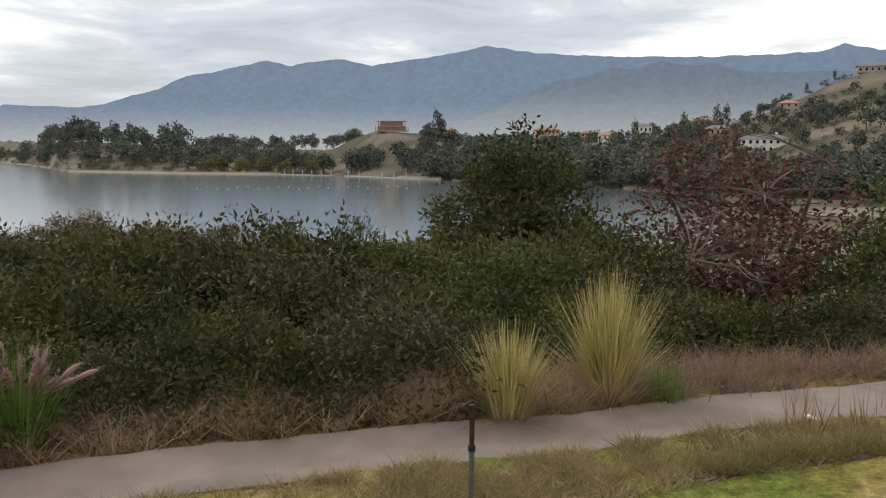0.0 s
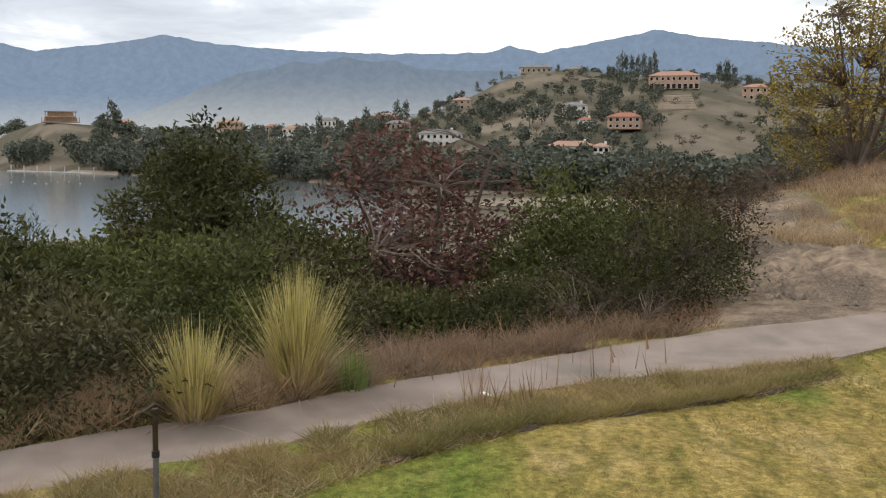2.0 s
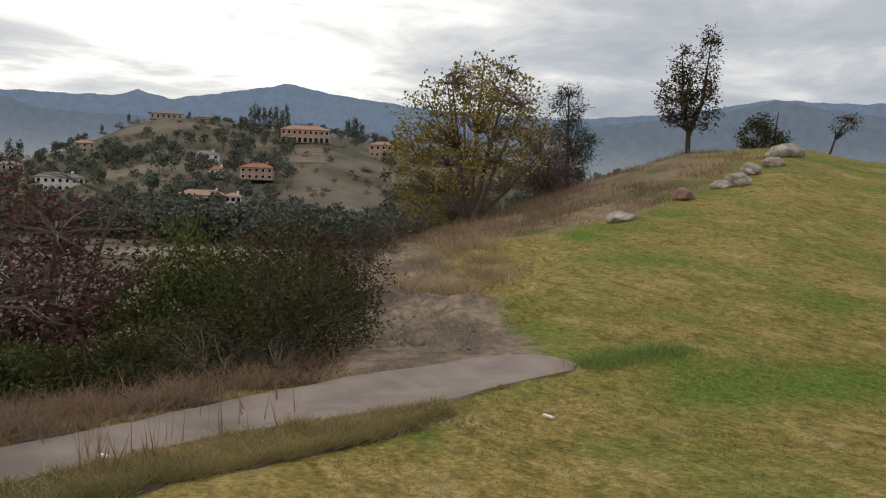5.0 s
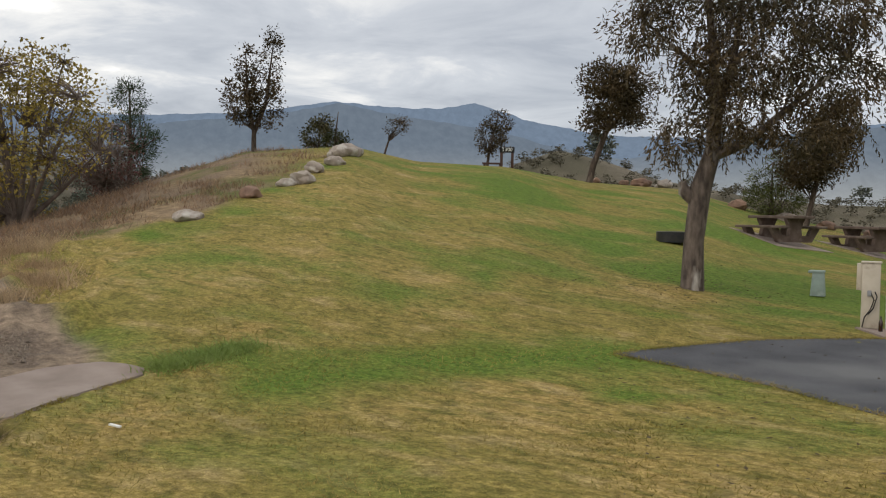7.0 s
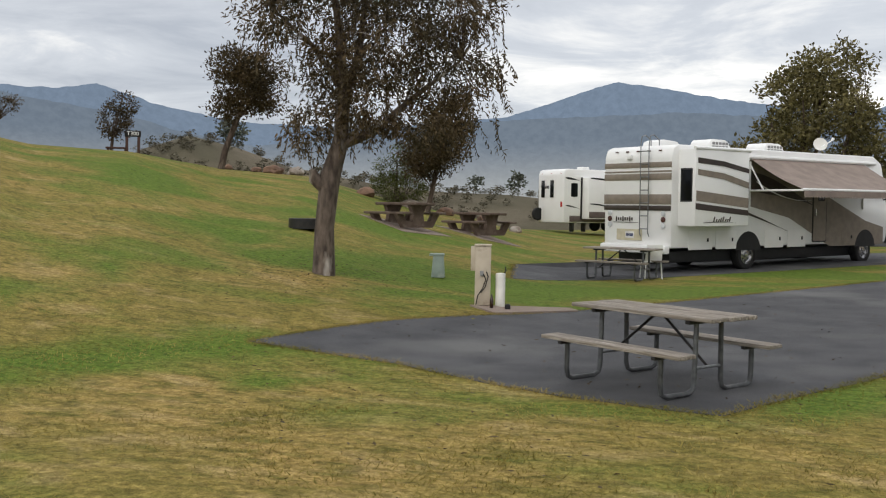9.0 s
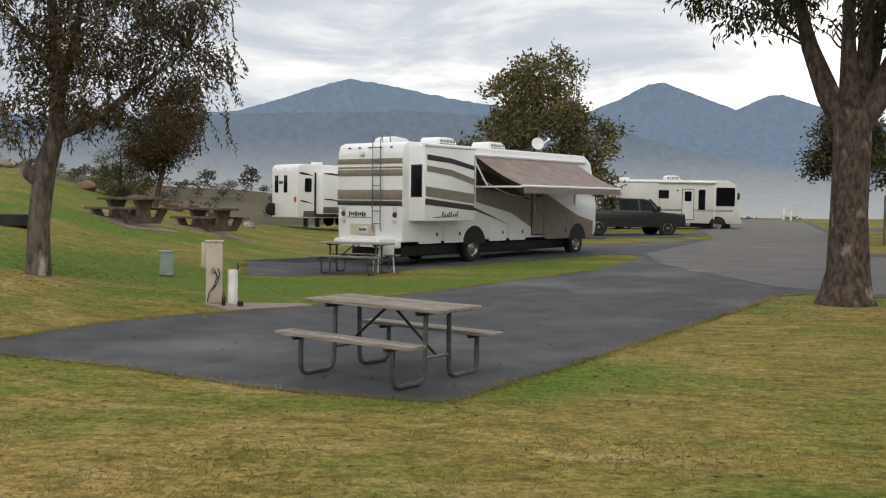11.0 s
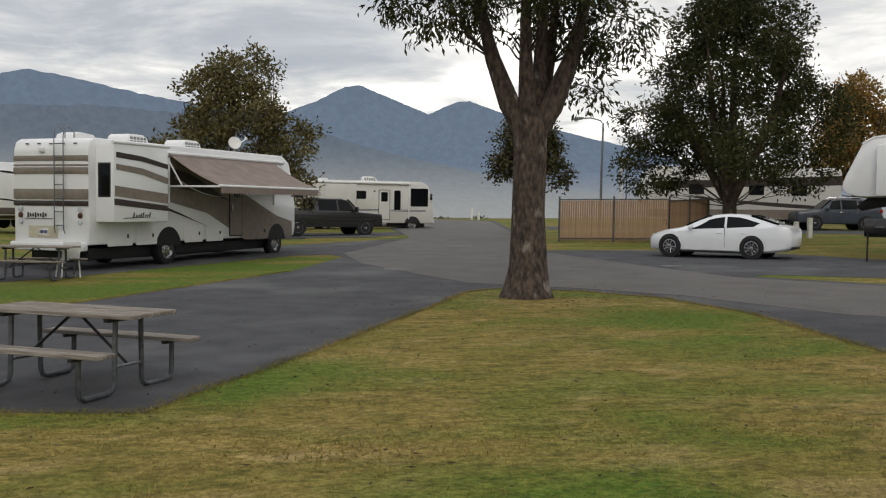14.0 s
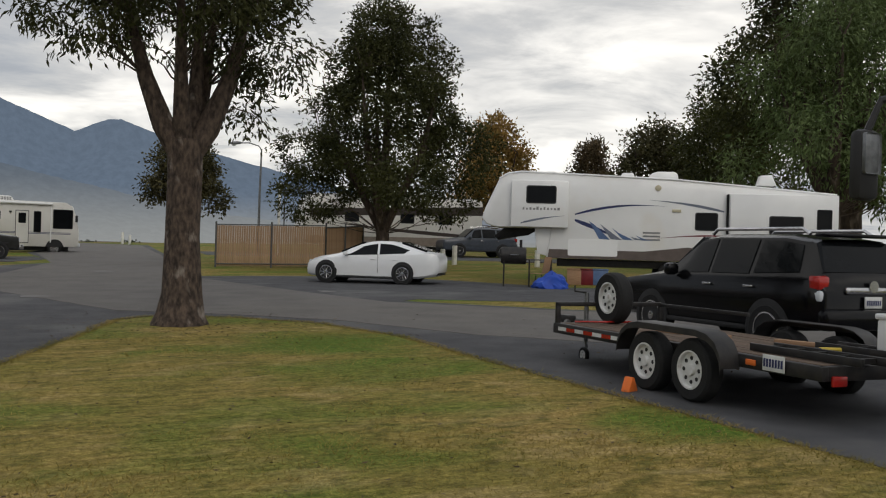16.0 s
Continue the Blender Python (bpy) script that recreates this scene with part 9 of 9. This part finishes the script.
def house(label, az, r, w, d, h, wall, roof, turn=0.0, storeys=2, arches=0, sink=0.5):
    p = place(az, r)
    t = thing("house", label, "house", "houses on the far hillside", pose(p.x, p.y, p.z - sink, 0, 0, -az + turn))
    part("wall", box(w, d, h, (0, 0, h / 2), 0.05), wall, t)
    o, rh = 0.7, min(d, w) * 0.22
    bm = bmesh.new()
    lo = [bm.verts.new((sx * (w / 2 + o), sy * (d / 2 + o), h - 0.1)) for sx, sy in ((-1, -1), (1, -1), (1, 1), (-1, 1))]
    k = max(w / 2 - d / 2, 0.4)
    a, b = bm.verts.new((-k, 0, h + rh)), bm.verts.new((k, 0, h + rh))
    for f in ((lo[0], lo[1], b, a), (lo[1], lo[2], b), (lo[2], lo[3], a, b), (lo[3], lo[0], a), tuple(lo[::-1])):
        bm.faces.new(f)
    part("roof", bm, roof, t)
    n = max(3, int(w / 2.6))
    sh = h / storeys
    for s in range(storeys):
        for i in range(n):
            x = -w / 2 + w * (i + 0.5) / n
            big = arches and s == 0
            ww, wh = (1.7, sh * 0.72) if big else (1.1, sh * 0.45)
            win = part("window", box(ww + 0.2, 0.12, wh + 0.2, (x, -d / 2 - 0.02, s * sh + (sh * 0.42 if big else sh * 0.52)), 0), wall_white, t)
            part("pane", box(ww, 0.06, wh, (x, -d / 2 - 0.09, s * sh + (sh * 0.42 if big else sh * 0.52)), 0), dark_glass, win)
    part("chimney", box(0.9, 0.9, rh + 1.2, (w * 0.28, 0.5, h + rh * 0.5), 0.04), wall, t)
    return t


def far_houses():
    house("large white villa with arched windows and salmon roof", -86.7, 340, 17, 8, 5.2, wall_white, roof_salmon, 0, 1, 1)
    house("low white villa wing with tiled roof", -84.95, 338, 5.5, 9, 5, wall_white, roof_salmon, 0, 2)
    house("small pinkish pool house beside the villa", -88.4, 342, 5, 5, 2.6, wall_pink, roof_salmon, 10, 1)
    house("long house with red tiled roof", -83.6, 396, 13, 8, 5.0, wall_pink, roof_red, -6, 2)
    house("small house with red tiled roof", -85.9, 400, 6, 6, 3.6, wall_white, roof_red, 5, 1)
    house("pale house among trees on the slope", -86.5, 424, 10, 7, 5, wall_white, roof_grey, 8, 2)
    house("two-storey white house with grey roof", -94.4, 427, 19, 9, 6, wall_white, roof_grey, 6, 2)
    house("broad pink mansion near the hilltop", -80.9, 490, 24, 11, 6.5, wall_pink, roof_salmon, 0, 2, 1)
    house("white columned house on the hillside", -76.4, 493, 12, 8, 6.5, wall_pink, roof_salmon, -8, 2)
    house("long low pale house on the hilltop", -88.8, 578, 18, 8, 3.6, wall_tan, roof_grey, 4, 1)
    house("low pale house on the hilltop", -86.6, 575, 9, 7, 3.6, wall_tan, roof_grey, -4, 1)
    house("pinkish house with tiled roof on the ridge", -106.6, 650, 16, 9, 7, wall_pink, roof_salmon, 8, 2, sink=-4)
    house("white house on the ridge", -104.2, 640, 9, 7, 6, wall_tan, roof_red, 0, 2, sink=-2)
    house("white two-storey house with tiled roof", -102.9, 600, 15, 8, 7, wall_white, roof_salmon, 0, 2)
    house("small pale house on the ridge", -101.0, 650, 11, 8, 5, wall_white, roof_grey, 0, 1, sink=-3)
    house("large tan house with tiled roof", -97.6, 600, 18, 9, 7, wall_tan, roof_salmon, 6, 2)
    house("dark timbered house on the slope", -96.9, 522, 13, 8, 6.5, wall_tan, roof_grey, 4, 2)
    house("pale house half hidden by trees", -99.2, 610, 7, 7, 6, wall_pink, roof_red, 0, 2)
    house("tan house behind trees", -93.1, 520, 10, 7, 5, wall_tan, roof_salmon, 0, 2)
    house("low pale building near the shore", -112.6, 650, 17, 8, 5, wall_tan, roof_salmon, 0, 1, sink=-1)
    house("small pale house in the valley trees", -60.5, 520, 8, 6, 4, wall_white, roof_grey, 0, 1)
    house("pale house in the valley behind the knoll", -57.6, 560, 11, 7, 5, wall_white, roof_grey, 0, 2)
    house("small house with red roof behind the knoll", -62.6, 460, 8, 6, 3, wall_white, roof_red, 0, 1)
    # house being framed on the mound
    p = place(-115.7, 640)
    t = thing("unfinished_house", "half-built house of raw timber framing on a mound", "house", m=pose(p.x, p.y, p.z - 0.5, 0, 0, 115.7))
    for s in range(2):
        w = 22 - 4 * s
        part("floor_deck", box(w, 10, 0.5, (0, 0, 3.2 * s + 0.3)), raw_timber, t)
        part("inner_wall", box(w - 3, 6, 2.6, (0, 1, 3.2 * s + 1.8)), raw_timber, t)
        for i in range(12):
            part("stud", box(0.55, 0.3, 3.0, (-w / 2 + 0.4 + (w - 0.8) * i / 11, -4.9, 3.2 * s + 1.8)), raw_timber, t)
    part("roof_frame", box(19, 10.5, 0.4, (0, 0, 6.7)), raw_timber, t)
    for k in range(6):
        a, r = -80.7, 432 + k * 6
        q = place(a, r)
        t = finish("terrace_wall", box(17 - k * 0.8, 0.6, 1.1, (0, 0, 0.4), 0.05), wall_tan)
        t.matrix_world = pose(q.x, q.y, q.z, 0, 0, 80.7)
        tagged(t, "low tan retaining wall stepping up the hillside", "retaining wall", "terraces below the mansion")


far_houses()


def lake_things():
    dock_m = mat("pale_dock_boards", (0.42, 0.41, 0.38), 0.85, scale=0.5)
    for (a0, r0), (a1, r1), nm in (((-122.6, 585), (-119.4, 545), "dock"), ((-118.4, 530), (-114.2, 470), "dock")):
        p0, p1 = (Vector((r * math.sin(radians(a)), r * math.cos(radians(a)), LAKE_Z)) for a, r in ((a0, r0), (a1, r1)))
        d = p1 - p0
        t = thing(nm, "long pale floating dock with upright piles", "dock", "floating docks", Matrix.Translation(p0) @ Matrix.Rotation(math.atan2(d.y, d.x), 4, "Z"))
        part("deck", box(d.length, 2.2, 0.6, (d.length / 2, 0, 0.3), 0.05), dock_m, t)
        for k in range(7):
            part("pile", tube([(d.length * k / 6, 1.2, -2), (d.length * k / 6, 1.2, 3.2)], 0.3, 6), dock_m, t)
    buoy_m = mat("faded_buoy", (0.38, 0.27, 0.23), 0.6)
    for k in range(22):
        a = -127 + k * 0.58
        r = 362 + 14 * math.sin(k * 1.7)
        b = finish("buoy", lathe([(0.05, -0.3), (0.3, 0.0), (0.3, 0.2), (0.12, 0.35)], 10), buoy_m)
        b.matrix_world = Matrix.Translation((r * math.sin(radians(a)), r * math.cos(radians(a)), LAKE_Z))
        tagged(b, "small pale buoy floating on the lake", "buoy", "line of buoys")
    # pale sandy shore across the water and near the reeds
    sand = mat("pale_shore_sand", (0.25, 0.21, 0.165), 0.95, scale=0.3, bump=0.2)
    for a0, a1, rr, nm in ((-137, -122.8, 0, "far"), (-115.6, -112.8, 0, "ramp"), (-122, -118.5, 140, "near")):
        bm = bmesh.new()
        rows = []
        for a in np.linspace(a0, a1, 40):
            r = rr or float(ip(a, HILL_R0)) - 2
            row = []
            for s in (-6, 0, 5, 9):
                q = r + s * (1 if not rr else 0.8)
                x, y = q * math.sin(radians(a)), q * math.cos(radians(a))
                row.append(bm.verts.new((x, y, max(LAKE_Z + 0.05 + 0.09 * (s + 6) * (1 if not rr else -1 if s > 0 else 0.3), ground_z(x, y) + 0.15) if not rr else max(ground_z(x, y) + 0.1, LAKE_Z - 0.3))))
            rows.append(row)
        for p, q in zip(rows, rows[1:]):
            for k in range(3):
                bm.faces.new((p[k], p[k + 1], q[k + 1], q[k]))
        tagged(finish("shore", bm, sand), "narrow pale sandy shore at the water's edge", "shore", kind="structure")


lake_things()
